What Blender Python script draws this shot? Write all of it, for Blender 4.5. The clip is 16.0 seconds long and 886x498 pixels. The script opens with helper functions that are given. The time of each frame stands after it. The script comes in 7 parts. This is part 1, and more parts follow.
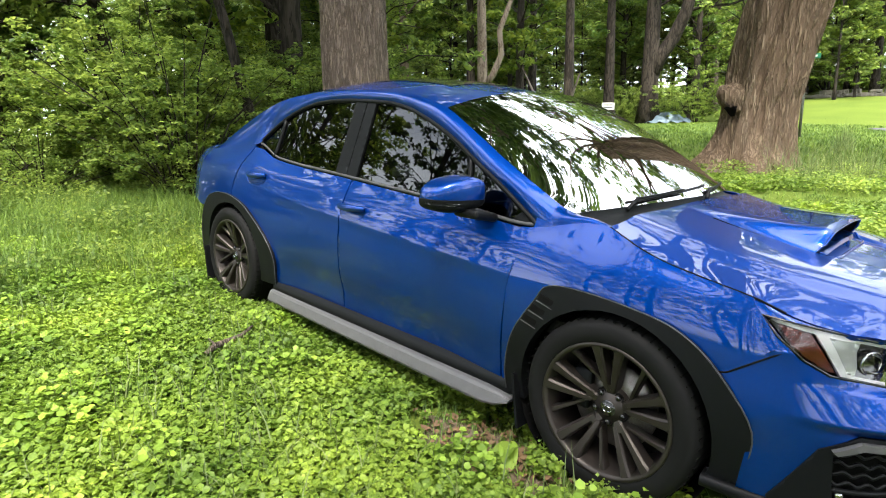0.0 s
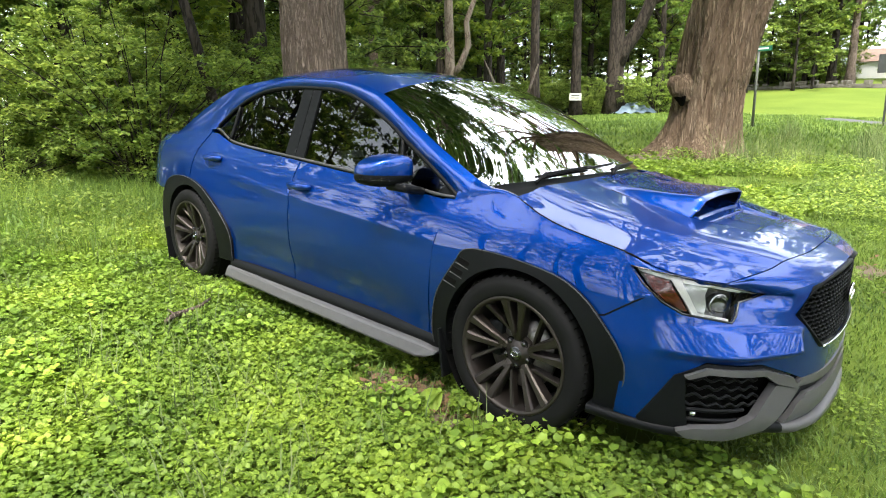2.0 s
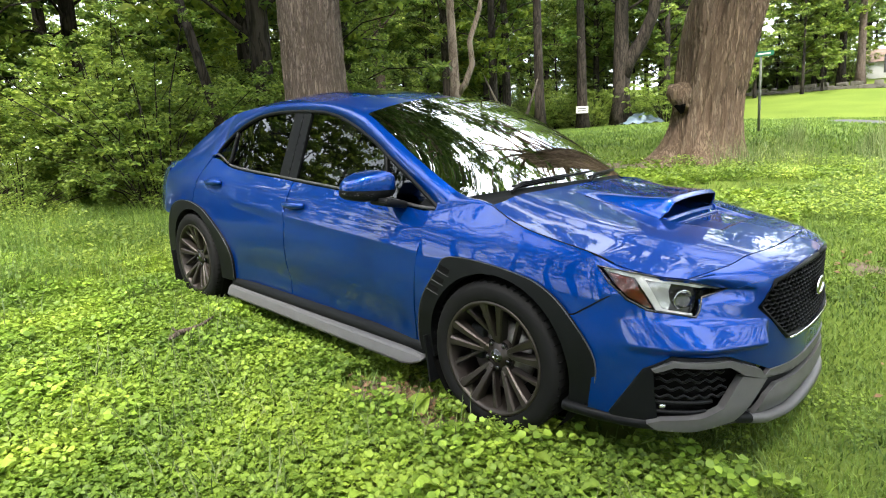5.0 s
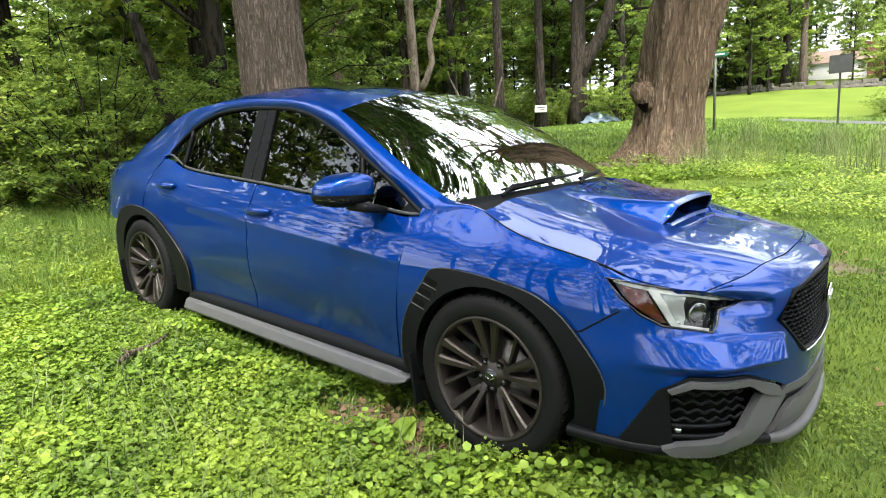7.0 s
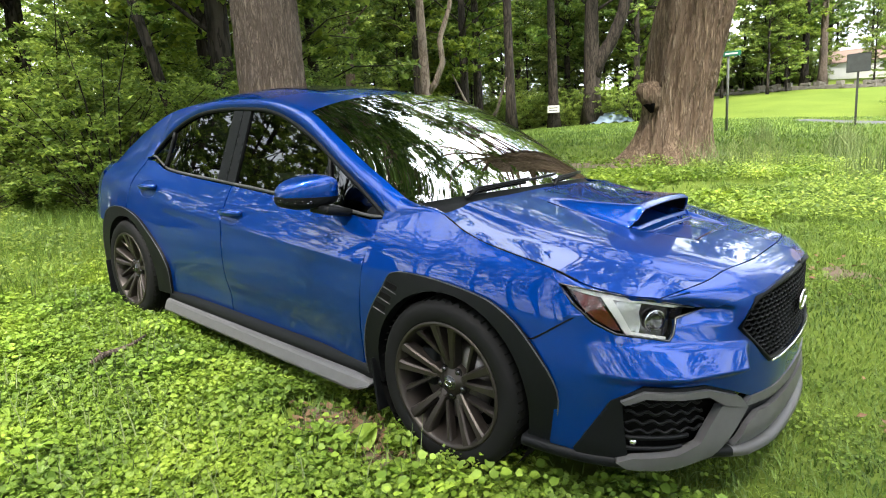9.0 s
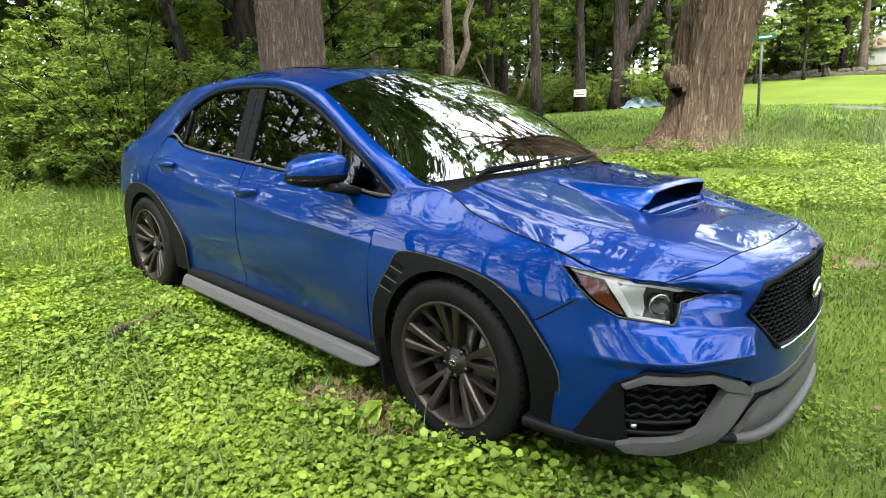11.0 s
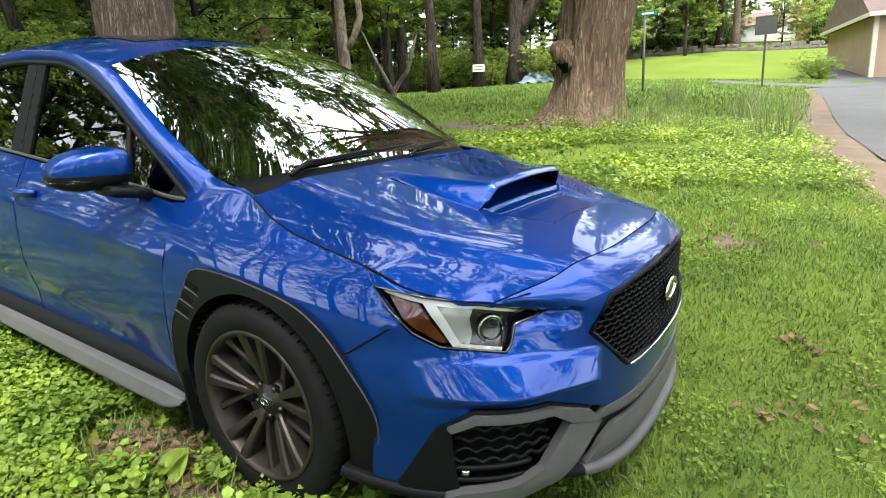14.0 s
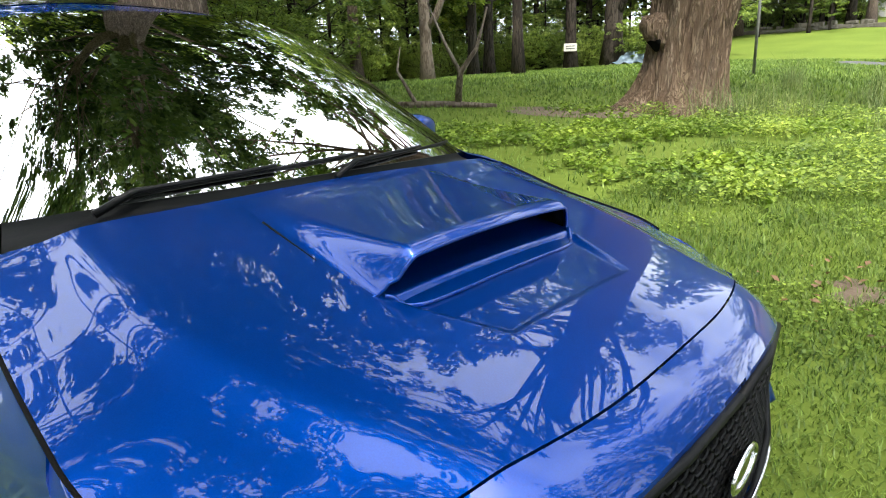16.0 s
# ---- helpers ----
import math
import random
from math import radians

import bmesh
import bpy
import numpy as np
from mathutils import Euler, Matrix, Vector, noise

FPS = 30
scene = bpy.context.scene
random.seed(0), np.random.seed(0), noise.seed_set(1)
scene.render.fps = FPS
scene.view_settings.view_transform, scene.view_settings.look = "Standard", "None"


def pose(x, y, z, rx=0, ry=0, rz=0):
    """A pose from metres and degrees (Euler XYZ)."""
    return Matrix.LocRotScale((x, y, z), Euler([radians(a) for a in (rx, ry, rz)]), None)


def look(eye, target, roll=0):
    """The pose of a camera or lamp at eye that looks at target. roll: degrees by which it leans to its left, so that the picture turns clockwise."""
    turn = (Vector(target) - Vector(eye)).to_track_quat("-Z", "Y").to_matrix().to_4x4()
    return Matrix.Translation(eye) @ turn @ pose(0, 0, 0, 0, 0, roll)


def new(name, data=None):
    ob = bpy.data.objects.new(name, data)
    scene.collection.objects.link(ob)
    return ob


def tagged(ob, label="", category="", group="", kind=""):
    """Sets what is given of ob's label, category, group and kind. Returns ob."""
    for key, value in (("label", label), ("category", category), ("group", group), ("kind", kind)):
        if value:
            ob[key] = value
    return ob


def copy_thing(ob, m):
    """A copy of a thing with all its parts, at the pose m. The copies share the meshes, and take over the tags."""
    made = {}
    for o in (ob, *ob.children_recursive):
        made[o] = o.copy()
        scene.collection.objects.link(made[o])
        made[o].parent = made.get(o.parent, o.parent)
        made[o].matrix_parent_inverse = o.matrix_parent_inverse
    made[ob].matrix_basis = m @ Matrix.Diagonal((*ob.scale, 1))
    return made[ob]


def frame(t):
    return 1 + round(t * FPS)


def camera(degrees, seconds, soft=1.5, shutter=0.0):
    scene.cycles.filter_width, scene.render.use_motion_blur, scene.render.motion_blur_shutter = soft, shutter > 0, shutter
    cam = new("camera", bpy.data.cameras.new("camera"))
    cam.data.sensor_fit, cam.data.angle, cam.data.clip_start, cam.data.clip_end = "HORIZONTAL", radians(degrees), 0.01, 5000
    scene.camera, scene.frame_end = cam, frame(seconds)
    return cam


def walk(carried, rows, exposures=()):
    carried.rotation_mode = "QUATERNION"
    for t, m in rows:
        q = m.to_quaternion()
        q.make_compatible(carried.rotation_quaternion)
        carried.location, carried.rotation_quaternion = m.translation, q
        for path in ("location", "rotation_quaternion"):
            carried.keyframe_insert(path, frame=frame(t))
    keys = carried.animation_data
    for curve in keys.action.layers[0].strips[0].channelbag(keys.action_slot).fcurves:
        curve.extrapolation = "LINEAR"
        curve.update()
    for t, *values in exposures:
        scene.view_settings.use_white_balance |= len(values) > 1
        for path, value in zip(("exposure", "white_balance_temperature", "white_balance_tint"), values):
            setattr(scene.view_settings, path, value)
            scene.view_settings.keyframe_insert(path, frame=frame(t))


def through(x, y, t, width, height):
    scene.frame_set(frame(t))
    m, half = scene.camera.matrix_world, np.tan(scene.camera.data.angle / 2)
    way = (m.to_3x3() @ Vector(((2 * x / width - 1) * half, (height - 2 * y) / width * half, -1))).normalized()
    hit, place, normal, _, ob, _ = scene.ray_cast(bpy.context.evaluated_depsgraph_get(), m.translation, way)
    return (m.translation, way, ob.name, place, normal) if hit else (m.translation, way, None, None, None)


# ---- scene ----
cam = camera(75.1, 16.0, soft=1.05)
EXPOSURES = [(0.0, 2.2), (5.5, 2.2), (12.5, 2.17), (13.5, 2.17), (14.5, 2.09), (15.5, 1.95), (16.0, 1.86)]
PATH = [
    (0, (2.246, -2.567, 1.118), (0.874, -1.155, 0.765), -0.6),
    (0.5, (2.417, -2.535, 1.095), (1.07, -1.105, 0.721), 0.5),
    (1, (2.566, -2.526, 1.069), (1.191, -1.133, 0.659), 0.3),
    (1.5, (2.61, -2.57, 1.075), (1.285, -1.122, 0.692), 0.1),
    (2, (2.586, -2.658, 1.074), (1.282, -1.191, 0.691), -0.7),
    (2.5, (2.569, -2.738, 1.06), (1.287, -1.247, 0.697), -1.6),
    (3, (2.583, -2.759, 1.069), (1.291, -1.269, 0.737), -2.3),
    (5.3, (2.779, -2.606, 1.044), (1.427, -1.167, 0.723), -3.1),
    (5.5, (2.754, -2.58, 1.035), (1.418, -1.127, 0.712), -3.1),
    (6, (2.671, -2.559, 1.058), (1.36, -1.082, 0.74), -3.0),
    (6.5, (2.597, -2.545, 1.065), (1.326, -1.036, 0.734), -3.1),
    (7, (2.537, -2.546, 1.066), (1.294, -1.014, 0.734), -3.2),
    (7.5, (2.519, -2.519, 1.068), (1.291, -0.977, 0.732), -3.2),
    (8, (2.558, -2.466, 1.069), (1.325, -0.925, 0.745), -3.1),
    (8.5, (2.623, -2.408, 1.063), (1.366, -0.887, 0.736), -3.2),
    (9, (2.67, -2.377, 1.058), (1.386, -0.879, 0.731), -3.2),
    (11.5, (2.715, -2.304, 1.037), (1.371, -0.875, 0.646), -2.5),
    (12, (2.614, -2.245, 1.048), (1.296, -0.802, 0.623), -1.9),
    (12.5, (2.493, -2.202, 1.075), (1.206, -0.74, 0.618), -1.6),
    (13, (2.496, -2.155, 1.068), (1.237, -0.675, 0.596), -2.0),
    (13.5, (2.636, -2.051, 1.062), (1.464, -0.495, 0.607), -2.5),
    (14, (2.725, -1.864, 1.061), (1.634, -0.255, 0.59), -3.1),
    (14.5, (2.661, -1.564, 1.107), (1.59, 0.063, 0.65), -3.6),
    (15, (2.63, -1.301, 1.095), (1.495, 0.276, 0.62), -3.8),
    (15.5, (2.641, -1.074, 1.102), (1.406, 0.42, 0.61), -3.4),
    (16, (2.544, -0.919, 1.078), (1.224, 0.492, 0.561), -2.6),
]
walk(cam, [(t, look(eye, target, roll)) for t, eye, target, roll in PATH], exposures=EXPOSURES)

from mathutils import geometry

# ---- light ----
world = bpy.data.worlds.new("world")
scene.world = world
world.use_nodes = True
wn = world.node_tree
sky = wn.nodes.new("ShaderNodeTexSky")
sky.sky_type = "NISHITA"
sky.sun_disc = False
sky.sun_elevation = radians(61)
sky.sun_rotation = radians(141)
sky.air_density, sky.dust_density, sky.ozone_density = 0.8, 7.0, 0.8
sky_co = wn.nodes.new("ShaderNodeTexCoord")
sky_map = wn.nodes.new("ShaderNodeMapping")
sky_map.inputs["Scale"].default_value = (1.0, 1.0, 2.2)
wn.links.new(sky_co.outputs["Generated"], sky_map.inputs[0])
cloud = wn.nodes.new("ShaderNodeTexNoise")
cloud.inputs["Scale"].default_value, cloud.inputs["Detail"].default_value = 2.0, 6
wn.links.new(sky_map.outputs[0], cloud.inputs["Vector"])
cover = wn.nodes.new("ShaderNodeMapRange")
cover.inputs[1].default_value, cover.inputs[2].default_value = 0.36, 0.58
cover.inputs[3].default_value, cover.inputs[4].default_value = 0.25, 1.0
wn.links.new(cloud.outputs[0], cover.inputs[0])
overcast = wn.nodes.new("ShaderNodeMix")
overcast.data_type = "RGBA"
overcast.inputs[7].default_value = (7.9, 8.5, 9.2, 1)
wn.links.new(cover.outputs[0], overcast.inputs[0])
wn.links.new(sky.outputs[0], overcast.inputs[6])
wn.links.new(overcast.outputs[2], wn.nodes["Background"].inputs[0])
wn.nodes["Background"].inputs[1].default_value = 0.15
sun = new("sun", bpy.data.lights.new("sun", "SUN"))
sun.data.energy, sun.data.angle, sun.data.color = 2.2, radians(11.0), (1.0, 0.955, 0.83)
sun.matrix_world = look((4.2, -5.2, 11), (0, 0, 0))

# ---- materials ----
def material(name, base, rough=0.5, metal=0.0, coat=0.0, scale=0.0, dark=None, bump=0.0, fine=0.0, spec=0.5, per_object=0.0, stretch=(1, 1, 1), coords="Object", span=(0.45, 1.05)):
    """A surface with two scales of colour change, relief and wear."""
    m = bpy.data.materials.new(name)
    m.use_nodes = True
    t = m.node_tree
    b = t.nodes["Principled BSDF"]
    b.inputs["Base Color"].default_value = (*base, 1)
    b.inputs["Roughness"].default_value = rough
    b.inputs["Metallic"].default_value = metal
    b.inputs["Coat Weight"].default_value = coat
    b.inputs["Coat Roughness"].default_value = 0.012
    b.inputs["Coat IOR"].default_value = 1.46
    b.inputs["Specular IOR Level"].default_value = spec
    if scale:
        co = t.nodes.new("ShaderNodeTexCoord")
        mp = t.nodes.new("ShaderNodeMapping")
        mp.inputs["Scale"].default_value = stretch
        t.links.new(co.outputs[coords], mp.inputs[0])
        n1 = t.nodes.new("ShaderNodeTexNoise")
        n1.inputs["Scale"].default_value = scale
        n1.inputs["Detail"].default_value = 6
        t.links.new(mp.outputs[0], n1.inputs["Vector"])
        n2 = t.nodes.new("ShaderNodeTexNoise")
        n2.inputs["Scale"].default_value = fine or scale * 9
        n2.inputs["Detail"].default_value = 3
        t.links.new(mp.outputs[0], n2.inputs["Vector"])
        add = t.nodes.new("ShaderNodeMath")
        add.operation = "MULTIPLY_ADD"
        t.links.new(n2.outputs[0], add.inputs[0])
        add.inputs[1].default_value = 0.5
        t.links.new(n1.outputs[0], add.inputs[2])
        ramp = t.nodes.new("ShaderNodeMapRange")
        ramp.inputs[1].default_value, ramp.inputs[2].default_value = span
        t.links.new(add.outputs[0], ramp.inputs[0])
        mix = t.nodes.new("ShaderNodeMix")
        mix.data_type = "RGBA"
        mix.inputs[6].default_value = (*(dark or [c * 0.5 for c in base]), 1)
        mix.inputs[7].default_value = (*base, 1)
        t.links.new(ramp.outputs[0], mix.inputs[0])
        out = mix.outputs[2]
        if per_object:
            info = t.nodes.new("ShaderNodeObjectInfo")
            mr = t.nodes.new("ShaderNodeMapRange")
            mr.inputs[3].default_value, mr.inputs[4].default_value = 1 - per_object, 1 + per_object
            t.links.new(info.outputs["Random"], mr.inputs[0])
            hsv = t.nodes.new("ShaderNodeHueSaturation")
            t.links.new(out, hsv.inputs["Color"])
            t.links.new(mr.outputs[0], hsv.inputs["Value"])
            out = hsv.outputs[0]
        t.links.new(out, b.inputs["Base Color"])
        if bump:
            bp = t.nodes.new("ShaderNodeBump")
            bp.inputs["Strength"].default_value = 0.8
            bp.inputs["Distance"].default_value = bump
            t.links.new(add.outputs[0], bp.inputs["Height"])
            t.links.new(bp.outputs[0], b.inputs["Normal"])
    return m


def leaf_material(name, light, dark, gloss=0.45, through=0.35):
    """Foliage: each leaf its own green, and light passing through it."""
    m = bpy.data.materials.new(name)
    m.use_nodes = True
    t = m.node_tree
    b = t.nodes["Principled BSDF"]
    geo = t.nodes.new("ShaderNodeNewGeometry")
    mix = t.nodes.new("ShaderNodeMix")
    mix.data_type = "RGBA"
    mix.inputs[6].default_value = (*dark, 1)
    mix.inputs[7].default_value = (*light, 1)
    t.links.new(geo.outputs["Random Per Island"], mix.inputs[0])
    info = t.nodes.new("ShaderNodeObjectInfo")
    mr = t.nodes.new("ShaderNodeMapRange")
    mr.inputs[3].default_value, mr.inputs[4].default_value = 0.75, 1.25
    t.links.new(info.outputs["Random"], mr.inputs[0])
    hsv = t.nodes.new("ShaderNodeHueSaturation")
    t.links.new(mix.outputs[2], hsv.inputs["Color"])
    t.links.new(mr.outputs[0], hsv.inputs["Value"])
    patch = t.nodes.new("ShaderNodeTexNoise")
    patch.inputs["Scale"].default_value = 1.7
    patch.inputs["Detail"].default_value = 5
    t.links.new(geo.outputs["Position"], patch.inputs["Vector"])
    pr = t.nodes.new("ShaderNodeMapRange")
    pr.inputs[1].default_value, pr.inputs[2].default_value = 0.3, 0.7
    pr.inputs[3].default_value, pr.inputs[4].default_value = 0.6, 1.35
    t.links.new(patch.outputs[0], pr.inputs[0])
    hue = t.nodes.new("ShaderNodeMapRange")
    hue.inputs[1].default_value, hue.inputs[2].default_value = 0.3, 0.7
    hue.inputs[3].default_value, hue.inputs[4].default_value = 0.515, 0.485
    t.links.new(patch.outputs[0], hue.inputs[0])
    hsv2 = t.nodes.new("ShaderNodeHueSaturation")
    t.links.new(hsv.outputs[0], hsv2.inputs["Color"])
    t.links.new(pr.outputs[0], hsv2.inputs["Value"])
    t.links.new(hue.outputs[0], hsv2.inputs["Hue"])
    hsv = hsv2
    t.links.new(hsv.outputs[0], b.inputs["Base Color"])
    b.inputs["Roughness"].default_value = gloss
    b.inputs["Specular IOR Level"].default_value = 0.35
    tr = t.nodes.new("ShaderNodeBsdfTranslucent")
    t.links.new(hsv.outputs[0], tr.inputs["Color"])
    ms = t.nodes.new("ShaderNodeMixShader")
    ms.inputs[0].default_value = through
    t.links.new(b.outputs[0], ms.inputs[1])
    t.links.new(tr.outputs[0], ms.inputs[2])
    t.links.new(ms.outputs[0], t.nodes["Material Output"].inputs[0])
    return m


def bark_material(name, ridge, furrow, scale, flat=0.22, depth=0.03, crack=0.16, streak=None):
    """Bark: a network of upright furrows between plates, with lighter weathered streaks."""
    m = bpy.data.materials.new(name)
    m.use_nodes = True
    t = m.node_tree
    b = t.nodes["Principled BSDF"]
    b.inputs["Roughness"].default_value = 0.95
    b.inputs["Specular IOR Level"].default_value = 0.2
    co = t.nodes.new("ShaderNodeTexCoord")
    mp = t.nodes.new("ShaderNodeMapping")
    mp.inputs["Scale"].default_value = (1, 1, flat)
    t.links.new(co.outputs["Object"], mp.inputs[0])
    def furrows(size, width):
        n = t.nodes.new("ShaderNodeTexNoise")
        n.inputs["Scale"].default_value, n.inputs["Detail"].default_value = size, 2.5
        n.inputs["Distortion"].default_value = 0.35
        t.links.new(mp.outputs[0], n.inputs["Vector"])
        away = t.nodes.new("ShaderNodeMath")
        away.operation = "SUBTRACT"
        away.inputs[1].default_value = 0.5
        t.links.new(n.outputs[0], away.inputs[0])
        near = t.nodes.new("ShaderNodeMath")
        near.operation = "ABSOLUTE"
        t.links.new(away.outputs[0], near.inputs[0])
        wide = t.nodes.new("ShaderNodeMapRange")
        wide.interpolation_type = "SMOOTHSTEP"
        wide.inputs[1].default_value, wide.inputs[2].default_value = 0.0, width
        t.links.new(near.outputs[0], wide.inputs[0])
        return wide.outputs[0]

    gap = t.nodes.new("ShaderNodeMath")
    gap.operation = "MULTIPLY"
    t.links.new(furrows(scale * 0.45, crack * 0.45), gap.inputs[0])
    t.links.new(furrows(scale, crack * 0.35), gap.inputs[1])
    grain = t.nodes.new("ShaderNodeTexNoise")
    grain.inputs["Scale"].default_value, grain.inputs["Detail"].default_value = scale * 5, 5
    t.links.new(mp.outputs[0], grain.inputs["Vector"])
    age = t.nodes.new("ShaderNodeTexNoise")
    age.inputs["Scale"].default_value, age.inputs["Detail"].default_value = scale * 0.25, 3
    t.links.new(mp.outputs[0], age.inputs["Vector"])
    agr = t.nodes.new("ShaderNodeMapRange")
    agr.inputs[1].default_value, agr.inputs[2].default_value = 0.48, 0.66
    t.links.new(age.outputs[0], agr.inputs[0])
    tone = t.nodes.new("ShaderNodeMix")
    tone.data_type = "RGBA"
    tone.inputs[6].default_value = (*ridge, 1)
    tone.inputs[7].default_value = (*(streak or [c * 0.75 for c in ridge]), 1)
    t.links.new(agr.outputs[0], tone.inputs[0])
    high = t.nodes.new("ShaderNodeMath")
    high.operation = "MULTIPLY_ADD"
    high.inputs[1].default_value = 0.55
    t.links.new(grain.outputs[0], high.inputs[0])
    t.links.new(gap.outputs[0], high.inputs[2])
    fill = t.nodes.new("ShaderNodeMapRange")
    fill.inputs[1].default_value, fill.inputs[2].default_value = 0.2, 1.35
    t.links.new(high.outputs[0], fill.inputs[0])
    mix = t.nodes.new("ShaderNodeMix")
    mix.data_type = "RGBA"
    mix.inputs[6].default_value = (*furrow, 1)
    t.links.new(tone.outputs[2], mix.inputs[7])
    t.links.new(fill.outputs[0], mix.inputs[0])
    t.links.new(mix.outputs[2], b.inputs["Base Color"])
    bp = t.nodes.new("ShaderNodeBump")
    bp.inputs["Strength"].default_value = 1.0
    bp.inputs["Distance"].default_value = depth
    t.links.new(high.outputs[0], bp.inputs["Height"])
    t.links.new(bp.outputs[0], b.inputs["Normal"])
    return m


def glass_material(name, tint, rough=0.0, see=0.5):
    """Tinted pane: a mirror-like skin over a see-through tint."""
    m = bpy.data.materials.new(name)
    m.use_nodes = True
    t = m.node_tree
    gl = t.nodes.new("ShaderNodeBsdfGlossy")
    gl.inputs["Roughness"].default_value = rough
    tr = t.nodes.new("ShaderNodeBsdfTransparent")
    tr.inputs["Color"].default_value = (*tint, 1)
    fr = t.nodes.new("ShaderNodeFresnel")
    fr.inputs["IOR"].default_value = see
    ms = t.nodes.new("ShaderNodeMixShader")
    t.links.new(fr.outputs[0], ms.inputs[0])
    t.links.new(tr.outputs[0], ms.inputs[1])
    t.links.new(gl.outputs[0], ms.inputs[2])
    t.links.new(ms.outputs[0], t.nodes["Material Output"].inputs[0])
    return m


PAINT = material("blue_car_paint", (0.0, 0.037, 0.25), rough=0.40, metal=0.72, spec=0.0, coat=1.0, scale=420, dark=(0.0, 0.028, 0.195), fine=1500)
BLACK = material("black_plastic", (0.004, 0.0045, 0.005), rough=0.5, spec=0.13, scale=60, dark=(0.004, 0.0045, 0.0055), fine=700, bump=0.0004)
GLOSS = material("gloss_black", (0.008, 0.008, 0.009), rough=0.12, coat=0.6)
# near-black for gaps and inner parts; the shade inside them is put into the colour
DARK = material("black_cavity_shade", (0.003, 0.003, 0.003), rough=0.9, spec=0.1)
GREY = material("grey_satin_trim", (0.072, 0.071, 0.074), rough=0.45, scale=30, dark=(0.058, 0.057, 0.060), fine=500)
RUBBER = material("tyre_rubber", (0.0045, 0.0045, 0.005), rough=0.72, spec=0.15, scale=24, dark=(0.006, 0.006, 0.006), fine=260, bump=0.0005)
RIM = material("bronze_grey_rim", (0.042, 0.035, 0.031), rough=0.40, metal=0.6, scale=20, dark=(0.028, 0.023, 0.021), fine=320)
STEEL = material("brake_steel", (0.25, 0.24, 0.23), rough=0.4, metal=0.9, scale=30, dark=(0.12, 0.1, 0.09))
TRIMG = material("dark_satin_trim", (0.045, 0.045, 0.048), rough=0.4, scale=30, dark=(0.038, 0.038, 0.04))
LAMPWHITE = material("lamp_strip_white", (0.55, 0.56, 0.56), rough=0.3, scale=60, dark=(0.48, 0.49, 0.49))
CHROME = material("chrome", (0.75, 0.76, 0.78), rough=0.12, metal=1.0)
LAMPGREY = material("headlight_reflector", (0.42, 0.43, 0.44), rough=0.25, metal=0.5, scale=40, dark=(0.34, 0.35, 0.36))
AMBER = material("amber_reflector", (0.075, 0.0055, 0.002), rough=0.22, coat=1.0, scale=90, dark=(0.045, 0.004, 0.0015))
RED = material("tail_lamp_red", (0.25, 0.01, 0.01), rough=0.2, coat=1.0)
GLASS = glass_material("tinted_window_glass", (0.07, 0.075, 0.075), see=1.62)
WIND = glass_material("windscreen_glass", (0.5, 0.54, 0.52), see=1.5)
CLEAR = glass_material("clear_lens", (0.95, 0.95, 0.95), see=1.22)
PRINT = material("white_print", (0.75, 0.76, 0.76), rough=0.7, scale=40, dark=(0.65, 0.66, 0.66))
CABIN = material("charcoal_cloth", (0.03, 0.03, 0.032), rough=0.85, scale=50, bump=0.001)
DASH = material("dashboard_vinyl", (0.018, 0.019, 0.020), rough=0.6, scale=80, bump=0.0005)
BARK = bark_material("grey_brown_bark", (0.205, 0.16, 0.128), (0.075, 0.056, 0.045), 54, flat=0.13, depth=0.016, crack=0.22, streak=(0.18, 0.142, 0.114))
OLDBARK = bark_material("tan_weathered_bark", (0.25, 0.182, 0.128), (0.105, 0.072, 0.05), 27, flat=0.10, depth=0.025, crack=0.26, streak=(0.285, 0.222, 0.165))
PALEBARK = bark_material("pale_bark", (0.20, 0.165, 0.135), (0.09, 0.07, 0.055), 9, flat=0.3, depth=0.008, crack=0.1)
DARKBARK = bark_material("dark_bark", (0.050, 0.041, 0.033), (0.015, 0.012, 0.01), 9, flat=0.2, depth=0.02)
LEAF = leaf_material("tree_leaves", (0.33, 0.41, 0.06), (0.09, 0.16, 0.026), through=0.58)
LEAFD = leaf_material("dark_tree_leaves", (0.21, 0.30, 0.055), (0.055, 0.115, 0.022), through=0.45)
# darker copy of the leaf green: shade of crowns seen from below put into colour
LEAFU = leaf_material("shade_dark_canopy_leaves", (0.085, 0.13, 0.028), (0.03, 0.065, 0.014), through=0.3)
LEAFB = leaf_material("bush_leaves", (0.34, 0.44, 0.085), (0.085, 0.15, 0.03), through=0.52)
CLOVER = leaf_material("ground_ivy_leaves", (0.29, 0.42, 0.055), (0.125, 0.21, 0.024), gloss=0.5, through=0.4)
GRASS = leaf_material("grass_blades", (0.21, 0.315, 0.055), (0.07, 0.13, 0.022), gloss=0.5, through=0.3)
STRAW = leaf_material("seeding_tall_grass", (0.22, 0.26, 0.10), (0.08, 0.13, 0.035), gloss=0.6, through=0.3)
LITTER = leaf_material("dead_leaves", (0.24, 0.14, 0.075), (0.10, 0.06, 0.035), gloss=0.7, through=0.1)
SOIL = material("grassy_soil", (0.115, 0.155, 0.028), rough=1.0, spec=0.05, scale=0.35, dark=(0.07, 0.105, 0.018), fine=14, bump=0.02)
ASPHALT = material("asphalt", (0.075, 0.076, 0.08), rough=0.9, scale=2, dark=(0.05, 0.05, 0.052), fine=140, bump=0.004)
DIRT = material("bare_dirt", (0.135, 0.095, 0.065), rough=0.95, scale=3, dark=(0.07, 0.052, 0.036), fine=40, bump=0.015)


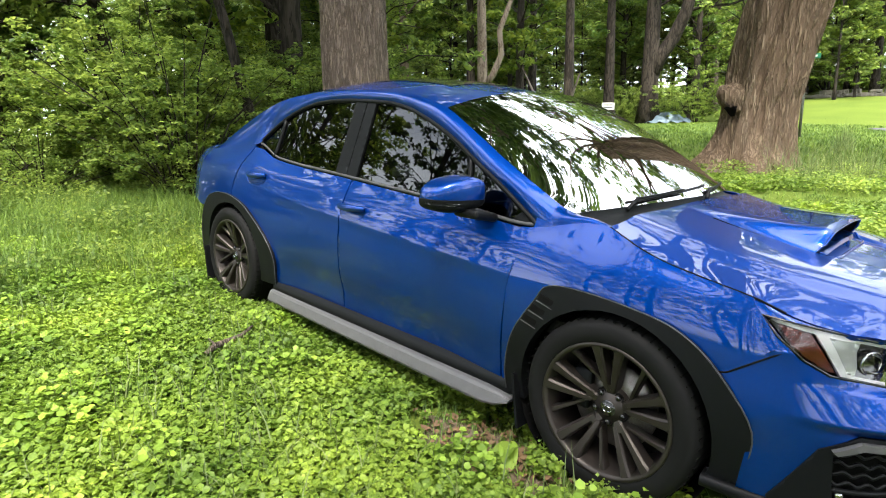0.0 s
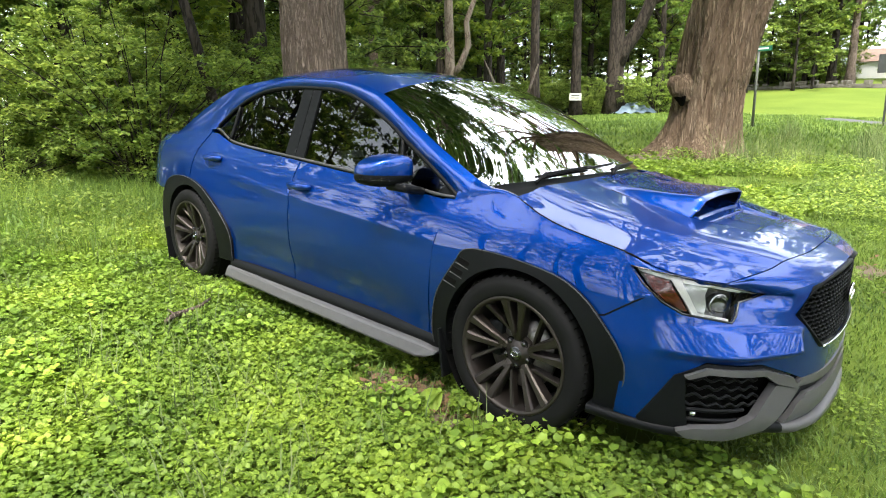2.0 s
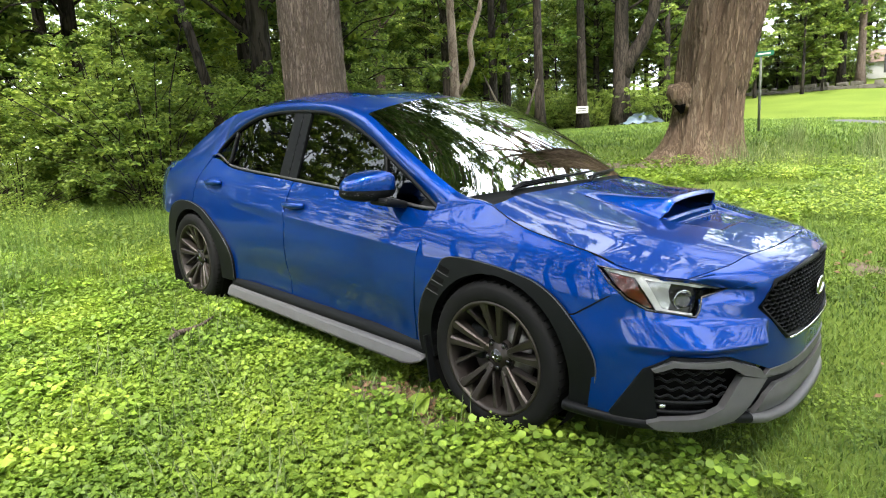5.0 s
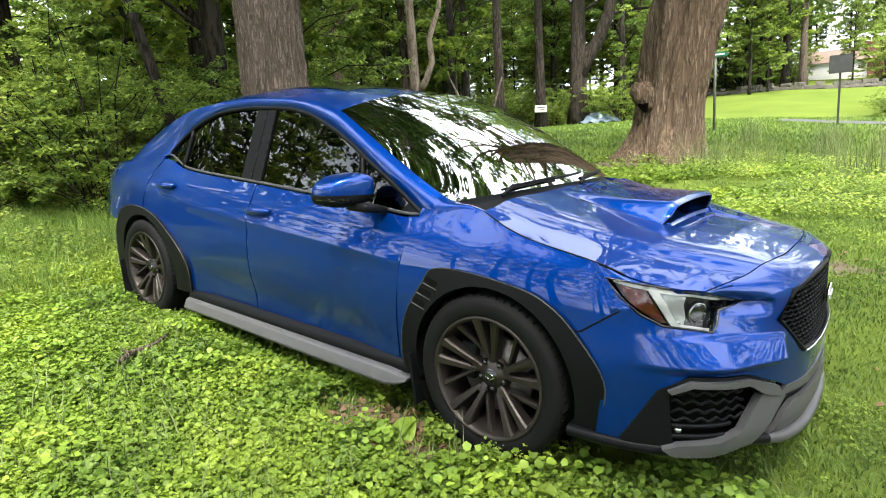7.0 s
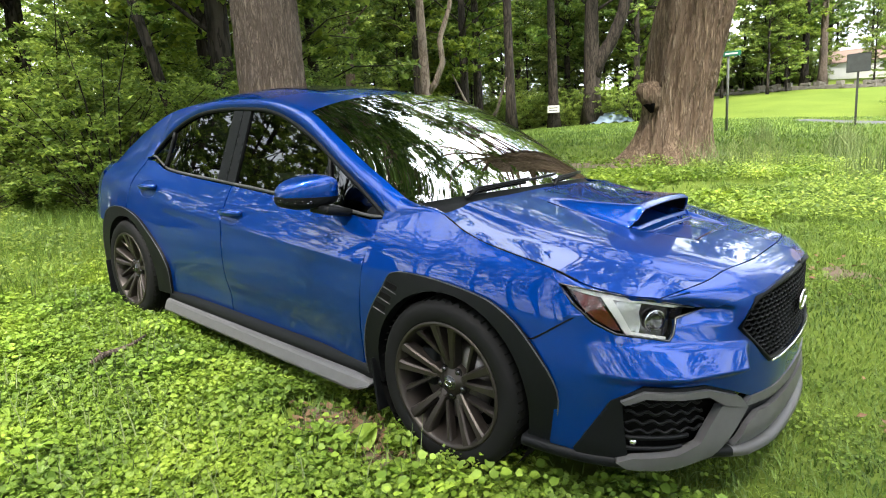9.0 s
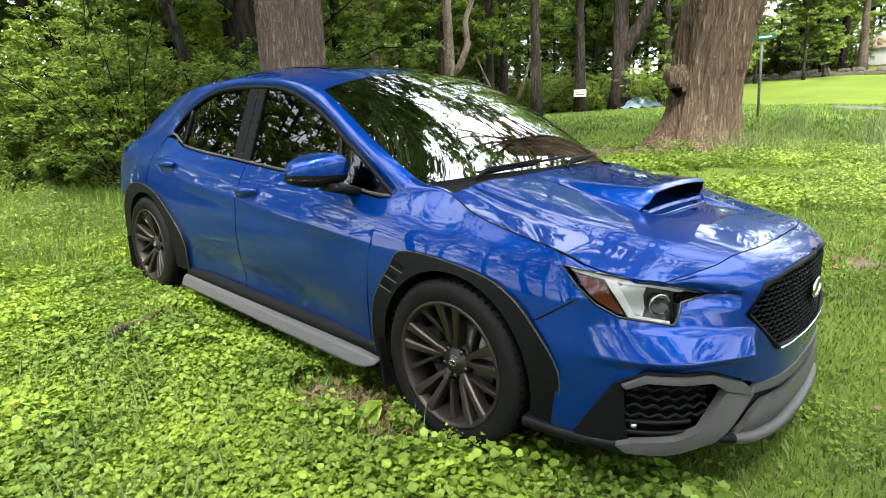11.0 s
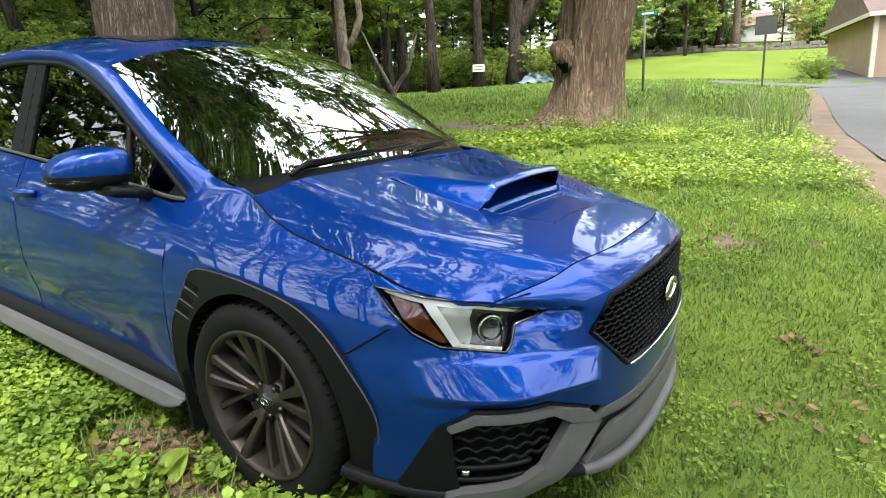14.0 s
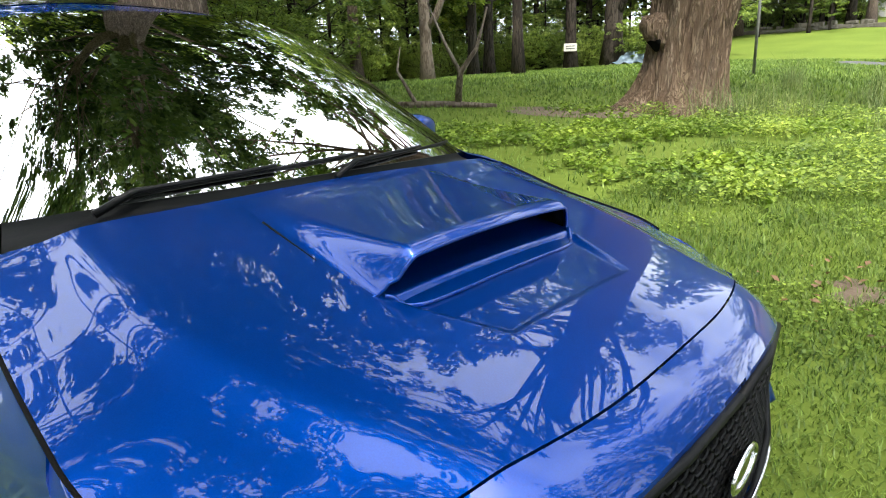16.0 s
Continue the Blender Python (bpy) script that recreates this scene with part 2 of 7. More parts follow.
# ---- building helpers ----
def smooth(me):
    me.polygons.foreach_set("use_smooth", [True] * len(me.polygons))


def mesh_of(name, verts, faces, mat, smoothed=True):
    me = bpy.data.meshes.new(name)
    me.from_pydata([tuple(map(float, v)) for v in verts], [], [tuple(map(int, f)) for f in faces])
    me.materials.append(mat)
    if smoothed:
        smooth(me)
    me.update()
    return me


def part(name, me, parent=None, label=""):
    ob = new(name, me)
    if parent:
        ob.parent = parent
    if label:
        ob["label"] = label
    return ob


def curve(pts):
    """Smooth monotone interpolation through (x, value) pairs."""
    xs = np.array([p[0] for p in pts], float)
    ys = np.array([p[1] for p in pts], float)
    order = np.argsort(xs)
    xs, ys = xs[order], ys[order]
    h = np.diff(xs)
    d = np.diff(ys) / h
    m = np.zeros(len(xs))
    m[0], m[-1] = d[0], d[-1]
    for i in range(1, len(xs) - 1):
        if d[i - 1] * d[i] > 0:
            a, b = 2 * h[i] + h[i - 1], h[i] + 2 * h[i - 1]
            m[i] = (a + b) / (a / d[i - 1] + b / d[i])

    def f(x):
        x = np.clip(x, xs[0], xs[-1])
        i = np.clip(np.searchsorted(xs, x) - 1, 0, len(xs) - 2)
        t = (x - xs[i]) / h[i]
        return (ys[i] * (1 + 2 * t) * (1 - t) ** 2 + h[i] * m[i] * t * (1 - t) ** 2
                + ys[i + 1] * t * t * (3 - 2 * t) + h[i] * m[i + 1] * t * t * (t - 1))
    return f


def way(pts):
    """A smooth path through points, by a parameter from 0 to 1 along its length."""
    p = np.array(pts, float)
    k = np.concatenate([[0], np.cumsum(np.linalg.norm(np.diff(p, axis=0), axis=1))])
    k /= k[-1]
    m = np.gradient(p, k, axis=0)

    def f(t):
        t = np.clip(np.asarray(t, float), 0, 1)
        i = np.clip(np.searchsorted(k, t) - 1, 0, len(k) - 2)
        h = (k[i + 1] - k[i])[..., None]
        u = ((t - k[i]) / (k[i + 1] - k[i]))[..., None]
        return (p[i] * (1 + 2 * u) * (1 - u) ** 2 + h * m[i] * u * (1 - u) ** 2
                + p[i + 1] * u * u * (3 - 2 * u) + h * m[i + 1] * u * u * (u - 1))
    return f


def sheet(name, P, mat, parent, fold=0.0, label="", flip=False):
    """A panel from a grid of points; fold: an edge turned inwards by so much."""
    P = np.asarray(P, float)
    nu, nv = P.shape[:2]
    verts = list(P.reshape(-1, 3))
    faces = [(i * nv + j, (i + 1) * nv + j, (i + 1) * nv + j + 1, i * nv + j + 1) for i in range(nu - 1) for j in range(nv - 1)]
    if fold:
        du, dv = np.gradient(P, axis=0), np.gradient(P, axis=1)
        n = np.cross(du, dv)
        n /= np.linalg.norm(n, axis=2, keepdims=True) + 1e-9
        if flip:
            n = -n
        ring = [(i, 0) for i in range(nu)] + [(nu - 1, j) for j in range(1, nv)] + [(i, nv - 1) for i in range(nu - 2, -1, -1)] + [(0, j) for j in range(nv - 2, 0, -1)]
        a = len(verts)
        verts += [P[i, j] for i, j in ring]
        b = len(verts)
        verts += [P[i, j] - n[i, j] * fold for i, j in ring]
        r = len(ring)
        faces += [(a + k, b + k, b + (k + 1) % r, a + (k + 1) % r) for k in range(r)]
    if flip:
        faces = [f[::-1] for f in faces]
    return part(name, mesh_of(name, verts, faces, mat), parent, label)


def inside(poly, u, v):
    c = np.zeros(u.shape, bool)
    n = len(poly)
    for k in range(n):
        (x0, y0), (x1, y1) = poly[k], poly[(k + 1) % n]
        if y0 == y1:
            continue
        hit = ((y0 > v) != (y1 > v)) & (u < (x1 - x0) * (v - y0) / (y1 - y0) + x0)
        c ^= hit
    return c


def cutout(name, poly, f, mat, parent, cell=0.01, holes=(), fold=0.0, label="", flip=False):
    """A panel cut to an outline in the (u, v) plane of the surface f, with holes and turned-in edges."""
    loops = [np.array(poly, float)] + [np.array(h, float) for h in holes]
    pts, edges, loop_ids = [], [], []
    for loop in loops:
        first = len(pts)
        for k in range(len(loop)):
            a, b = loop[k], loop[(k + 1) % len(loop)]
            n = max(1, int(np.ceil(np.linalg.norm(b - a) / cell)))
            pts += [tuple(a + (b - a) * q / n) for q in range(n)]
        ids = list(range(first, len(pts)))
        edges += [(p, ids[(k + 1) % len(ids)]) for k, p in enumerate(ids)]
    lo, hi = loops[0].min(0), loops[0].max(0)
    U, V = np.meshgrid(np.arange(lo[0], hi[0], cell), np.arange(lo[1], hi[1], cell), indexing="ij")
    U, V = U.ravel(), V.ravel()
    keep = inside(loops[0], U, V)
    for h in loops[1:]:
        keep &= ~inside(h, U, V)
    U, V = U[keep], V[keep]
    near = np.full(U.shape, 1e9)
    for a in pts:
        near = np.minimum(near, np.hypot(U - a[0], V - a[1]))
    pts += [(p, q) for p, q, d in zip(U, V, near) if d > 0.6 * cell]
    out = geometry.delaunay_2d_cdt([Vector(p) for p in pts], edges, [], 0, 1e-7)
    co = np.array([tuple(p) for p in out[0]])
    F = np.array([tuple(t) for t in out[2]])
    c = co[F].mean(1)
    ok = inside(loops[0], c[:, 0], c[:, 1])
    for h in loops[1:]:
        ok &= ~inside(h, c[:, 0], c[:, 1])
    F = F[ok]
    if flip:
        F = F[:, ::-1]
    V3 = f(co[:, 0], co[:, 1])
    verts, faces = list(V3), [tuple(t) for t in F]
    if fold:
        nor = np.zeros_like(V3)
        fn = np.cross(V3[F[:, 1]] - V3[F[:, 0]], V3[F[:, 2]] - V3[F[:, 0]])
        for k in range(3):
            np.add.at(nor, F[:, k], fn)
        nor /= np.linalg.norm(nor, axis=1, keepdims=True) + 1e-12
        seen_edges = set()
        for q in faces:
            for k in range(3):
                seen_edges.add((q[k], q[(k + 1) % 3]))
        rim = [e for e in seen_edges if (e[1], e[0]) not in seen_edges]
        rim.sort()
        top, low = {}, {}
        for e in rim:
            for v in e:
                if v not in top:
                    top[v] = len(verts)
                    verts.append(V3[v])
                    low[v] = len(verts)
                    verts.append(V3[v] - nor[v] * fold)
        faces += [(top[a], low[a], low[b], top[b]) for a, b in rim]
    return part(name, mesh_of(name, verts, faces, mat), parent, label)


def tube(path, radii, sides=8, cap=True, bumpy=0.0, seed=0):
    """Vertices and faces of a bent tapering tube."""
    P = np.array(path, float)
    n = len(P)
    T = np.gradient(P, axis=0)
    T /= np.linalg.norm(T, axis=1, keepdims=True) + 1e-9
    ref = np.array([0.0, 0.0, 1.0]) if abs(T[0][2]) < 0.9 else np.array([1.0, 0.0, 0.0])
    verts, faces = [], []
    rng = np.random.RandomState(seed)
    ph = rng.rand(4) * 6
    for i in range(n):
        a = np.cross(T[i], ref)
        a /= np.linalg.norm(a) + 1e-9
        b = np.cross(T[i], a)
        for k in range(sides):
            w = 2 * math.pi * k / sides
            r = radii[i] * (1 + bumpy * (math.sin(3 * w + ph[0] + i * 0.35) * 0.5 + math.sin(5 * w + ph[1] - i * 0.2) * 0.35 + math.sin(9 * w + ph[2] + i * 0.8) * 0.2))
            verts.append(P[i] + r * (math.cos(w) * a + math.sin(w) * b))
    for i in range(n - 1):
        for k in range(sides):
            k2 = (k + 1) % sides
            faces.append((i * sides + k, i * sides + k2, (i + 1) * sides + k2, (i + 1) * sides + k))
    if cap:
        faces.append(tuple(range(sides - 1, -1, -1)))
        faces.append(tuple((n - 1) * sides + k for k in range(sides)))
    return verts, faces


def join(pieces):
    verts, faces = [], []
    for v, f in pieces:
        o = len(verts)
        verts += list(v)
        faces += [tuple(i + o for i in q) for q in f]
    return verts, faces


def box(cx, cy, cz, sx, sy, sz, bevel=0.0, m=None):
    """Vertices and faces of a block with chamfered edges."""
    bm = bmesh.new()
    bmesh.ops.create_cube(bm, size=1)
    bmesh.ops.scale(bm, vec=(sx, sy, sz), verts=bm.verts)
    if bevel:
        bmesh.ops.bevel(bm, geom=bm.edges[:], offset=bevel, segments=2, affect="EDGES", profile=0.6)
    mt = Matrix.Translation((cx, cy, cz))
    if m is not None:
        mt = mt @ m
    bmesh.ops.transform(bm, matrix=mt, verts=bm.verts)
    bm.verts.index_update()
    out = [tuple(v.co) for v in bm.verts], [tuple(v.index for v in f.verts) for f in bm.faces]
    bm.free()
    return out


def ring(profile, sides, centre, axis_sign=1):
    """A turned shape about the y axis from (radius, depth) pairs."""
    verts, faces = [], []
    n = len(profile)
    for k in range(sides):
        w = 2 * math.pi * k / sides
        for r, d in profile:
            verts.append((centre[0] + r * math.cos(w), centre[1] + axis_sign * d, centre[2] + r * math.sin(w)))
    for k in range(sides):
        for j in range(n - 1):
            a, b = k * n + j, ((k + 1) % sides) * n + j
            q = (a, a + 1, b + 1, b)
            faces.append(q if axis_sign > 0 else q[::-1])
    return verts, faces


def leaves(name, centres, size, mat, seed=0, flat=0.0, shape=0.55, vary=0.5, cup=0.12, rounded=False):
    """One mesh of folded four-point leaves at the given centres; flat: how level they lie."""
    rng = np.random.RandomState(seed)
    c = np.asarray(centres, float)
    n = len(c)
    s = size * (1 + vary * (rng.rand(n) * 2 - 1))
    nor = rng.randn(n, 3)
    nor[:, 2] = np.abs(nor[:, 2]) + flat * 3
    nor /= np.linalg.norm(nor, axis=1, keepdims=True)
    a = np.cross(nor, rng.randn(n, 3))
    a /= np.linalg.norm(a, axis=1, keepdims=True)
    b = np.cross(nor, a)
    S = s[:, None]
    if rounded:
        v = np.stack([c - a * S * 0.42, c - a * S * 0.34 + b * S * shape * 0.36 + nor * S * cup, c + a * S * 0.14 + b * S * shape * 0.5 + nor * S * cup * 1.3, c + a * S * 0.5, c + a * S * 0.14 - b * S * shape * 0.5 + nor * S * cup * 1.3, c - a * S * 0.34 - b * S * shape * 0.36 + nor * S * cup], axis=1).reshape(-1, 3)
    else:
        v = np.stack([c - a * S * 0.5, c + b * S * shape * 0.5 + nor * S * cup, c + a * S * 0.5, c - b * S * shape * 0.5 + nor * S * cup], axis=1).reshape(-1, 3)
    K = 6 if rounded else 4
    me = bpy.data.meshes.new(name)
    me.vertices.add(K * n)
    me.vertices.foreach_set("co", v.astype(np.float32).ravel())
    half = [0, 1, 2, 3, 0, 3, 4, 5] if rounded else [0, 1, 2, 0, 2, 3]     # folded along the midrib
    L = len(half) // 2
    idx = (np.arange(n)[:, None] * K + np.array(half)[None, :]).ravel()
    me.loops.add(len(idx))
    me.loops.foreach_set("vertex_index", idx.astype(np.int32))
    me.polygons.add(2 * n)
    me.polygons.foreach_set("loop_start", np.arange(0, len(idx), L, dtype=np.int32))
    me.materials.append(mat)
    me.update(calc_edges=True)
    me.validate()
    return me


# ---- ground ----
RISE = curve([(-60, 0.0), (-0.6, 0.0), (0.6, 0.05), (2.0, 0.28), (4.0, 0.42), (6.0, 0.56), (8.0, 0.62), (12.0, 0.92), (19.0, 1.22), (25.0, 1.45), (42.0, 3.3), (56.0, 5.2), (90.0, 9.0), (400.0, 12.0)])


def ground_z(x, y):
    """Height of the sloping lawn: falling to the car's nose, rising to the meadow."""
    x, y = np.asarray(x, float), np.asarray(y, float)
    z = -0.075 * 8 * np.tanh(x / 8) + RISE(y)
    r = np.hypot(x, y)
    return z + 0.015 * np.sin(x * 2.1 + 0.5) * np.sin(y * 1.7) * np.clip((r - 2.2) / 2, 0, 1)


def gz(x, y):
    return float(ground_z(x, y))


def spread(a, b, n, p):
    t = np.linspace(-1, 1, n)
    return (a + b) / 2 + np.sign(t) * np.abs(t) ** p * (b - a) / 2


gx, gy = spread(-420, 420, 150, 3.6), spread(-420, 420, 150, 3.6)
GX, GY = np.meshgrid(gx, gy, indexing="ij")
ground = sheet("ground", np.stack([GX, GY, ground_z(GX, GY)], axis=2), SOIL, None)
tagged(ground, "sloping lawn of grass and ground ivy under trees", "ground", kind="structure")

# ---- the car ----
car = new("sedan_car")
car.matrix_world = pose(0, 0, 0, 0, 4.3, 0)
tagged(car, "metallic blue sport sedan with black wheel-arch cladding parked on grass", "car")
SIDES = (-1, 1)   # right-hand side, left-hand side
AXLE_F, AXLE_R, HUB = 1.3375, -1.3375, 0.326

# half-widths and heights of the body's long feature lines
YA = curve([(-2.3, 0.62), (-2.1, 0.74), (-1.8, 0.83), (-0.95, 0.845), (-0.6, 0.808), (0.5, 0.808), (0.88, 0.838), (1.7, 0.835), (1.95, 0.78)])
YB = curve([(-2.32, 0.62), (-2.2, 0.72), (-2.05, 0.79), (-1.85, 0.84), (-1.34, 0.872), (-0.8, 0.862), (-0.35, 0.850), (0.4, 0.850), (0.9, 0.866), (1.34, 0.876), (1.7, 0.866), (1.9, 0.825)])
YC = curve([(-2.32, 0.62), (-2.2, 0.72), (-2.05, 0.79), (-1.85, 0.84), (-1.34, 0.876), (-0.7, 0.862), (0.2, 0.858), (0.9, 0.862), (1.34, 0.876), (1.7, 0.857), (1.9, 0.815)])
YD = curve([(-2.32, 0.60), (-2.2, 0.69), (-2.05, 0.75), (-1.85, 0.80), (-1.34, 0.842), (-0.7, 0.832), (0.2, 0.832), (0.9, 0.838), (1.34, 0.848), (1.7, 0.830), (1.9, 0.785)])
ZD = curve([(-2.3, 0.86), (-1.6, 0.885), (-1.1, 0.87), (-0.5, 0.83), (0.2, 0.80), (0.9, 0.785), (1.34, 0.775), (1.7, 0.757), (1.9, 0.735)])
YE = curve([(-2.3, 0.54), (-2.1, 0.66), (-1.8, 0.725), (-1.24, 0.735), (-0.94, 0.759), (-0.2, 0.772), (0.64, 0.786), (0.88, 0.790), (1.0, 0.779), (1.1, 0.762), (1.2, 0.752), (1.28, 0.771), (1.35, 0.790), (1.45, 0.800), (1.73, 0.807), (1.83, 0.795), (1.95, 0.75)])
ZE = curve([(-2.3, 0.955), (-1.8, 0.985), (-1.5, 1.02), (-1.24, 1.045), (-0.94, 0.980), (-0.2, 0.942), (0.64, 0.900), (0.88, 0.880), (0.95, 0.887), (1.06, 0.914), (1.14, 0.931), (1.20, 0.932), (1.28, 0.909), (1.35, 0.885), (1.45, 0.857), (1.55, 0.839), (1.73, 0.808), (1.83, 0.777), (1.95, 0.755)])


def section(x, v):
    """Half-width and height on the body's side: v 0 at the sill, 1 at the belt or bonnet line."""
    x, v = np.broadcast_arrays(np.asarray(x, float), np.asarray(v, float))
    Y = np.stack([YA(x), YB(x), YC(x), YD(x), YE(x)])
    Z = np.stack([np.full(x.shape, 0.2), np.full(x.shape, 0.45), np.full(x.shape, 0.65), ZD(x), ZE(x)])
    k = np.clip((v * 4).astype(int), 0, 3)
    t = v * 4 - k

    def pick(A, i):
        return np.take_along_axis(A, np.clip(i, 0, 4)[None], 0)[0]

    def spline(A):
        p0, p1, p2, p3 = [pick(A, k + d) for d in (-1, 0, 1, 2)]
        p0 = np.where(k == 0, 2 * p1 - p2, p0)
        p3 = np.where(k == 3, 2 * p2 - p1, p3)
        return 0.5 * (2 * p1 + (p2 - p0) * t + (2 * p0 - 5 * p1 + 4 * p2 - p3) * t * t + (3 * p1 - p0 - 3 * p2 + p3) * t ** 3)
    return spline(Y), spline(Z)


def level(x, z):
    """The section parameter at height z."""
    x, z = np.broadcast_arrays(np.asarray(x, float), np.asarray(z, float))
    lo, hi = np.zeros(x.shape), np.ones(x.shape)
    for _ in range(22):
        m = (lo + hi) / 2
        up = section(x, m)[1] < z
        lo, hi = np.where(up, m, lo), np.where(up, hi, m)
    return (lo + hi) / 2


def flank(s, off=0.0):
    """The body's side as a surface over (x, z)."""
    def f(x, z):
        y, zz = section(x, level(x, z))
        crease = 0.008 * np.exp(-((z - (0.735 + 0.05 * (0.3 - x))) / 0.035) ** 2)
        cut = 0.012 * np.exp(-((z - (0.36 - 0.03 * x)) / 0.07) ** 2)
        return np.stack([x, s * (y + off + crease * (np.abs(x) < 1.0) * np.clip((1.0 - np.abs(x)) * 4, 0, 1) - cut * np.clip((0.9 - np.abs(x)) * 3, 0, 1)), z], axis=-1)
    return f


def arc(cx, cz, r, a0, a1, n):
    return [(cx + r * math.cos(radians(a0 + (a1 - a0) * k / n)), cz + r * math.sin(radians(a0 + (a1 - a0) * k / n))) for k in range(n + 1)]


FRONT_ARCH = [(1.772, 0.26), (1.785, 0.44), (1.672, 0.592), (1.558, 0.672), (1.432, 0.704), (1.228, 0.720), (1.075, 0.706), (1.023, 0.640), (0.935, 0.490), (0.905, 0.330), (0.915, 0.225)]
REAR_ARCH = [(-0.835, 0.245), (-0.832, 0.42), (-0.93, 0.545), (-1.107, 0.664), (-1.25, 0.715), (-1.404, 0.732), (-1.56, 0.715), (-1.69, 0.655), (-1.80, 0.48), (-1.83, 0.27)]

def rounded(pts, n=5):
    """An open outline with its corners eased by a smooth curve through its points."""
    p = np.array(pts, float)
    q = np.concatenate([[2 * p[0] - p[1]], p, [2 * p[-1] - p[-2]]])
    out = []
    for k in range(1, len(q) - 2):
        for t in np.arange(n) / n:
            out.append(tuple(0.5 * (2 * q[k] + (q[k + 1] - q[k - 1]) * t + (2 * q[k - 1] - 5 * q[k] + 4 * q[k + 1] - q[k + 2]) * t * t + (3 * q[k] - q[k - 1] - 3 * q[k + 1] + q[k + 2]) * t ** 3)))
    return [(float(a), float(b)) for a, b in out] + [tuple(map(float, p[-1]))]


FRONT_ARCH, REAR_ARCH = rounded(FRONT_ARCH), rounded(REAR_ARCH)

# doors and rear quarter, cut from the flank
BELT = [(x, float(ZE(x)) - 0.004) for x in np.linspace(0.925, -1.22, 30)]
front_door = [(0.868, 0.262), (0.868, 0.46), (0.876, 0.66), (0.905, 0.80), (0.925, 0.872)] + [p for p in BELT if -0.2 < p[0] < 0.92] + [(-0.203, 0.938), (-0.205, 0.66), (-0.20, 0.242)]
rear_door = [(-0.208, 0.242), (-0.213, 0.66), (-0.211, 0.938)] + [p for p in BELT if -1.2 < p[0] < -0.22] + [(-1.235, 1.03), (-1.275, 0.93), (-1.315, 0.80), (-1.335, 0.70), (-1.25, 0.69), (-1.107, 0.64), (-0.93, 0.52), (-0.85, 0.41), (-0.85, 0.238)]
quarter = [(-1.343, 0.70), (-1.323, 0.80), (-1.283, 0.93), (-1.243, 1.042)] + [(x, float(ZE(x)) - 0.001) for x in np.linspace(-1.27, -2.14, 20)] + [(-2.17, 0.80), (-2.17, 0.62), (-1.80, 0.60), (-1.70, 0.62), (-1.56, 0.69), (-1.404, 0.705)]


def door_handle(parent, s, x, z):
    """A pull handle over its hollow."""
    f = flank(s)
    y = float(f(np.array([x]), np.array([z]))[0, 1])
    U, W = np.meshgrid(np.linspace(-1, 1, 22), np.linspace(-1, 1, 12), indexing="ij")
    X, Z = x + 0.098 * U, z - 0.016 + 0.050 * W
    P = f(X, Z)
    P[..., 1] += s * (0.0025 - 0.032 * np.clip(1 - (U ** 2 + W ** 2), 0, 1) ** 0.7)
    keep = (np.abs(U) ** 2.6 + np.abs(W) ** 2.6) <= 1.15
    nv = 12
    faces = [(i * nv + j, (i + 1) * nv + j, (i + 1) * nv + j + 1, i * nv + j + 1) for i in range(21) for j in range(11) if keep[i, j] and keep[i + 1, j] and keep[i, j + 1] and keep[i + 1, j + 1]]
    if s > 0:
        faces = [q[::-1] for q in faces]
    part("handle_recess", mesh_of("handle_recess", P.reshape(-1, 3), faces, PAINT), parent)
    path = [(x - 0.10 + 0.2 * t, y + s * (0.004 + 0.026 * math.sin(math.pi * t) ** 0.5), z - 0.004 * math.cos(3 * t)) for t in np.linspace(0, 1, 14)]
    vv, ff = tube(path, [0.013 + 0.007 * math.sin(math.pi * k / 13) for k in range(14)], 10)
    part("handle", mesh_of("handle", vv, ff, PAINT), parent)


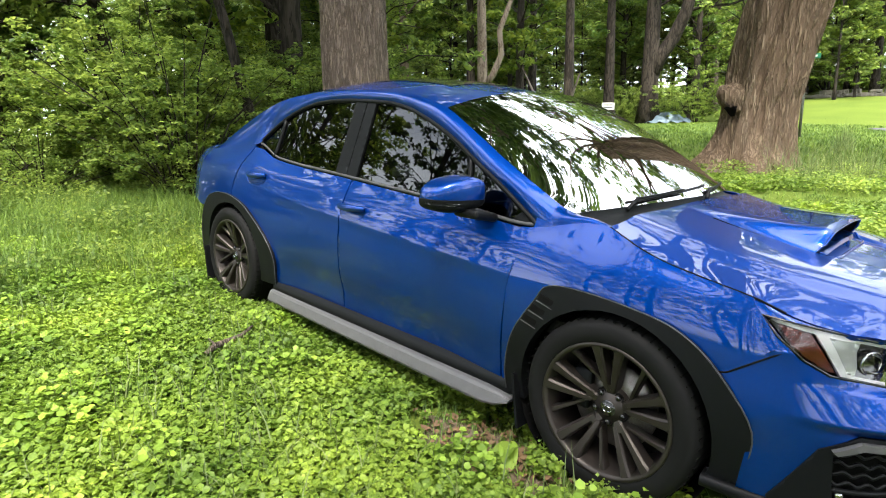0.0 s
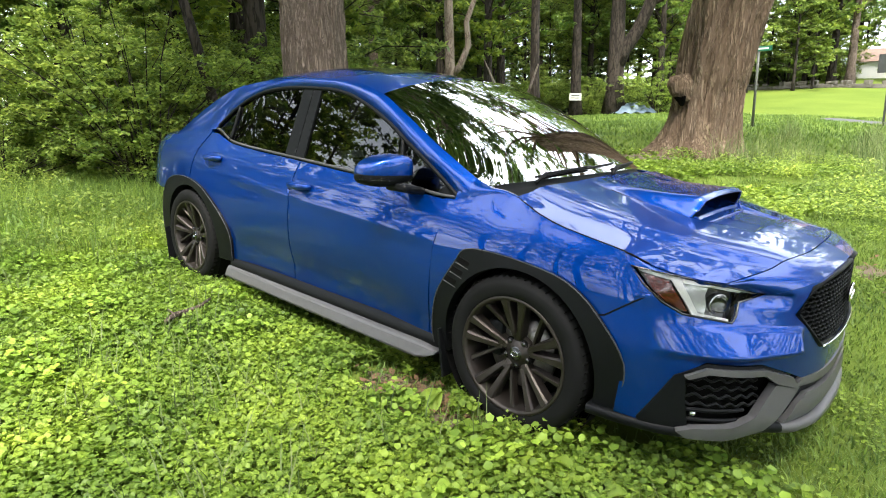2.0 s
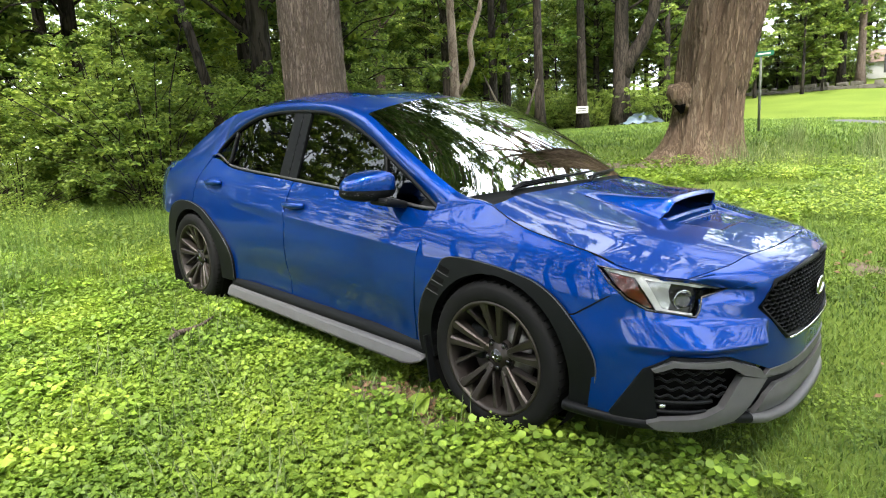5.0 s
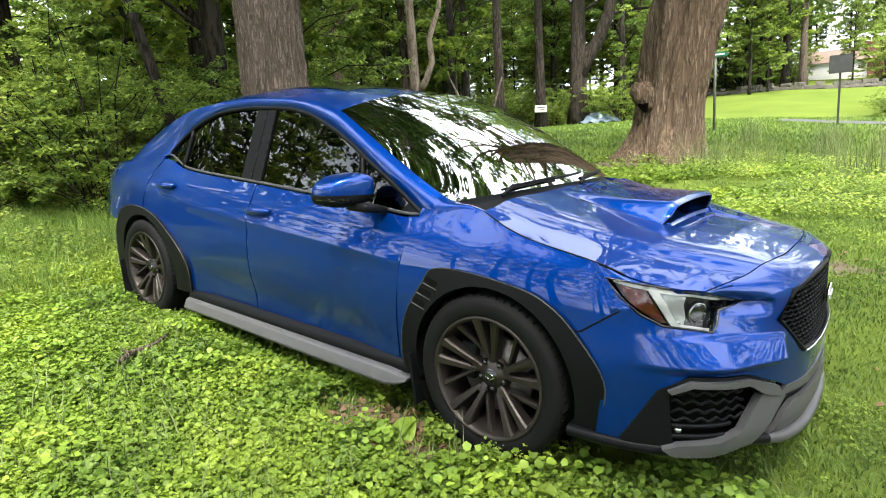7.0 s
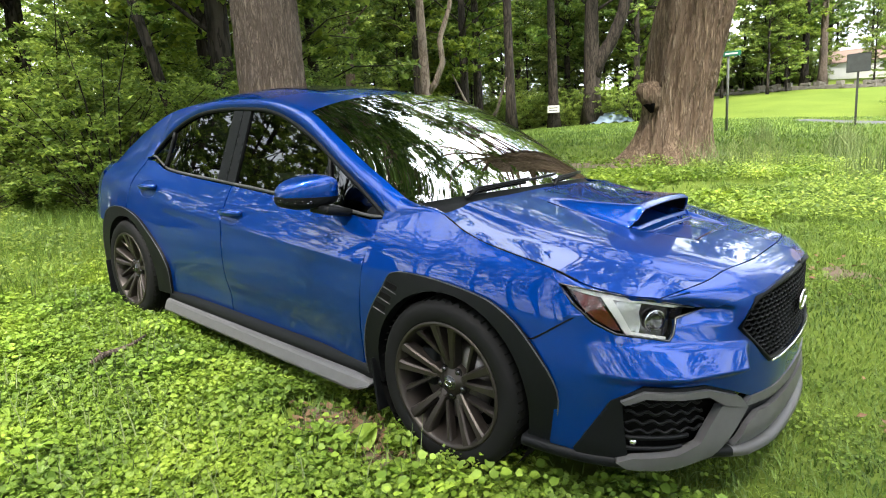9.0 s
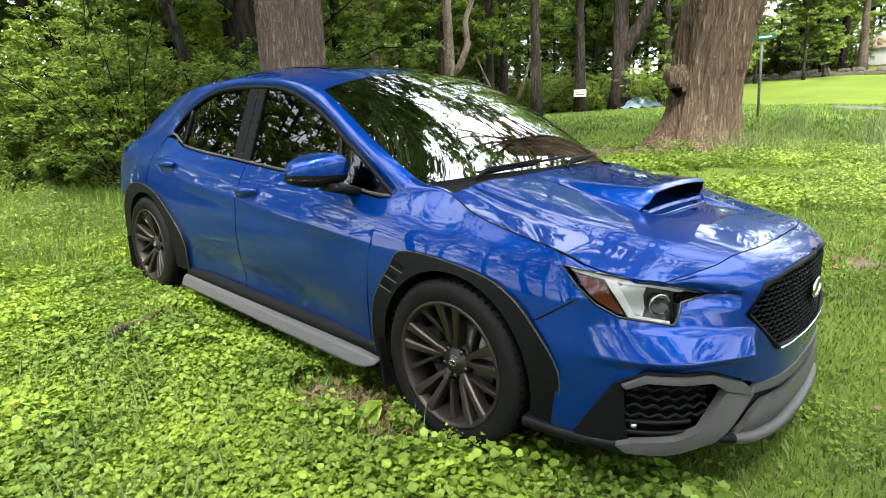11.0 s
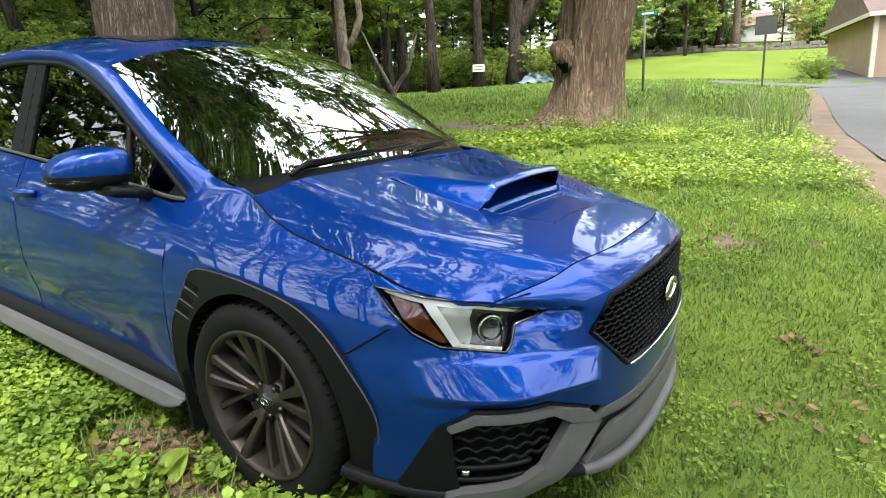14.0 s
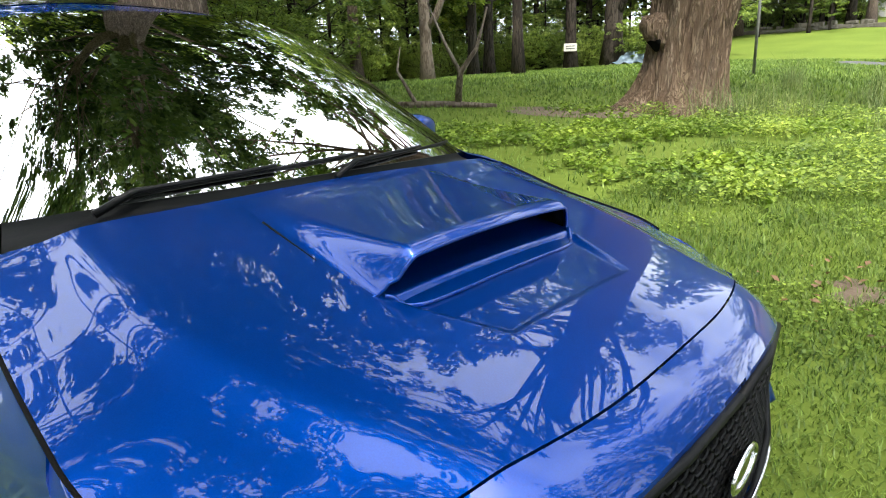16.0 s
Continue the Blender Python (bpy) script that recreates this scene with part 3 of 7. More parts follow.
for s in SIDES:
    flip = s > 0
    d = cutout("front_door", front_door, flank(s), PAINT, car, 0.014, fold=0.02, flip=flip)
    door_handle(d, s, -0.125, 0.815)
    d = cutout("rear_door", rear_door, flank(s), PAINT, car, 0.014, fold=0.02, flip=flip)
    door_handle(d, s, -1.06, 0.882)
    cutout("rear_quarter_panel", quarter, flank(s), PAINT, car, 0.014, fold=0.02, flip=flip)
    # front wing, from the arch up to the bonnet line
    xs = np.linspace(0.876, 1.834, 74)
    low = curve([(0.87, 0.40), (0.94, 0.47), (1.04, 0.63), (1.09, 0.68), (1.25, 0.69), (1.43, 0.68), (1.55, 0.65), (1.66, 0.585), (1.69, 0.59), (1.80, 0.672), (1.834, 0.690)])(xs)
    v0 = level(xs, low)
    v1 = np.where(xs > 1.722, level(xs, 0.797 - 0.93 * (xs - 1.722)), 1.0)
    vv = v0[:, None] + (v1 - v0)[:, None] * np.linspace(0, 1, 40)[None, :]
    y, z = section(xs[:, None], vv)
    P = np.stack([np.broadcast_to(xs[:, None], y.shape), s * y, z], axis=2)
    sheet("front_wing", P, PAINT, car, fold=0.02, flip=flip)
    # lower strip of the wing between door and arch
    cutout("front_wing_foot", [(0.876, 0.262), (0.876, 0.60), (1.0, 0.60), (0.93, 0.46), (0.915, 0.262)], flank(s), PAINT, car, 0.012, fold=0.02, flip=flip)
    # wheel-arch cladding
    for name, outer, ax in (("front_arch_cladding", FRONT_ARCH, AXLE_F), ("rear_arch_cladding", REAR_ARCH, AXLE_R)):
        inner = arc(ax, HUB, 0.352, 196, -16, 26)
        if name[0] == "r":
            inner = arc(ax, HUB, 0.352, 190, -14, 26)
        clad = cutout(name, outer + inner, flank(s, 0.016), BLACK, car, 0.010, fold=0.05, flip=flip, label="black plastic wheel-arch cladding")
        o = [p for p in outer if p[1] > 0.24]
        pts = np.array([flank(s, 0.017)(np.array([a]), np.array([b]))[0] for a, b in o])
        v, fc = tube(pts, [0.0022] * len(pts), 6)
        part("cladding_edge", mesh_of("cladding_edge", v, fc, TRIMG), clad)
        if name[0] == "f":
            for k in range(3):
                x0, z0 = 0.995 + 0.030 * k, 0.545 + 0.045 * k
                yy = float(flank(s)(np.array([x0]), np.array([z0]))[0, 1])
                q = box(x0 + 0.012, yy + s * 0.016, z0, 0.070, 0.008, 0.003, 0.0, Matrix.Rotation(radians(14), 4, "Y"))
                part("vent_fin", mesh_of("vent_fin", *q, GREY, False), clad)
                q = box(x0 + 0.018, yy + s * 0.0135, z0 + 0.018, 0.062, 0.008, 0.024, 0.002, Matrix.Rotation(radians(14), 4, "Y"))
                part("vent_slot", mesh_of("vent_slot", *q, DARK, False), clad)
    # inner arch liners
    for ax in (AXLE_F, AXLE_R):
        v, f = ring([(0.372, 0.0), (0.372, 0.28)], 40, (ax, s * 0.58, HUB + 0.01), s)
        part("arch_liner", mesh_of("arch_liner", v, f, DARK), car)
        v, f = ring([(0.02, 0.0), (0.372, 0.0)], 40, (ax, s * 0.58, HUB + 0.01), s)
        part("arch_liner_wall", mesh_of("arch_liner_wall", v, f, DARK), car)
    # side skirt
    xs = np.linspace(-0.86, 0.952, 30)
    prof = [(0.800, 0.226), (0.862, 0.228), (0.878, 0.224), (0.888, 0.214), (0.904, 0.172), (0.900, 0.160), (0.86, 0.150), (0.76, 0.152)]
    P = np.array([[(x, s * (a + 0.004 * math.sin(x * 2)), b - 0.012 * (0.5 - x) * (j > 0) * 0.6) for j, (a, b) in enumerate(prof)] for x in xs])
    nip = np.clip((xs - 0.86) / 0.095, 0, 1)[:, None] * 0.85
    P[..., 2] += (0.215 - P[..., 2]) * nip
    skirt = sheet("side_skirt", P[:, ::-1], GREY, car, label="grey side skirt", flip=flip)
    skirt.data.polygons.foreach_set("use_smooth", [False] * len(skirt.data.polygons))
    P = np.array([[(x, s * a, b - 0.0072 * (0.5 - x)) for a, b in ((0.80, 0.275), (0.846, 0.270), (0.858, 0.250), (0.862, 0.222), (0.80, 0.215))] for x in np.linspace(-0.86, 0.93, 12)])
    sheet("sill_strip", P[:, ::-1], BLACK, car, flip=flip)
    # mud flap behind the front wheel
    q = box(0.975, s * 0.815, 0.22, 0.012, 0.15, 0.22, 0.004, Matrix.Rotation(radians(-10), 4, "Y"))
    part("mud_flap", mesh_of("mud_flap", *q, BLACK, False), car)
    q = box(-1.700, s * 0.81, 0.21, 0.012, 0.17, 0.24, 0.004, Matrix.Rotation(radians(-8), 4, "Y"))
    part("mud_flap", mesh_of("mud_flap", *q, BLACK, False), car)

# floor pan and inner body
q = join([box(0.0, 0, 0.22, 3.6, 1.30, 0.10, 0.02), box(0.0, 0, 0.42, 1.72, 1.62, 0.34, 0.05)])
part("floor_pan", mesh_of("floor_pan", *q, DARK, False), car)
for s in SIDES:
    for nm, a, b in (("inner_door_wall", -1.0, 0.90), ):
        xs = np.linspace(a, b, 20)
        y, z = section(xs[:, None], np.linspace(0.1, 0.97, 14)[None, :])
        sheet(nm, np.stack([np.broadcast_to(xs[:, None], y.shape), s * (y - 0.035), z], axis=2), DARK, car, flip=s > 0)

# glasshouse: side windows lie on a leaning, slightly bowed plane
def pane_y(x, z):
    return 0.788 - 0.33 * (z - 0.89) - 0.05 * np.clip((-x - 0.7) / 0.6, 0, 1) ** 2 * np.clip((z - 0.8) / 0.3, 0, 1) - 0.03 * np.clip((x - 0.55) / 0.45, 0, 1) ** 2


def pane(s, off=0.0):
    def f(x, z):
        return np.stack([x, s * (pane_y(x, z) + off), z], axis=-1)
    return f


TOP = curve([(-1.25, 1.062), (-1.15, 1.125), (-0.944, 1.232), (-0.80, 1.283), (-0.691, 1.310), (-0.52, 1.328), (-0.377, 1.333), (-0.089, 1.327), (0.06, 1.306), (0.205, 1.264), (0.419, 1.178), (0.534, 1.118), (0.748, 1.005), (0.955, 0.880)])
RAIL = way([(-1.80, 0.725, 0.985), (-1.62, 0.715, 1.075), (-1.45, 0.692, 1.165), (-1.27, 0.668, 1.25), (-1.09, 0.648, 1.315), (-0.82, 0.628, 1.362), (-0.54, 0.618, 1.386), (-0.2, 0.615, 1.39), (0.06, 0.622, 1.372), (0.316, 0.642, 1.312), (0.52, 0.668, 1.212), (0.72, 0.697, 1.108), (0.90, 0.718, 1.022), (1.06, 0.733, 0.945)])


def belt_z(x):
    return ZE(x) + 0.018


for s in SIDES:
    flip = s > 0
    # painted frame: from the window's outline up to the roof rail
    n = 90
    t = np.linspace(0, 1, n)
    R = RAIL(t)
    xi = np.interp(t, [0, 0.09, 0.2, 0.32, 0.62, 0.72, 1.0], [-1.80, -1.56, -1.33, -1.12, 0.06, 0.26, 0.975])
    back = np.clip((-1.20 - xi) / 0.10, 0, 1)
    zi = TOP(np.maximum(xi, -1.25)) * (1 - back) + (ZE(xi) - 0.003) * back
    I = np.stack([xi, pane_y(xi, zi) * (1 - back) + (YE(xi) - 0.002) * back, zi], axis=1)
    w = np.linspace(0, 1, 12)
    P = I[:, None, :] * (1 - w)[None, :, None] + R[:, None, :] * w[None, :, None]
    P[..., 1] += 0.020 * np.sin(math.pi * w)[None, :] * (1 - 0.75 * np.clip((-1.1 - xi) / 0.2, 0, 1))[:, None]
    P[..., 2] += 0.010 * np.sin(math.pi * w)[None, :] * np.clip((0.6 - np.abs(t - 0.45))[:, None] * 3, 0, 1)
    C = I + np.array((-0.1, -0.63, 0.75)) * (0.5 * np.linalg.norm(R - I, axis=1))[:, None]
    W2 = w[None, :, None]
    bez = I[:, None] * (1 - W2) ** 2 + 2 * W2 * (1 - W2) * C[:, None] + R[:, None] * W2 ** 2
    bk = np.clip((-1.15 - xi) / 0.2, 0, 1)[:, None, None]
    P = P * (1 - bk) + bez * bk
    P[..., 1] *= s
    sheet("roof_side_frame", P, PAINT, car, flip=flip)
    # weather strip round the glass and grey strip on the belt
    xs = np.linspace(-1.24, 0.955, 80)
    path = np.stack([xs, s * (pane_y(xs, TOP(xs)) + 0.004), TOP(xs)], axis=1)
    v, f = tube(path, [0.010] * 80, 8)
    part("window_seal", mesh_of("window_seal", v, f, BLACK), car)
    xs = np.linspace(-1.235, 0.95, 60)
    zb = belt_z(xs) - 0.008
    P = np.stack([np.stack([xs, s * (pane_y(xs, zb) + o), zb + h], axis=1) for o, h in ((0.004, -0.009), (0.009, -0.006), (0.009, 0.003), (0.002, 0.006))], axis=1)
    sheet("belt_moulding", P, TRIMG, car, flip=flip, label="dark satin belt moulding")
    # panes
    top = [(x, float(TOP(x)) - 0.004) for x in np.linspace(0.50, -0.18, 16)]
    low = [(x, float(belt_z(x)) - 0.004) for x in np.linspace(-0.18, 0.59, 10)]
    cutout("front_side_window", low + top, pane(s, -0.004), GLASS, car, 0.03, label="dark tinted side window", flip=flip)
    top = [(x, float(TOP(x)) - 0.004) for x in np.linspace(-0.35, -0.97, 14)]
    low = [(x, float(belt_z(x)) - 0.004) for x in np.linspace(-0.99, -0.35, 8)]
    cutout("rear_side_window", low + top, pane(s, -0.004), GLASS, car, 0.03, label="dark tinted side window", flip=flip)
    top = [(x, float(TOP(x)) - 0.004) for x in np.linspace(-1.0, -1.24, 8)]
    low = [(x, float(belt_z(x)) - 0.002) for x in np.linspace(-1.23, -1.01, 5)]
    cutout("rear_quarter_glass", low + top, pane(s, -0.004), GLASS, car, 0.02, flip=flip)
    top = [(x, float(TOP(x)) - 0.004) for x in np.linspace(0.90, 0.53, 8)]
    low = [(x, float(belt_z(x)) - 0.004) for x in np.linspace(0.62, 0.86, 5)]
    cutout("front_quarter_glass", low + top, pane(s, -0.004), GLASS, car, 0.02, flip=flip)
    # mirror corner, B pillar, dividers
    top = [(x, float(TOP(x)) - 0.002) for x in np.linspace(0.95, 0.86, 6)]
    cutout("window_corner_trim", [(0.82, float(belt_z(0.82)) - 0.004), (0.95, 0.876)] + top, pane(s, 0.002), BLACK, car, 0.01, flip=flip)
    zt = float(TOP(-0.27))
    cutout("pillar_trim", [(-0.355, 0.955), (-0.262, 0.955), (-0.246, zt - 0.004), (-0.335, zt - 0.004)], pane(s, 0.006), BLACK, car, 0.015, fold=0.01, flip=flip, label="satin black pillar trim")
    cutout("pillar_trim", [(-0.256, 0.955), (-0.178, 0.950), (-0.172, zt - 0.004), (-0.240, zt - 0.004)], pane(s, 0.006), BLACK, car, 0.015, fold=0.01, flip=flip)
    for (xa, za), (xb, zb2) in (((0.60, 0.90), (0.535, 1.118)), ((-1.0, 0.985), (-0.985, 1.205))):
        pts = [(xa + (xb - xa) * k / 6, s * (float(pane_y(xa + (xb - xa) * k / 6, za + (zb2 - za) * k / 6)) + 0.001), za + (zb2 - za) * k / 6) for k in range(7)]
        v, f = tube(pts, [0.011] * 7, 8)
        part("window_divider", mesh_of("window_divider", v, f, BLACK), car)

# roof, windscreen, rear window, boot
HEAD = way([(0.316, -0.640, 1.316), (0.40, -0.48, 1.372), (0.45, -0.25, 1.402), (0.462, 0.0, 1.410), (0.45, 0.25, 1.402), (0.40, 0.48, 1.372), (0.316, 0.640, 1.316)])
COWL = way([(1.055, -0.715, 0.958), (1.17, -0.52, 0.978), (1.235, -0.26, 0.990), (1.255, 0.0, 0.994), (1.235, 0.26, 0.990), (1.17, 0.52, 0.978), (1.055, 0.715, 0.958)])
def even_fit(points, col):
    """A smooth even polynomial over y through the points of a cross curve."""
    p = np.array(points)
    return np.poly1d(np.polyfit(p[:, 1] ** 2, p[:, col], 2))


HEADP = [(0.316, 0.640, 1.316), (0.40, 0.48, 1.372), (0.45, 0.25, 1.402), (0.462, 0.0, 1.410)]
COWLP = [(1.055, 0.715, 0.958), (1.17, 0.52, 0.978), (1.235, 0.26, 0.990), (1.255, 0.0, 0.994)]
n, m = 110, 70
q = np.linspace(-1, 1, n)
w = np.linspace(0, 1, m)
A = np.stack([even_fit(HEADP, 0)((0.64 * q) ** 2), 0.64 * q, even_fit(HEADP, 2)((0.64 * q) ** 2)], axis=1)
B = np.stack([even_fit(COWLP, 0)((0.715 * q) ** 2), 0.715 * q, even_fit(COWLP, 2)((0.715 * q) ** 2)], axis=1)
P = A[:, None] * (1 - w)[None, :, None] + B[:, None] * w[None, :, None]
bow = 0.034 * 4 * w * (1 - w)
P[..., 0] += bow[None, :] * 0.6
P[..., 2] += bow[None, :] * 0.8
tw = np.linspace(0, 1, 4001)
rx = RAIL(tw)
x0 = 0.316 + (1.055 - 0.316) * w
ey, ez = (np.poly1d(np.polyfit(x0, np.interp(x0, rx[:, 0], rx[:, c]), 3))(x0) for c in (1, 2))
for end, sg in ((0, -1), (-1, 1)):
    dlt = np.stack([x0, sg * (ey - 0.004), ez], axis=1) - P[end]
    P += (np.abs(q) ** 5 * (q * sg > 0))[:, None, None] * dlt[None]
sheet("windscreen", P, WIND, car, label="windscreen reflecting trees and sky", flip=False)
ts = np.linspace(0, 1, 60)
tt = np.linspace(0, 1, 2001)
t_head = float(tt[np.argmin(np.abs(RAIL(tt)[:, 0] - 0.316))])
t_back = float(tt[np.argmin(np.abs(RAIL(tt)[:, 0] + 1.0))])
RR = RAIL(np.interp(ts, [0, 1], [t_back, t_head]))
rows = []
for k, (x, y, z) in enumerate(RR):
    q = np.linspace(-1, 1, 40)
    crown = 0.088 * min(1, max(0.0, 1.0)) * (1 - 0.18 * abs(x + 0.3))
    front = np.clip((x - 0.06) / 0.26, 0, 1)
    xx = x + front ** 1.5 * 0.146 * (1 - q ** 2)
    rows.append(np.stack([xx, y * q, z + crown * (1 - np.abs(q) ** 2.4)], axis=1))
sheet("roof", np.array(rows), PAINT, car, flip=False)
U, Q = np.meshgrid(np.linspace(-0.62, 0.10, 12), np.linspace(-0.40, 0.40, 12), indexing="ij")
RZ = curve([(p[0], p[2]) for p in RR])
RY = curve([(p[0], p[1]) for p in RR])
sheet("sunroof", np.stack([U, Q, RZ(U) + 0.088 * (1 - 0.18 * np.abs(U + 0.3)) * (1 - np.abs(Q / RY(U)) ** 2.4) + 0.003], axis=2), GLOSS, car, label="black glass sunroof")
rail = RAIL(np.linspace(0.0, t_back, 24))
rows = []
for x, y, z in rail:
    q = np.linspace(-1, 1, 30)
    rows.append(np.stack([x + 0.02 * (1 - q ** 2) - 0.10 * (1 - q ** 2) * (z > 0), y * q, z + 0.075 * (1 - np.abs(q) ** 2.4)], axis=1))
sheet("rear_window", np.array(rows), GLASS, car)
rows = []
for x in np.linspace(-2.36, -1.78, 24):
    q = np.linspace(-1, 1, 30)
    y = float(YE(x))
    rows.append(np.stack([np.full(30, x) + 0.02 * q ** 2, y * q, float(ZE(x)) + 0.045 * (1 - np.abs(q) ** 3)], axis=1))
sheet("boot_lid", np.array(rows), PAINT, car, fold=0.02)
v, f = box(-2.14, 0, 1.035, 0.14, 0.92, 0.020, 0.009, Matrix.Rotation(radians(-6), 4, "Y"))
part("rear_spoiler", mesh_of("rear_spoiler", v, f, PAINT), car)
# rear bumper and lamps
q = np.linspace(-1, 1, 60)
rows = []
for z, grow in ((0.935, -0.03), (0.90, -0.01), (0.80, 0.0), (0.65, 0.02), (0.5, 0.03), (0.38, 0.0), (0.24, -0.06)):
    yy = 0.79 * q
    rows.append(np.stack([-2.34 - grow + 0.46 * np.abs(q) ** 3.0, yy, np.full(60, z)], axis=1))
sheet("rear_bumper", np.array(rows), PAINT, car, flip=False)
for s in SIDES:
    v, f = box(-2.25, s * 0.46, 0.86, 0.10, 0.26, 0.10, 0.03, Matrix.Rotation(radians(s * 24), 4, "Z"))
    part("tail_lamp", mesh_of("tail_lamp", v, f, RED), car)
v, f = box(-2.30, 0, 0.30, 0.10, 1.25, 0.16, 0.03)
part("rear_diffuser", mesh_of("rear_diffuser", v, f, BLACK), car)

# bonnet
CUTX = lambda q: 2.165 - 0.150 * np.abs(q) ** 3.0
ZC = curve([(1.05, 1.0), (1.25, 0.985), (1.5, 0.938), (1.75, 0.888), (1.95, 0.858), (2.10, 0.828), (2.17, 0.812)])
ZEDGE = curve([(1.1, 0.936), (1.2, 0.931), (1.28, 0.909), (1.35, 0.885), (1.45, 0.857), (1.55, 0.839), (1.73, 0.808), (1.83, 0.777), (2.015, 0.746), (2.17, 0.73)])
YEDGE = curve([(1.1, 0.742), (1.2, 0.745), (1.28, 0.764), (1.35, 0.783), (1.45, 0.793), (1.73, 0.800), (1.83, 0.788), (1.95, 0.742), (2.015, 0.686), (2.2, 0.66)])


BX = np.linspace(1.2, 2.17, 60)
ZCS, ZES, YES = (np.poly1d(np.polyfit(BX, g(BX), 4)) for g in (ZC, ZEDGE, YEDGE))


def bonnet_z(x, y):
    q = np.abs(y) / YES(x)
    zc, ze = ZCS(x), ZES(x)
    off = q - (0.80 - 0.16 * (x - 1.2))
    ridge = 0.013 * np.exp(-(off / np.where(off > 0, 0.075, 0.22)) ** 2)
    ramp = (0.004 + 0.012 * np.clip((1.975 - x) / 0.19, 0, 1)) * np.clip((x - 1.77) / 0.01, 0, 1) * np.clip((1.975 - x) / 0.012, 0, 1) * np.clip((0.290 - 0.42 * (x - 1.79) - np.abs(y)) / 0.014, 0, 1)
    z = ze + (zc - ze) * (1 - q ** 2.4) + ridge - ramp
    qe = YEDGE(x) / YES(x)
    offe = qe - (0.80 - 0.16 * (x - 1.2))
    rim = ze + (zc - ze) * (1 - qe ** 2.4) + 0.013 * np.exp(-(offe / np.where(offe > 0, 0.075, 0.22)) ** 2)
    return z + (ZEDGE(x) - rim) * np.clip(np.abs(y) / YEDGE(x), 0, 1) ** 8


def bonnet(u, q):
    back = 1.275 - 0.06 * np.abs(q) ** 2.5
    x = back + (CUTX(q) - back) * u
    y = -q * YEDGE(x)
    return np.stack([x, y, bonnet_z(x, y)], axis=-1)


U, Q = np.meshgrid(np.linspace(0, 1, 150), np.linspace(-1, 1, 220), indexing="ij")
bon = sheet("bonnet", bonnet(U, Q), PAINT, car, fold=0.02, flip=True)

# air scoop on the bonnet
def scoop_top(u, q):
    """The scoop's cover: flat on top, rounding off into sloping cheeks."""
    x = 1.30 + 0.485 * u
    side = np.clip((np.abs(q) - 0.80) / 0.20, 0, 1)
    hw = 0.318 - 0.015 * u
    y = -q * hw * (1 + 0.06 * u * side)
    rise = 0.080 * np.clip(u, 0, 1) ** 1.3 * (1 - side ** 2 * (3 - 2 * side))
    z = bonnet_z(x, y) + 0.003 + rise + 0.006 * u * (1 - q ** 2)
    return np.stack([x - 0.040 * side ** 1.5 * u, y, z], axis=-1)


QS = np.concatenate([np.linspace(-1, -0.78, 26)[:-1], np.linspace(-0.78, 0.78, 50), np.linspace(0.78, 1, 26)[1:]])
U, Q = np.meshgrid(np.linspace(0, 1, 40), QS, indexing="ij")
scoop = sheet("scoop_cover", scoop_top(U, Q), PAINT, bon, flip=True, label="raised blue air scoop")
edge = scoop_top(np.ones(len(QS)), QS)
v, f = tube(edge, [0.0034] * len(QS), 8)
part("scoop_lip", mesh_of("scoop_lip", v, f, PAINT), scoop)
v, f = tube(scoop_top(np.linspace(0.25, 1, 30), np.full(30, -1.0)), [0.0025] * 30, 6)
part("scoop_shut_line", mesh_of("scoop_shut_line", v, f, DARK), scoop)
v, f = tube(scoop_top(np.linspace(0.25, 1, 30), np.full(30, 1.0)), [0.0025] * 30, 6)
part("scoop_shut_line", mesh_of("scoop_shut_line", v, f, DARK), scoop)
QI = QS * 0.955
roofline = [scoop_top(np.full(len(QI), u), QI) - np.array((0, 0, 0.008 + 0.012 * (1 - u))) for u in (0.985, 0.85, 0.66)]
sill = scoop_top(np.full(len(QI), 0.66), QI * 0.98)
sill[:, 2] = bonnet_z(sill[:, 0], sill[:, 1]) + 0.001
# throat lining: the opening's darkness comes from a near-black sheet
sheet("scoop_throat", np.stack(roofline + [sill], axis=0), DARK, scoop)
front = scoop_top(np.full(len(QI), 1.0), QI)
front[:, 0] += 0.030 * (1 - np.abs(QI) ** 6)
front[:, 2] = bonnet_z(front[:, 0], front[:, 1]) + 0.0035
mid = (front + sill) / 2
mid[:, 2] -= 0.006
sheet("scoop_floor", np.stack([front, mid, sill], axis=0), PAINT, scoop, flip=True)
pts = np.array([p for p in front])
v, f = tube(pts, [0.0045] * len(pts), 8)
part("scoop_lower_lip", mesh_of("scoop_lower_lip", v, f, PAINT), scoop)
v, f = box(1.66, -0.19, 0.912, 0.006, 0.070, 0.035, 0.002, Matrix.Rotation(radians(20), 4, "Y"))
part("intercooler_bracket", mesh_of("intercooler_bracket", v, f, STEEL, False), scoop, "grey metal bracket inside the scoop")

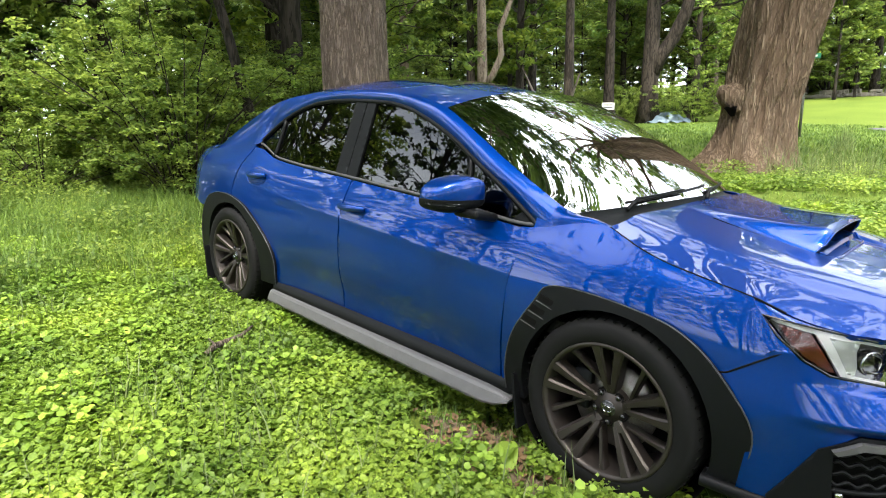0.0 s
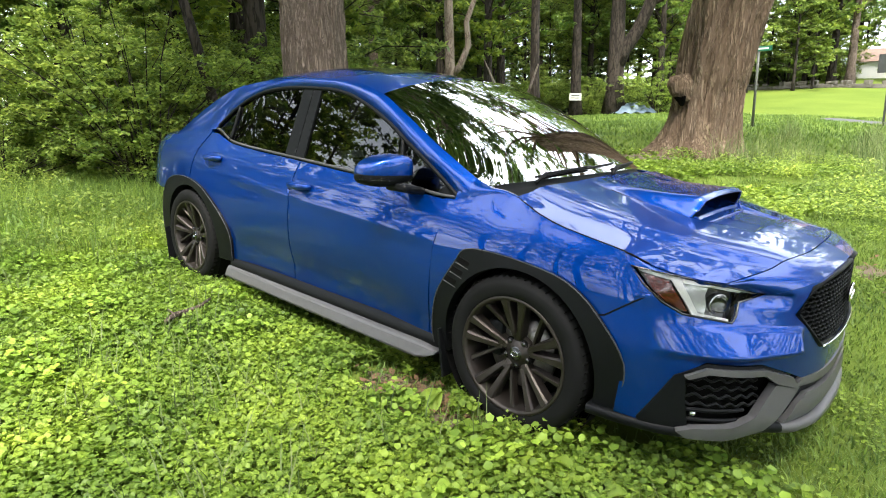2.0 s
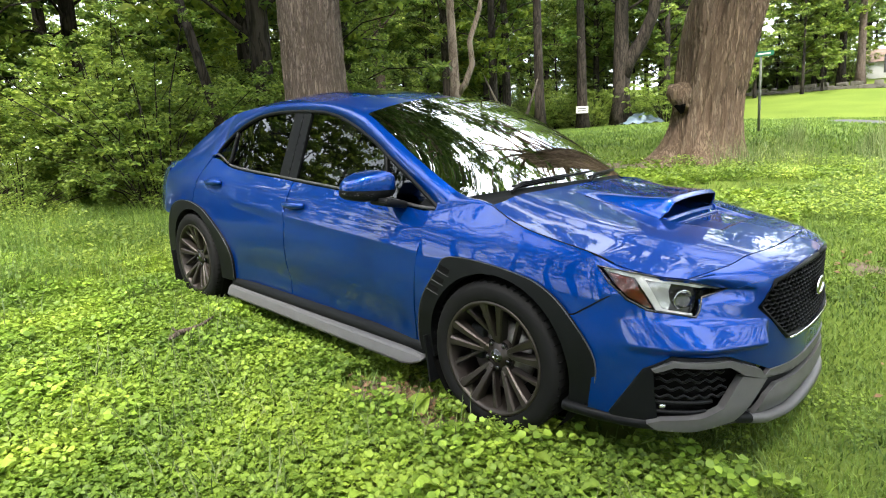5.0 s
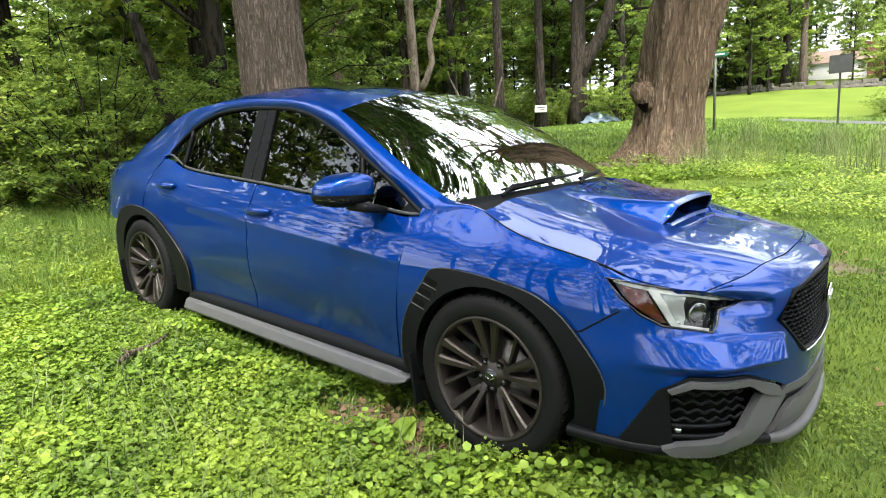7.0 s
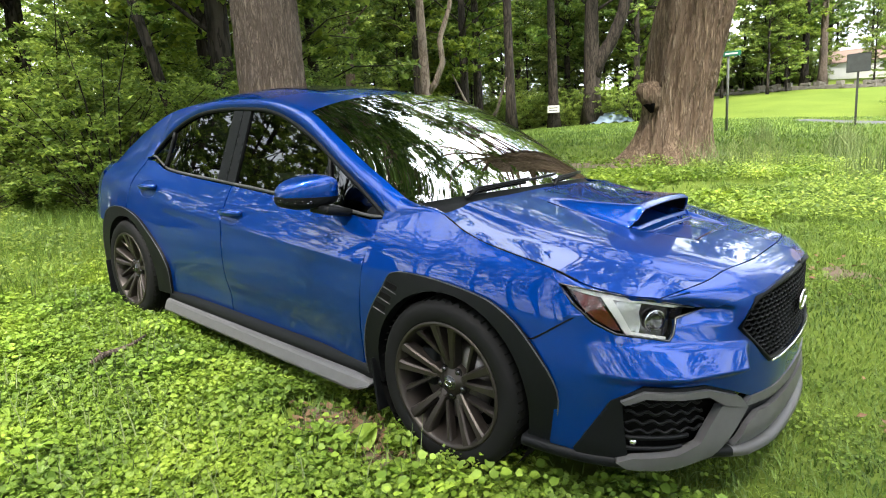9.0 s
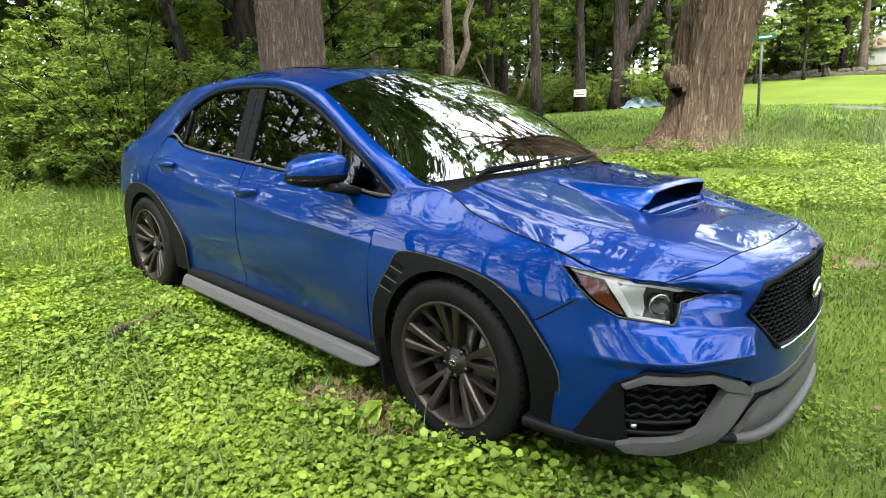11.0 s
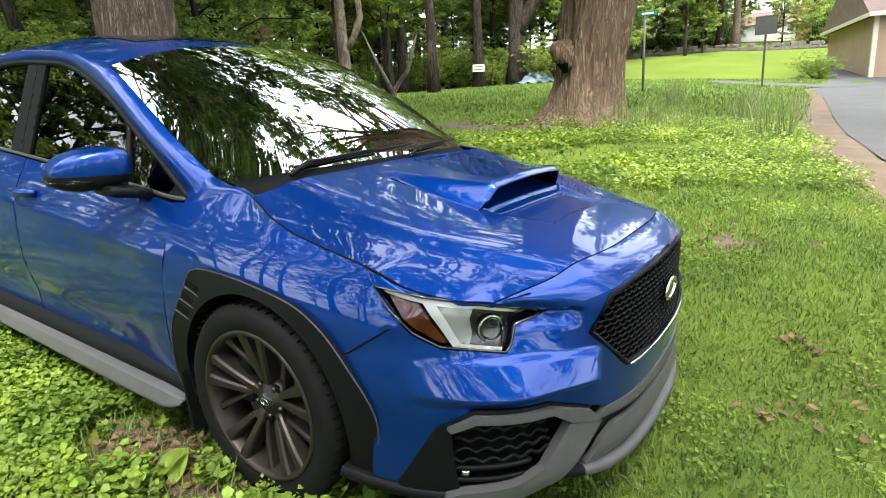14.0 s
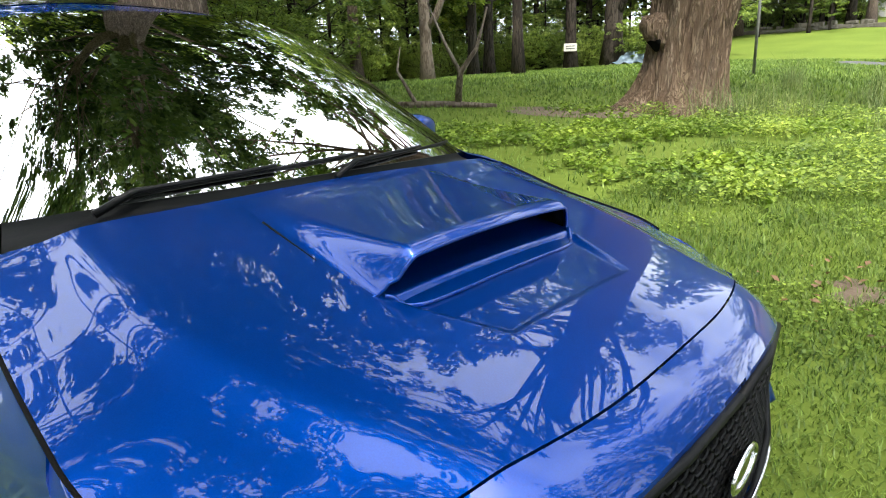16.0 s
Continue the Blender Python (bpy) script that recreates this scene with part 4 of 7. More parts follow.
# foot of the windscreen pillar, flowing into the wing
for s in SIDES:
    u = np.linspace(0, 1, 30)
    xl = 0.93 + (1.222 - 0.93) * u
    lowp = np.stack([xl, YE(xl) - 0.001, ZE(xl) - 0.001], axis=1)
    upp = way([(0.93, 0.722, 1.005), (1.0, 0.727, 0.973), (1.075, 0.724, 0.950), (1.15, 0.722, 0.944), (1.222, 0.738, 0.931)])(u)
    wv = np.linspace(0, 1, 10)
    P = lowp[:, None] * (1 - wv)[None, :, None] + upp[:, None] * wv[None, :, None]
    P[..., 1] += 0.010 * np.sin(math.pi * wv)[None, :] * np.sin(math.pi * u)[:, None]
    P[..., 2] += 0.010 * np.sin(math.pi * wv)[None, :] * np.sin(math.pi * u)[:, None]
    P[..., 1] *= s
    sheet("pillar_foot", P, PAINT, car, flip=s > 0)

# cowl and wipers
A, B = COWL(np.linspace(0.02, 0.98, 40)), bonnet(np.zeros(40), np.linspace(0.98, -0.98, 40))
B2 = B + np.array((-0.0, 0, -0.012))
A2 = A + np.array((-0.02, 0, -0.006))
P = A2[:, None] * (1 - np.linspace(0, 1, 6))[None, :, None] + B2[:, None] * np.linspace(0, 1, 6)[None, :, None]
P[:, 1:5, 2] -= 0.012
sheet("cowl_panel", P, BLACK, car, label="black plastic cowl under the windscreen")
for y0, y1, dx in ((-0.52, 0.10, 0.0), (0.02, 0.62, 0.0)):
    pts = []
    for k in range(15):
        y = y0 + (y1 - y0) * k / 14
        c = COWL(0.5 + y / 1.46)
        pts.append((c[0] - 0.012 - 0.030 * k / 14, y, c[2] + 0.010 + 0.022 * k / 14))
    arm = new("wiper")
    arm.parent = car
    v, f = tube(pts, [0.0055] * 15, 6)
    part("wiper_blade", mesh_of("wiper_blade", v, f, BLACK), arm)
    pts2 = [(pts[0][0] + 0.03, y0 - 0.04, pts[0][2] - 0.02)] + [(p[0] + 0.010, p[1], p[2] + 0.010) for p in pts[1:9]]
    v, f = tube(pts2, [0.009, 0.008] + [0.0055] * 7, 6)
    part("wiper_arm", mesh_of("wiper_arm", v, f, BLACK), arm)

# ---- front end: a skin round the nose, over (distance from the middle, height) ----
UP = way([(2.280, 0.0), (2.274, 0.15), (2.258, 0.30), (2.230, 0.42), (2.172, 0.505), (2.092, 0.578), (2.01, 0.68), (1.935, 0.77), (1.84, 0.826), (1.75, 0.845), (1.66, 0.862)])
LO = way([(2.292, 0.0), (2.288, 0.15), (2.270, 0.31), (2.236, 0.42), (2.200, 0.505), (2.155, 0.590), (2.095, 0.695), (2.01, 0.775), (1.90, 0.832), (1.80, 0.860), (1.66, 0.878)])
REACH = 1.16


def nose(off=0.0):
    def f(sv, z):
        k = np.clip(np.abs(sv) / REACH, 0, 1)
        m = np.clip((0.70 - z) / 0.24, 0, 1)
        m = m * m * (3 - 2 * m)
        p = UP(k) * (1 - m)[..., None] + LO(k) * m[..., None]
        e = 1e-3
        tang = (UP(np.clip(k + e, 0, 1)) - UP(np.clip(k - e, 0, 1))) * (1 - m)[..., None] + (LO(np.clip(k + e, 0, 1)) - LO(np.clip(k - e, 0, 1))) * m[..., None]
        tang /= np.linalg.norm(tang, axis=-1, keepdims=True) + 1e-9
        nx, ny = tang[..., 1], -tang[..., 0]
        tuck = -0.10 * np.clip((0.30 - z) / 0.12, 0, 1) ** 2 * np.clip(1.2 - k * 1.3, 0.15, 1) - 0.02 * np.clip((z - 0.70) / 0.08, 0, 1) ** 1.5 - 0.011 * np.clip((k - 0.80) / 0.08, 0, 1) * np.clip((z - 0.685) / 0.04, 0, 1)
        zt, zb = 0.606 - 0.05 * np.clip(0.70 - k, 0, 1), 0.515
        r = np.clip((zt - z) / (zt - zb), 0, 1)
        cheek = (0.010 * np.clip(r * 12, 0, 1) + 0.028 * r) * np.clip((z - zb + 0.022) / 0.022, 0, 1) * np.clip((k - 0.375) * 40, 0, 1) * np.clip((0.84 - k) * 4, 0, 1)
        sa = k * REACH
        pocket = 0.024 * np.clip((0.708 - z) / 0.007, 0, 1) * np.clip((z - 0.655) / 0.04, 0, 1) * np.clip((sa - 0.50) / 0.03, 0, 1) * np.clip((0.70 - sa) / 0.03, 0, 1)
        o = off + tuck + cheek - pocket
        return np.stack([p[..., 0] + nx * o, -np.sign(sv + 1e-12) * (p[..., 1] + ny * o), z], axis=-1)
    return f


def leaning(off, top, out):
    """The nose skin with its foot standing out, from nothing at the height top."""
    def f(sv, z):
        a, b = nose(off)(sv, z), nose(off + 1.0)(sv, z)
        return a + (b - a) * (out * np.clip((top - z) / 0.19, 0, 1.1))[..., None]
    return f


def other(poly):
    return [(-a, b) for a, b in poly[::-1]]


GRILLE = [(0.0, 0.762), (0.20, 0.755), (0.425, 0.728), (0.482, 0.640), (0.325, 0.510), (0.15, 0.499), (0.0, 0.496)]
LIGHT = [(0.590, 0.700), (0.70, 0.722), (0.80, 0.742), (0.935, 0.764), (1.068, 0.772), (1.02, 0.722), (0.95, 0.672), (0.885, 0.640), (0.80, 0.628), (0.718, 0.613), (0.702, 0.632), (0.690, 0.676)]
INTAKE = [(0.510, 0.425), (0.60, 0.448), (0.795, 0.462), (0.855, 0.430), (0.845, 0.345), (0.83, 0.262), (0.70, 0.272), (0.62, 0.300)]
grille_full = GRILLE + [(-a, b) for a, b in GRILLE[-2:0:-1]]
bump = [(0.0, 0.774), (0.22, 0.767), (0.44, 0.740), (0.590, 0.702), (0.686, 0.672), (0.698, 0.631), (0.716, 0.609), (0.80, 0.624), (0.887, 0.636), (0.955, 0.669), (0.985, 0.694), (1.02, 0.690), (1.145, 0.586), (1.085, 0.50), (1.045, 0.44), (1.058, 0.255), (0.96, 0.252), (0.875, 0.285), (0.885, 0.44), (0.80, 0.492), (0.60, 0.478), (0.475, 0.432), (0.40, 0.40), (0.0, 0.40)]
bumper = cutout("front_bumper", bump + [(-a, b) for a, b in bump[-2:0:-1]], nose(), PAINT, car, 0.007, holes=[grille_full], fold=0.02, flip=True)
# nose panel between the bonnet's cut line and the grille
yy = np.linspace(-1, 1, 80)
top = bonnet(np.ones(80), -yy) + np.array((0.0035, 0, -0.002))
top = top[np.abs(yy) <= 1.01]
sk = 0.60 * yy
zz = np.interp(np.abs(sk), [0, 0.22, 0.44, 0.60], [0.774, 0.767, 0.740, 0.702])
lowc = nose()(-sk, zz)
w = np.linspace(0, 1, 12)
P = top[:, None] * (1 - w)[None, :, None] + lowc[:, None] * w[None, :, None]
swell = (0.008 * np.sin(math.pi * w))[None, :]
P[..., 2] += swell * 0.7
P[..., 0] += swell * 0.7
sheet("nose_panel", P, PAINT, bumper, flip=False)

# grille: frame, honeycomb and badge
gr = new("grille")
gr.parent = car
pts = nose(0.004)(np.array([p[0] for p in grille_full] + [grille_full[0][0]]), np.array([p[1] for p in grille_full] + [grille_full[0][1]]))
v, f = tube(pts, [0.008] * len(pts), 8)
part("grille_frame", mesh_of("grille_frame", v, f, BLACK), gr)
cutout("grille_backing", grille_full, nose(-0.045), DARK, gr, 0.03, flip=True)
pts = nose(0.008)(np.linspace(-0.31, 0.31, 30), np.full(30, 0.503))
v, f = tube(pts, [0.0045] * 30, 6)
part("grille_lower_strip", mesh_of("grille_lower_strip", v, f, CHROME), gr)
cells = []
hx, hz = 0.034, 0.021
for r in range(17):
    for c in range(-16, 17):
        cu, cv = c * hx + (r % 2) * hx / 2, 0.500 + r * 0.0165
        ring_uv = [(cu + hx * 0.56 * math.cos(radians(60 * k)), cv + hz * 0.50 * math.sin(radians(60 * k))) for k in range(7)]
        a = np.array(ring_uv)
        if not inside(grille_full, a[:1, 0] * 0 + cu, a[:1, 0] * 0 + cv)[0]:
            continue
        o, i2 = a, (a - (cu, cv)) * 0.80 + (cu, cv)
        po, pi, pb = nose(-0.004)(o[:, 0], o[:, 1]), nose(-0.006)(i2[:, 0], i2[:, 1]), nose(-0.03)(i2[:, 0], i2[:, 1])
        vs = list(po) + list(pi) + list(pb)
        fs = [(k, k + 1, 8 + k, 7 + k) for k in range(6)] + [(7 + k, 8 + k, 15 + k, 14 + k) for k in range(6)]
        cells.append((vs, fs))
v, f = join(cells)
hc = part("grille_honeycomb", mesh_of("grille_honeycomb", v, f, BLACK, False), gr, "gloss black honeycomb mesh")
# oval badge, a plain chrome ring with a dark field
e0 = nose(0.012)(np.zeros(1), np.array([0.640]))[0]
v, f = [], []
N = 40
oval = [(e0[0], 0.060 * math.cos(2 * math.pi * k / N), 0.640 + 0.032 * math.sin(2 * math.pi * k / N)) for k in range(N + 1)]
v, f = tube(oval, [0.006] * (N + 1), 8)
badge = part("badge_ring", mesh_of("badge_ring", v, f, CHROME), gr, "chrome oval badge ring")
vs = [(e0[0] + 0.004, 0, 0.640)] + [(e0[0], a[1] * 0.95, 0.640 + (a[2] - 0.640) * 0.95) for a in oval[:-1]]
part("badge_field", mesh_of("badge_field", vs, [(0, 1 + k, 1 + (k + 1) % N) for k in range(N)], GLOSS), badge)

# shut lines: wing to bonnet, wing to bumper
for s in SIDES:
    xs = np.linspace(1.22, 1.80, 50)
    v, f = tube(np.stack([xs, s * (YEDGE(xs) + 0.0035), ZEDGE(xs) + 0.0005], axis=1), [0.0032] * 50, 6)
    part("shut_line", mesh_of("shut_line", v, f, DARK), car)
    xs = np.linspace(1.672, 1.83, 16)
    y, z = section(xs, level(xs, np.interp(xs, [1.66, 1.69, 1.80, 1.834], [0.585, 0.59, 0.672, 0.69])))
    v, f = tube(np.stack([xs, s * (y + 0.001), z], axis=1), [0.0030] * 16, 6)
    part("shut_line", mesh_of("shut_line", v, f, DARK), car)

# painted brow between bonnet and headlights
for s in SIDES:
    us = np.linspace(1.085, 0.60, 40)
    zt = np.interp(us, [0.59, 0.70, 0.80, 0.935, 1.085], [0.702, 0.724, 0.744, 0.767, 0.776])
    lowb = nose(0.0)(-s * us, zt)
    xb = np.linspace(1.70, 2.075, 40)
    upb = np.stack([xb, s * (np.where(xb < 2.015, YEDGE(np.minimum(xb, 2.015)), np.interp(xb, [2.015, 2.075], [0.686, 0.60])) + 0.004), np.where(xb < 2.015, ZEDGE(xb), np.interp(xb, [2.015, 2.075], [0.746, 0.765])) - 0.004], axis=1)
    wv = np.linspace(0, 1, 6)
    P = lowb[:, None] * (1 - wv)[None, :, None] + upb[:, None] * wv[None, :, None]
    sheet("headlight_brow", P, PAINT, car, flip=s > 0)

# headlights
for s in SIDES:
    hl = new("headlight")
    hl.parent = car
    P0 = LIGHT if s < 0 else other(LIGHT)
    sg = 1 if s < 0 else -1

    def shape(poly, k=sg):
        return poly if k > 0 else other(poly)
    cutout("lamp_housing", P0, nose(-0.035), GLOSS, hl, 0.012, fold=0.02, flip=True)
    cutout("lamp_reflector", shape([(0.795, 0.726), (0.905, 0.742), (0.838, 0.640), (0.805, 0.634), (0.798, 0.66), (0.806, 0.700)]), nose(-0.018), LAMPGREY, hl, 0.010, fold=0.015, flip=True, label="pale grey lamp reflector")
    cutout("daytime_strip", shape([(0.600, 0.700), (0.70, 0.719), (0.80, 0.738), (0.935, 0.759), (1.055, 0.769), (1.035, 0.758), (0.93, 0.746), (0.850, 0.634), (0.80, 0.626), (0.724, 0.615), (0.722, 0.622), (0.80, 0.636), (0.832, 0.642), (0.895, 0.740), (0.80, 0.727), (0.70, 0.708), (0.62, 0.694)]), nose(-0.010), LAMPWHITE, hl, 0.008, fold=0.012, flip=True, label="clear white lamp strip")
    cutout("side_marker", shape([(0.940, 0.743), (1.028, 0.754), (0.985, 0.708), (0.94, 0.675), (0.885, 0.648), (0.868, 0.646)]), nose(-0.012), AMBER, hl, 0.008, fold=0.012, flip=True, label="dark amber side marker")
    c = nose(-0.03)(np.array([sg * 0.745]), np.array([0.662]))[0]
    v, f = [], []
    U, W = np.meshgrid(np.linspace(0, 2 * math.pi, 20), np.linspace(0, math.pi / 2, 8), indexing="ij")
    nrm = np.array([0.83, -sg * 0.55, 0.0])
    t1 = np.array([0.55 * sg, 0.83, 0.0])
    S = c + 0.030 * (np.cos(W)[..., None] * nrm + np.sin(W)[..., None] * (np.cos(U)[..., None] * t1 + np.sin(U)[..., None] * np.array([0, 0, 1.0])))
    sheet("projector_lens", S, CLEAR, hl)
    v, f = tube([c + 0.034 * (math.cos(a) * t1 + math.sin(a) * np.array([0, 0, 1.0])) for a in np.linspace(0, 2 * math.pi, 24)], [0.004] * 24, 6)
    part("projector_ring", mesh_of("projector_ring", v, f, CHROME), hl)
    cutout("lamp_lens", P0, nose(0.001), CLEAR, hl, 0.010, flip=True, label="clear headlight lens").visible_shadow = False
    pts = nose(0.0)(np.array([p[0] for p in P0] + [P0[0][0]]), np.array([p[1] for p in P0] + [P0[0][1]]))
    v, f = tube(pts, [0.0036] * len(pts), 6)
    part("lamp_seal", mesh_of("lamp_seal", v, f, GLOSS), hl)
    # lower intake with grey blade and honeycomb
    it = new("lower_intake")
    it.parent = car
    cutout("intake_surround", shape([(0.475, 0.428), (0.60, 0.476), (0.80, 0.490), (0.888, 0.44), (0.985, 0.262), (0.96, 0.222), (0.84, 0.215), (0.83, 0.262), (0.845, 0.345), (0.855, 0.430), (0.795, 0.462), (0.60, 0.448), (0.515, 0.425), (0.45, 0.375)]), nose(0.006), BLACK, it, 0.008, fold=0.03, flip=True)
    brow = cutout("intake_brow", shape([(0.475, 0.424), (0.60, 0.468), (0.80, 0.480), (0.862, 0.446), (0.850, 0.436), (0.795, 0.460), (0.60, 0.446), (0.54, 0.408), (0.43, 0.375)]), nose(0.022), GREY, it, 0.008, fold=0.03, flip=True, label="grey satin trim over the intake")
    brow.data.polygons.foreach_set("use_smooth", [False] * len(brow.data.polygons))
    cutout("intake_blade", shape([(0.43, 0.375), (0.54, 0.402), (0.62, 0.300), (0.70, 0.274), (0.82, 0.268), (0.865, 0.250), (0.835, 0.228), (0.72, 0.220), (0.56, 0.234), (0.50, 0.30)]), leaning(0.016, 0.40, 0.020), GREY, it, 0.008, fold=0.03, flip=True, label="grey satin trim blade")
    cutout("intake_backing", shape([(0.40, 0.40), (0.48, 0.45), (0.60, 0.485), (0.82, 0.495), (0.92, 0.44), (0.90, 0.23), (0.60, 0.225), (0.45, 0.30)]), nose(-0.05), DARK, it, 0.02, flip=True)
    for r in range(4):
        z0 = 0.432 - 0.030 * r
        a, b = 0.60 - 0.008 * r, 0.845
        us = np.linspace(a + 0.02 * r * 0, b, 40)
        zs = z0 - 0.02 * (0.85 - us) / 0.25 * 0.5 + 0.006 * np.sin(us * 120 + r * 2)
        pts = nose(-0.010)(sg * us, zs)
        v, f = tube(pts, [0.005] * 40, 6)
        part("intake_slat", mesh_of("intake_slat", v, f, BLACK), it)
    for r in range(2):
        us = np.linspace(0.645 + 0.02 * r, 0.84, 20)
        pts = nose(-0.004)(sg * us, np.full(20, 0.318 - 0.035 * r) + 0.02 * (us - 0.64))
        v, f = tube(pts, [0.007] * 20, 6)
        part("intake_bar", mesh_of("intake_bar", v, f, BLACK), it)
    c = nose(0.0)(np.array([sg * 0.80]), np.array([0.305]))[0]
    v, f = tube([c + np.array((-0.03, 0, 0)), c + np.array((-0.022, 0, 0)), c + np.array((-0.012, 0, 0)), c + np.array((-0.008, 0, 0))], [0.012, 0.013, 0.010, 0.004], 12)
    part("fog_lamp", mesh_of("fog_lamp", v, f, CHROME), it)

# chin: black centre and grey splitter
chin = [(0.0, 0.400), (0.40, 0.400), (0.45, 0.372), (0.52, 0.30), (0.56, 0.235), (0.0, 0.235)]
cutout("chin_panel", chin + [(-a, b) for a, b in chin[-2:0:-1]], nose(-0.012), BLACK, car, 0.015, fold=0.02, flip=True)
cutout("chin_trim", [(0.0, 0.398), (0.40, 0.398), (0.44, 0.370), (0.0, 0.352)] + other([(0.40, 0.398), (0.44, 0.370)])[::1], nose(0.004), GREY, car, 0.012, fold=0.02, flip=True)
lip = [(0.0, 0.338), (0.36, 0.338), (0.42, 0.305), (0.47, 0.235), (0.0, 0.235)]
cutout("chin_blade", lip + [(-a, b) for a, b in lip[-2:0:-1]], leaning(0.006, 0.36, 0.028), GREY, car, 0.012, fold=0.02, flip=True, label="grey satin chin blade")
rows = []
us = np.linspace(-1.15, 1.15, 120)
for o, z in ((-0.06, 0.240), (0.014, 0.243), (0.024, 0.236), (0.026, 0.218), (0.014, 0.205), (-0.12, 0.198)):
    m = np.clip((np.abs(us) - 0.40) / 0.14, 0, 1)
    zz = z + 0.0 * us
    tk = 0.10 * np.clip((0.30 - zz) / 0.12, 0, 1) ** 2 * np.clip(1.2 - np.abs(us) / REACH * 1.3, 0.15, 1)
    P = nose()(us, np.full(120, 0.31))
    Q2 = nose(o - 0.015 * m * (o > 0))(us, np.full(120, 0.31))
    Q2[:, 2] = zz - 0.012 * (1 - m) + 0.010 * m
    rows.append(Q2)
rows = np.array(rows)
for a, b, mt, lb in ((0, 36, BLACK, "black splitter end"), (35, 85, GREY, "grey front splitter"), (84, 120, BLACK, "black splitter end")):
    sheet("front_splitter", rows[:, a:b], mt, car, label=lb, flip=True)


# wheels
def wheel(s, x):
    hub = new("wheel")
    hub.parent = car
    y0 = s * 0.785          # middle of the tyre
    R, W = 0.321, 0.108
    prof = [(0.228, -W * 0.8), (0.245, -W * 0.98), (0.275, -W * 1.03), (0.300, -W * 0.97), (R - 0.004, -W * 0.80), (R, -W * 0.6), (R, W * 0.6), (R - 0.004, W * 0.80), (0.300, W * 0.97), (0.290, W * 1.01), (0.275, W * 1.03), (0.250, W * 1.0), (0.236, W * 0.93), (0.230, W * 0.82)]
    v, f = ring(prof, 72, (x, y0, HUB), s)
    tyre = part("tyre", mesh_of("tyre", v, f, RUBBER), hub, "black low-profile tyre")
    grooves = []
    for k in range(60):
        a = 2 * math.pi * k / 60
        for lat in (-0.5, 0.5):
            m = Matrix.Rotation(-a, 4, "Y")
            cx, cz = x + (R - 0.0022) * math.cos(a), HUB + (R - 0.0022) * math.sin(a)
            grooves.append(box(cx, y0 + lat * W * 1.1, cz, 0.004, 0.075, 0.005, 0, Matrix.Rotation(-a, 4, "Y")))
    v, f = join(grooves)
    part("tread_pattern", mesh_of("tread_pattern", v, f, DARK, False), tyre)["kind"] = "stuff"
    # rim barrel and lip
    prof = [(0.232, W * 0.84), (0.242, W * 0.93), (0.239, W * 1.0), (0.228, W * 0.98), (0.222, W * 0.86), (0.214, W * 0.4), (0.205, -W * 0.4), (0.21, -W * 0.9)]
    v, f = ring(prof, 72, (x, y0, HUB), s)
    rim = part("rim", mesh_of("rim", v, f, RIM), hub, "bronze-grey alloy rim")
    for k in range(20):   # five arms, each parting into two spokes, with a thin one between
        g, h = divmod(k, 4)
        a = 2 * math.pi * g / 5 + 0.35
        r0, a0, r1, a1, w0, w1, low, tall = (
            (0.040, 0.0, 0.088, 0.0, 0.017, 0.020, 0.002, 0.040),
            (0.066, -0.16, 0.229, -0.175, 0.0105, 0.0185, 0.0, 0.046),
            (0.066, 0.16, 0.229, 0.185, 0.0105, 0.0185, 0.0, 0.046),
            (0.085, 0.30, 0.228, 0.66, 0.0065, 0.010, 0.016, 0.034))[h]
        p0 = np.array([r0 * math.cos(a + a0), r0 * math.sin(a + a0)])
        p1 = np.array([r1 * math.cos(a + a1), r1 * math.sin(a + a1)])
        u = (p1 - p0) / np.linalg.norm(p1 - p0)
        rows = []
        for t in np.linspace(0, 1, 7):
            c2 = p0 + (p1 - p0) * t
            r = np.linalg.norm(c2)
            hw = w0 + (w1 - w0) * t + 0.004 * max(0.0, t - 0.8) * 5
            dep = W * (0.50 + 0.46 * np.clip((r - 0.045) / 0.18, 0, 1) ** 0.75) - low
            c = np.array([c2[0], 0, c2[1]])
            tg = np.array([-u[1], 0, u[0]])
            rows.append([c + tg * hw * p + np.array([0, s * (dep + dd), 0]) for p, dd in ((-1.15, -tall), (-1.0, -0.007), (-0.62, 0.0), (0.62, 0.0), (1.0, -0.007), (1.15, -tall))])
        rows = np.array(rows) + np.array([x, y0, HUB])
        vs = rows.reshape(-1, 3)
        fs = [(i * 6 + j, (i + 1) * 6 + j, (i + 1) * 6 + j + 1, i * 6 + j + 1) for i in range(6) for j in range(5)] + [(0, 1, 2, 3, 4, 5)]
        if s > 0:
            fs = [q[::-1] for q in fs]
        part("spoke", mesh_of("spoke", vs, fs, RIM, False), rim)
    v, f = ring([(0.0, W * 0.62), (0.030, W * 0.62), (0.034, W * 0.58), (0.056, W * 0.50), (0.068, W * 0.34), (0.070, W * 0.1)], 40, (x, y0, HUB), s)
    part("hub_face", mesh_of("hub_face", v, f, RIM), rim)
    v, f = ring([(0.0, W * 0.67), (0.025, W * 0.665), (0.030, W * 0.60)], 30, (x, y0, HUB), s)
    cap = part("hub_cap", mesh_of("hub_cap", v, f, GLOSS), hub, "black hub cap with oval badge")
    N = 24
    v, f = tube([(x + 0.017 * math.cos(2 * math.pi * k / N), y0 + s * (W * 0.67 + 0.001), HUB + 0.010 * math.sin(2 * math.pi * k / N)) for k in range(N + 1)], [0.0016] * (N + 1), 6)
    part("cap_badge", mesh_of("cap_badge", v, f, CHROME), cap)
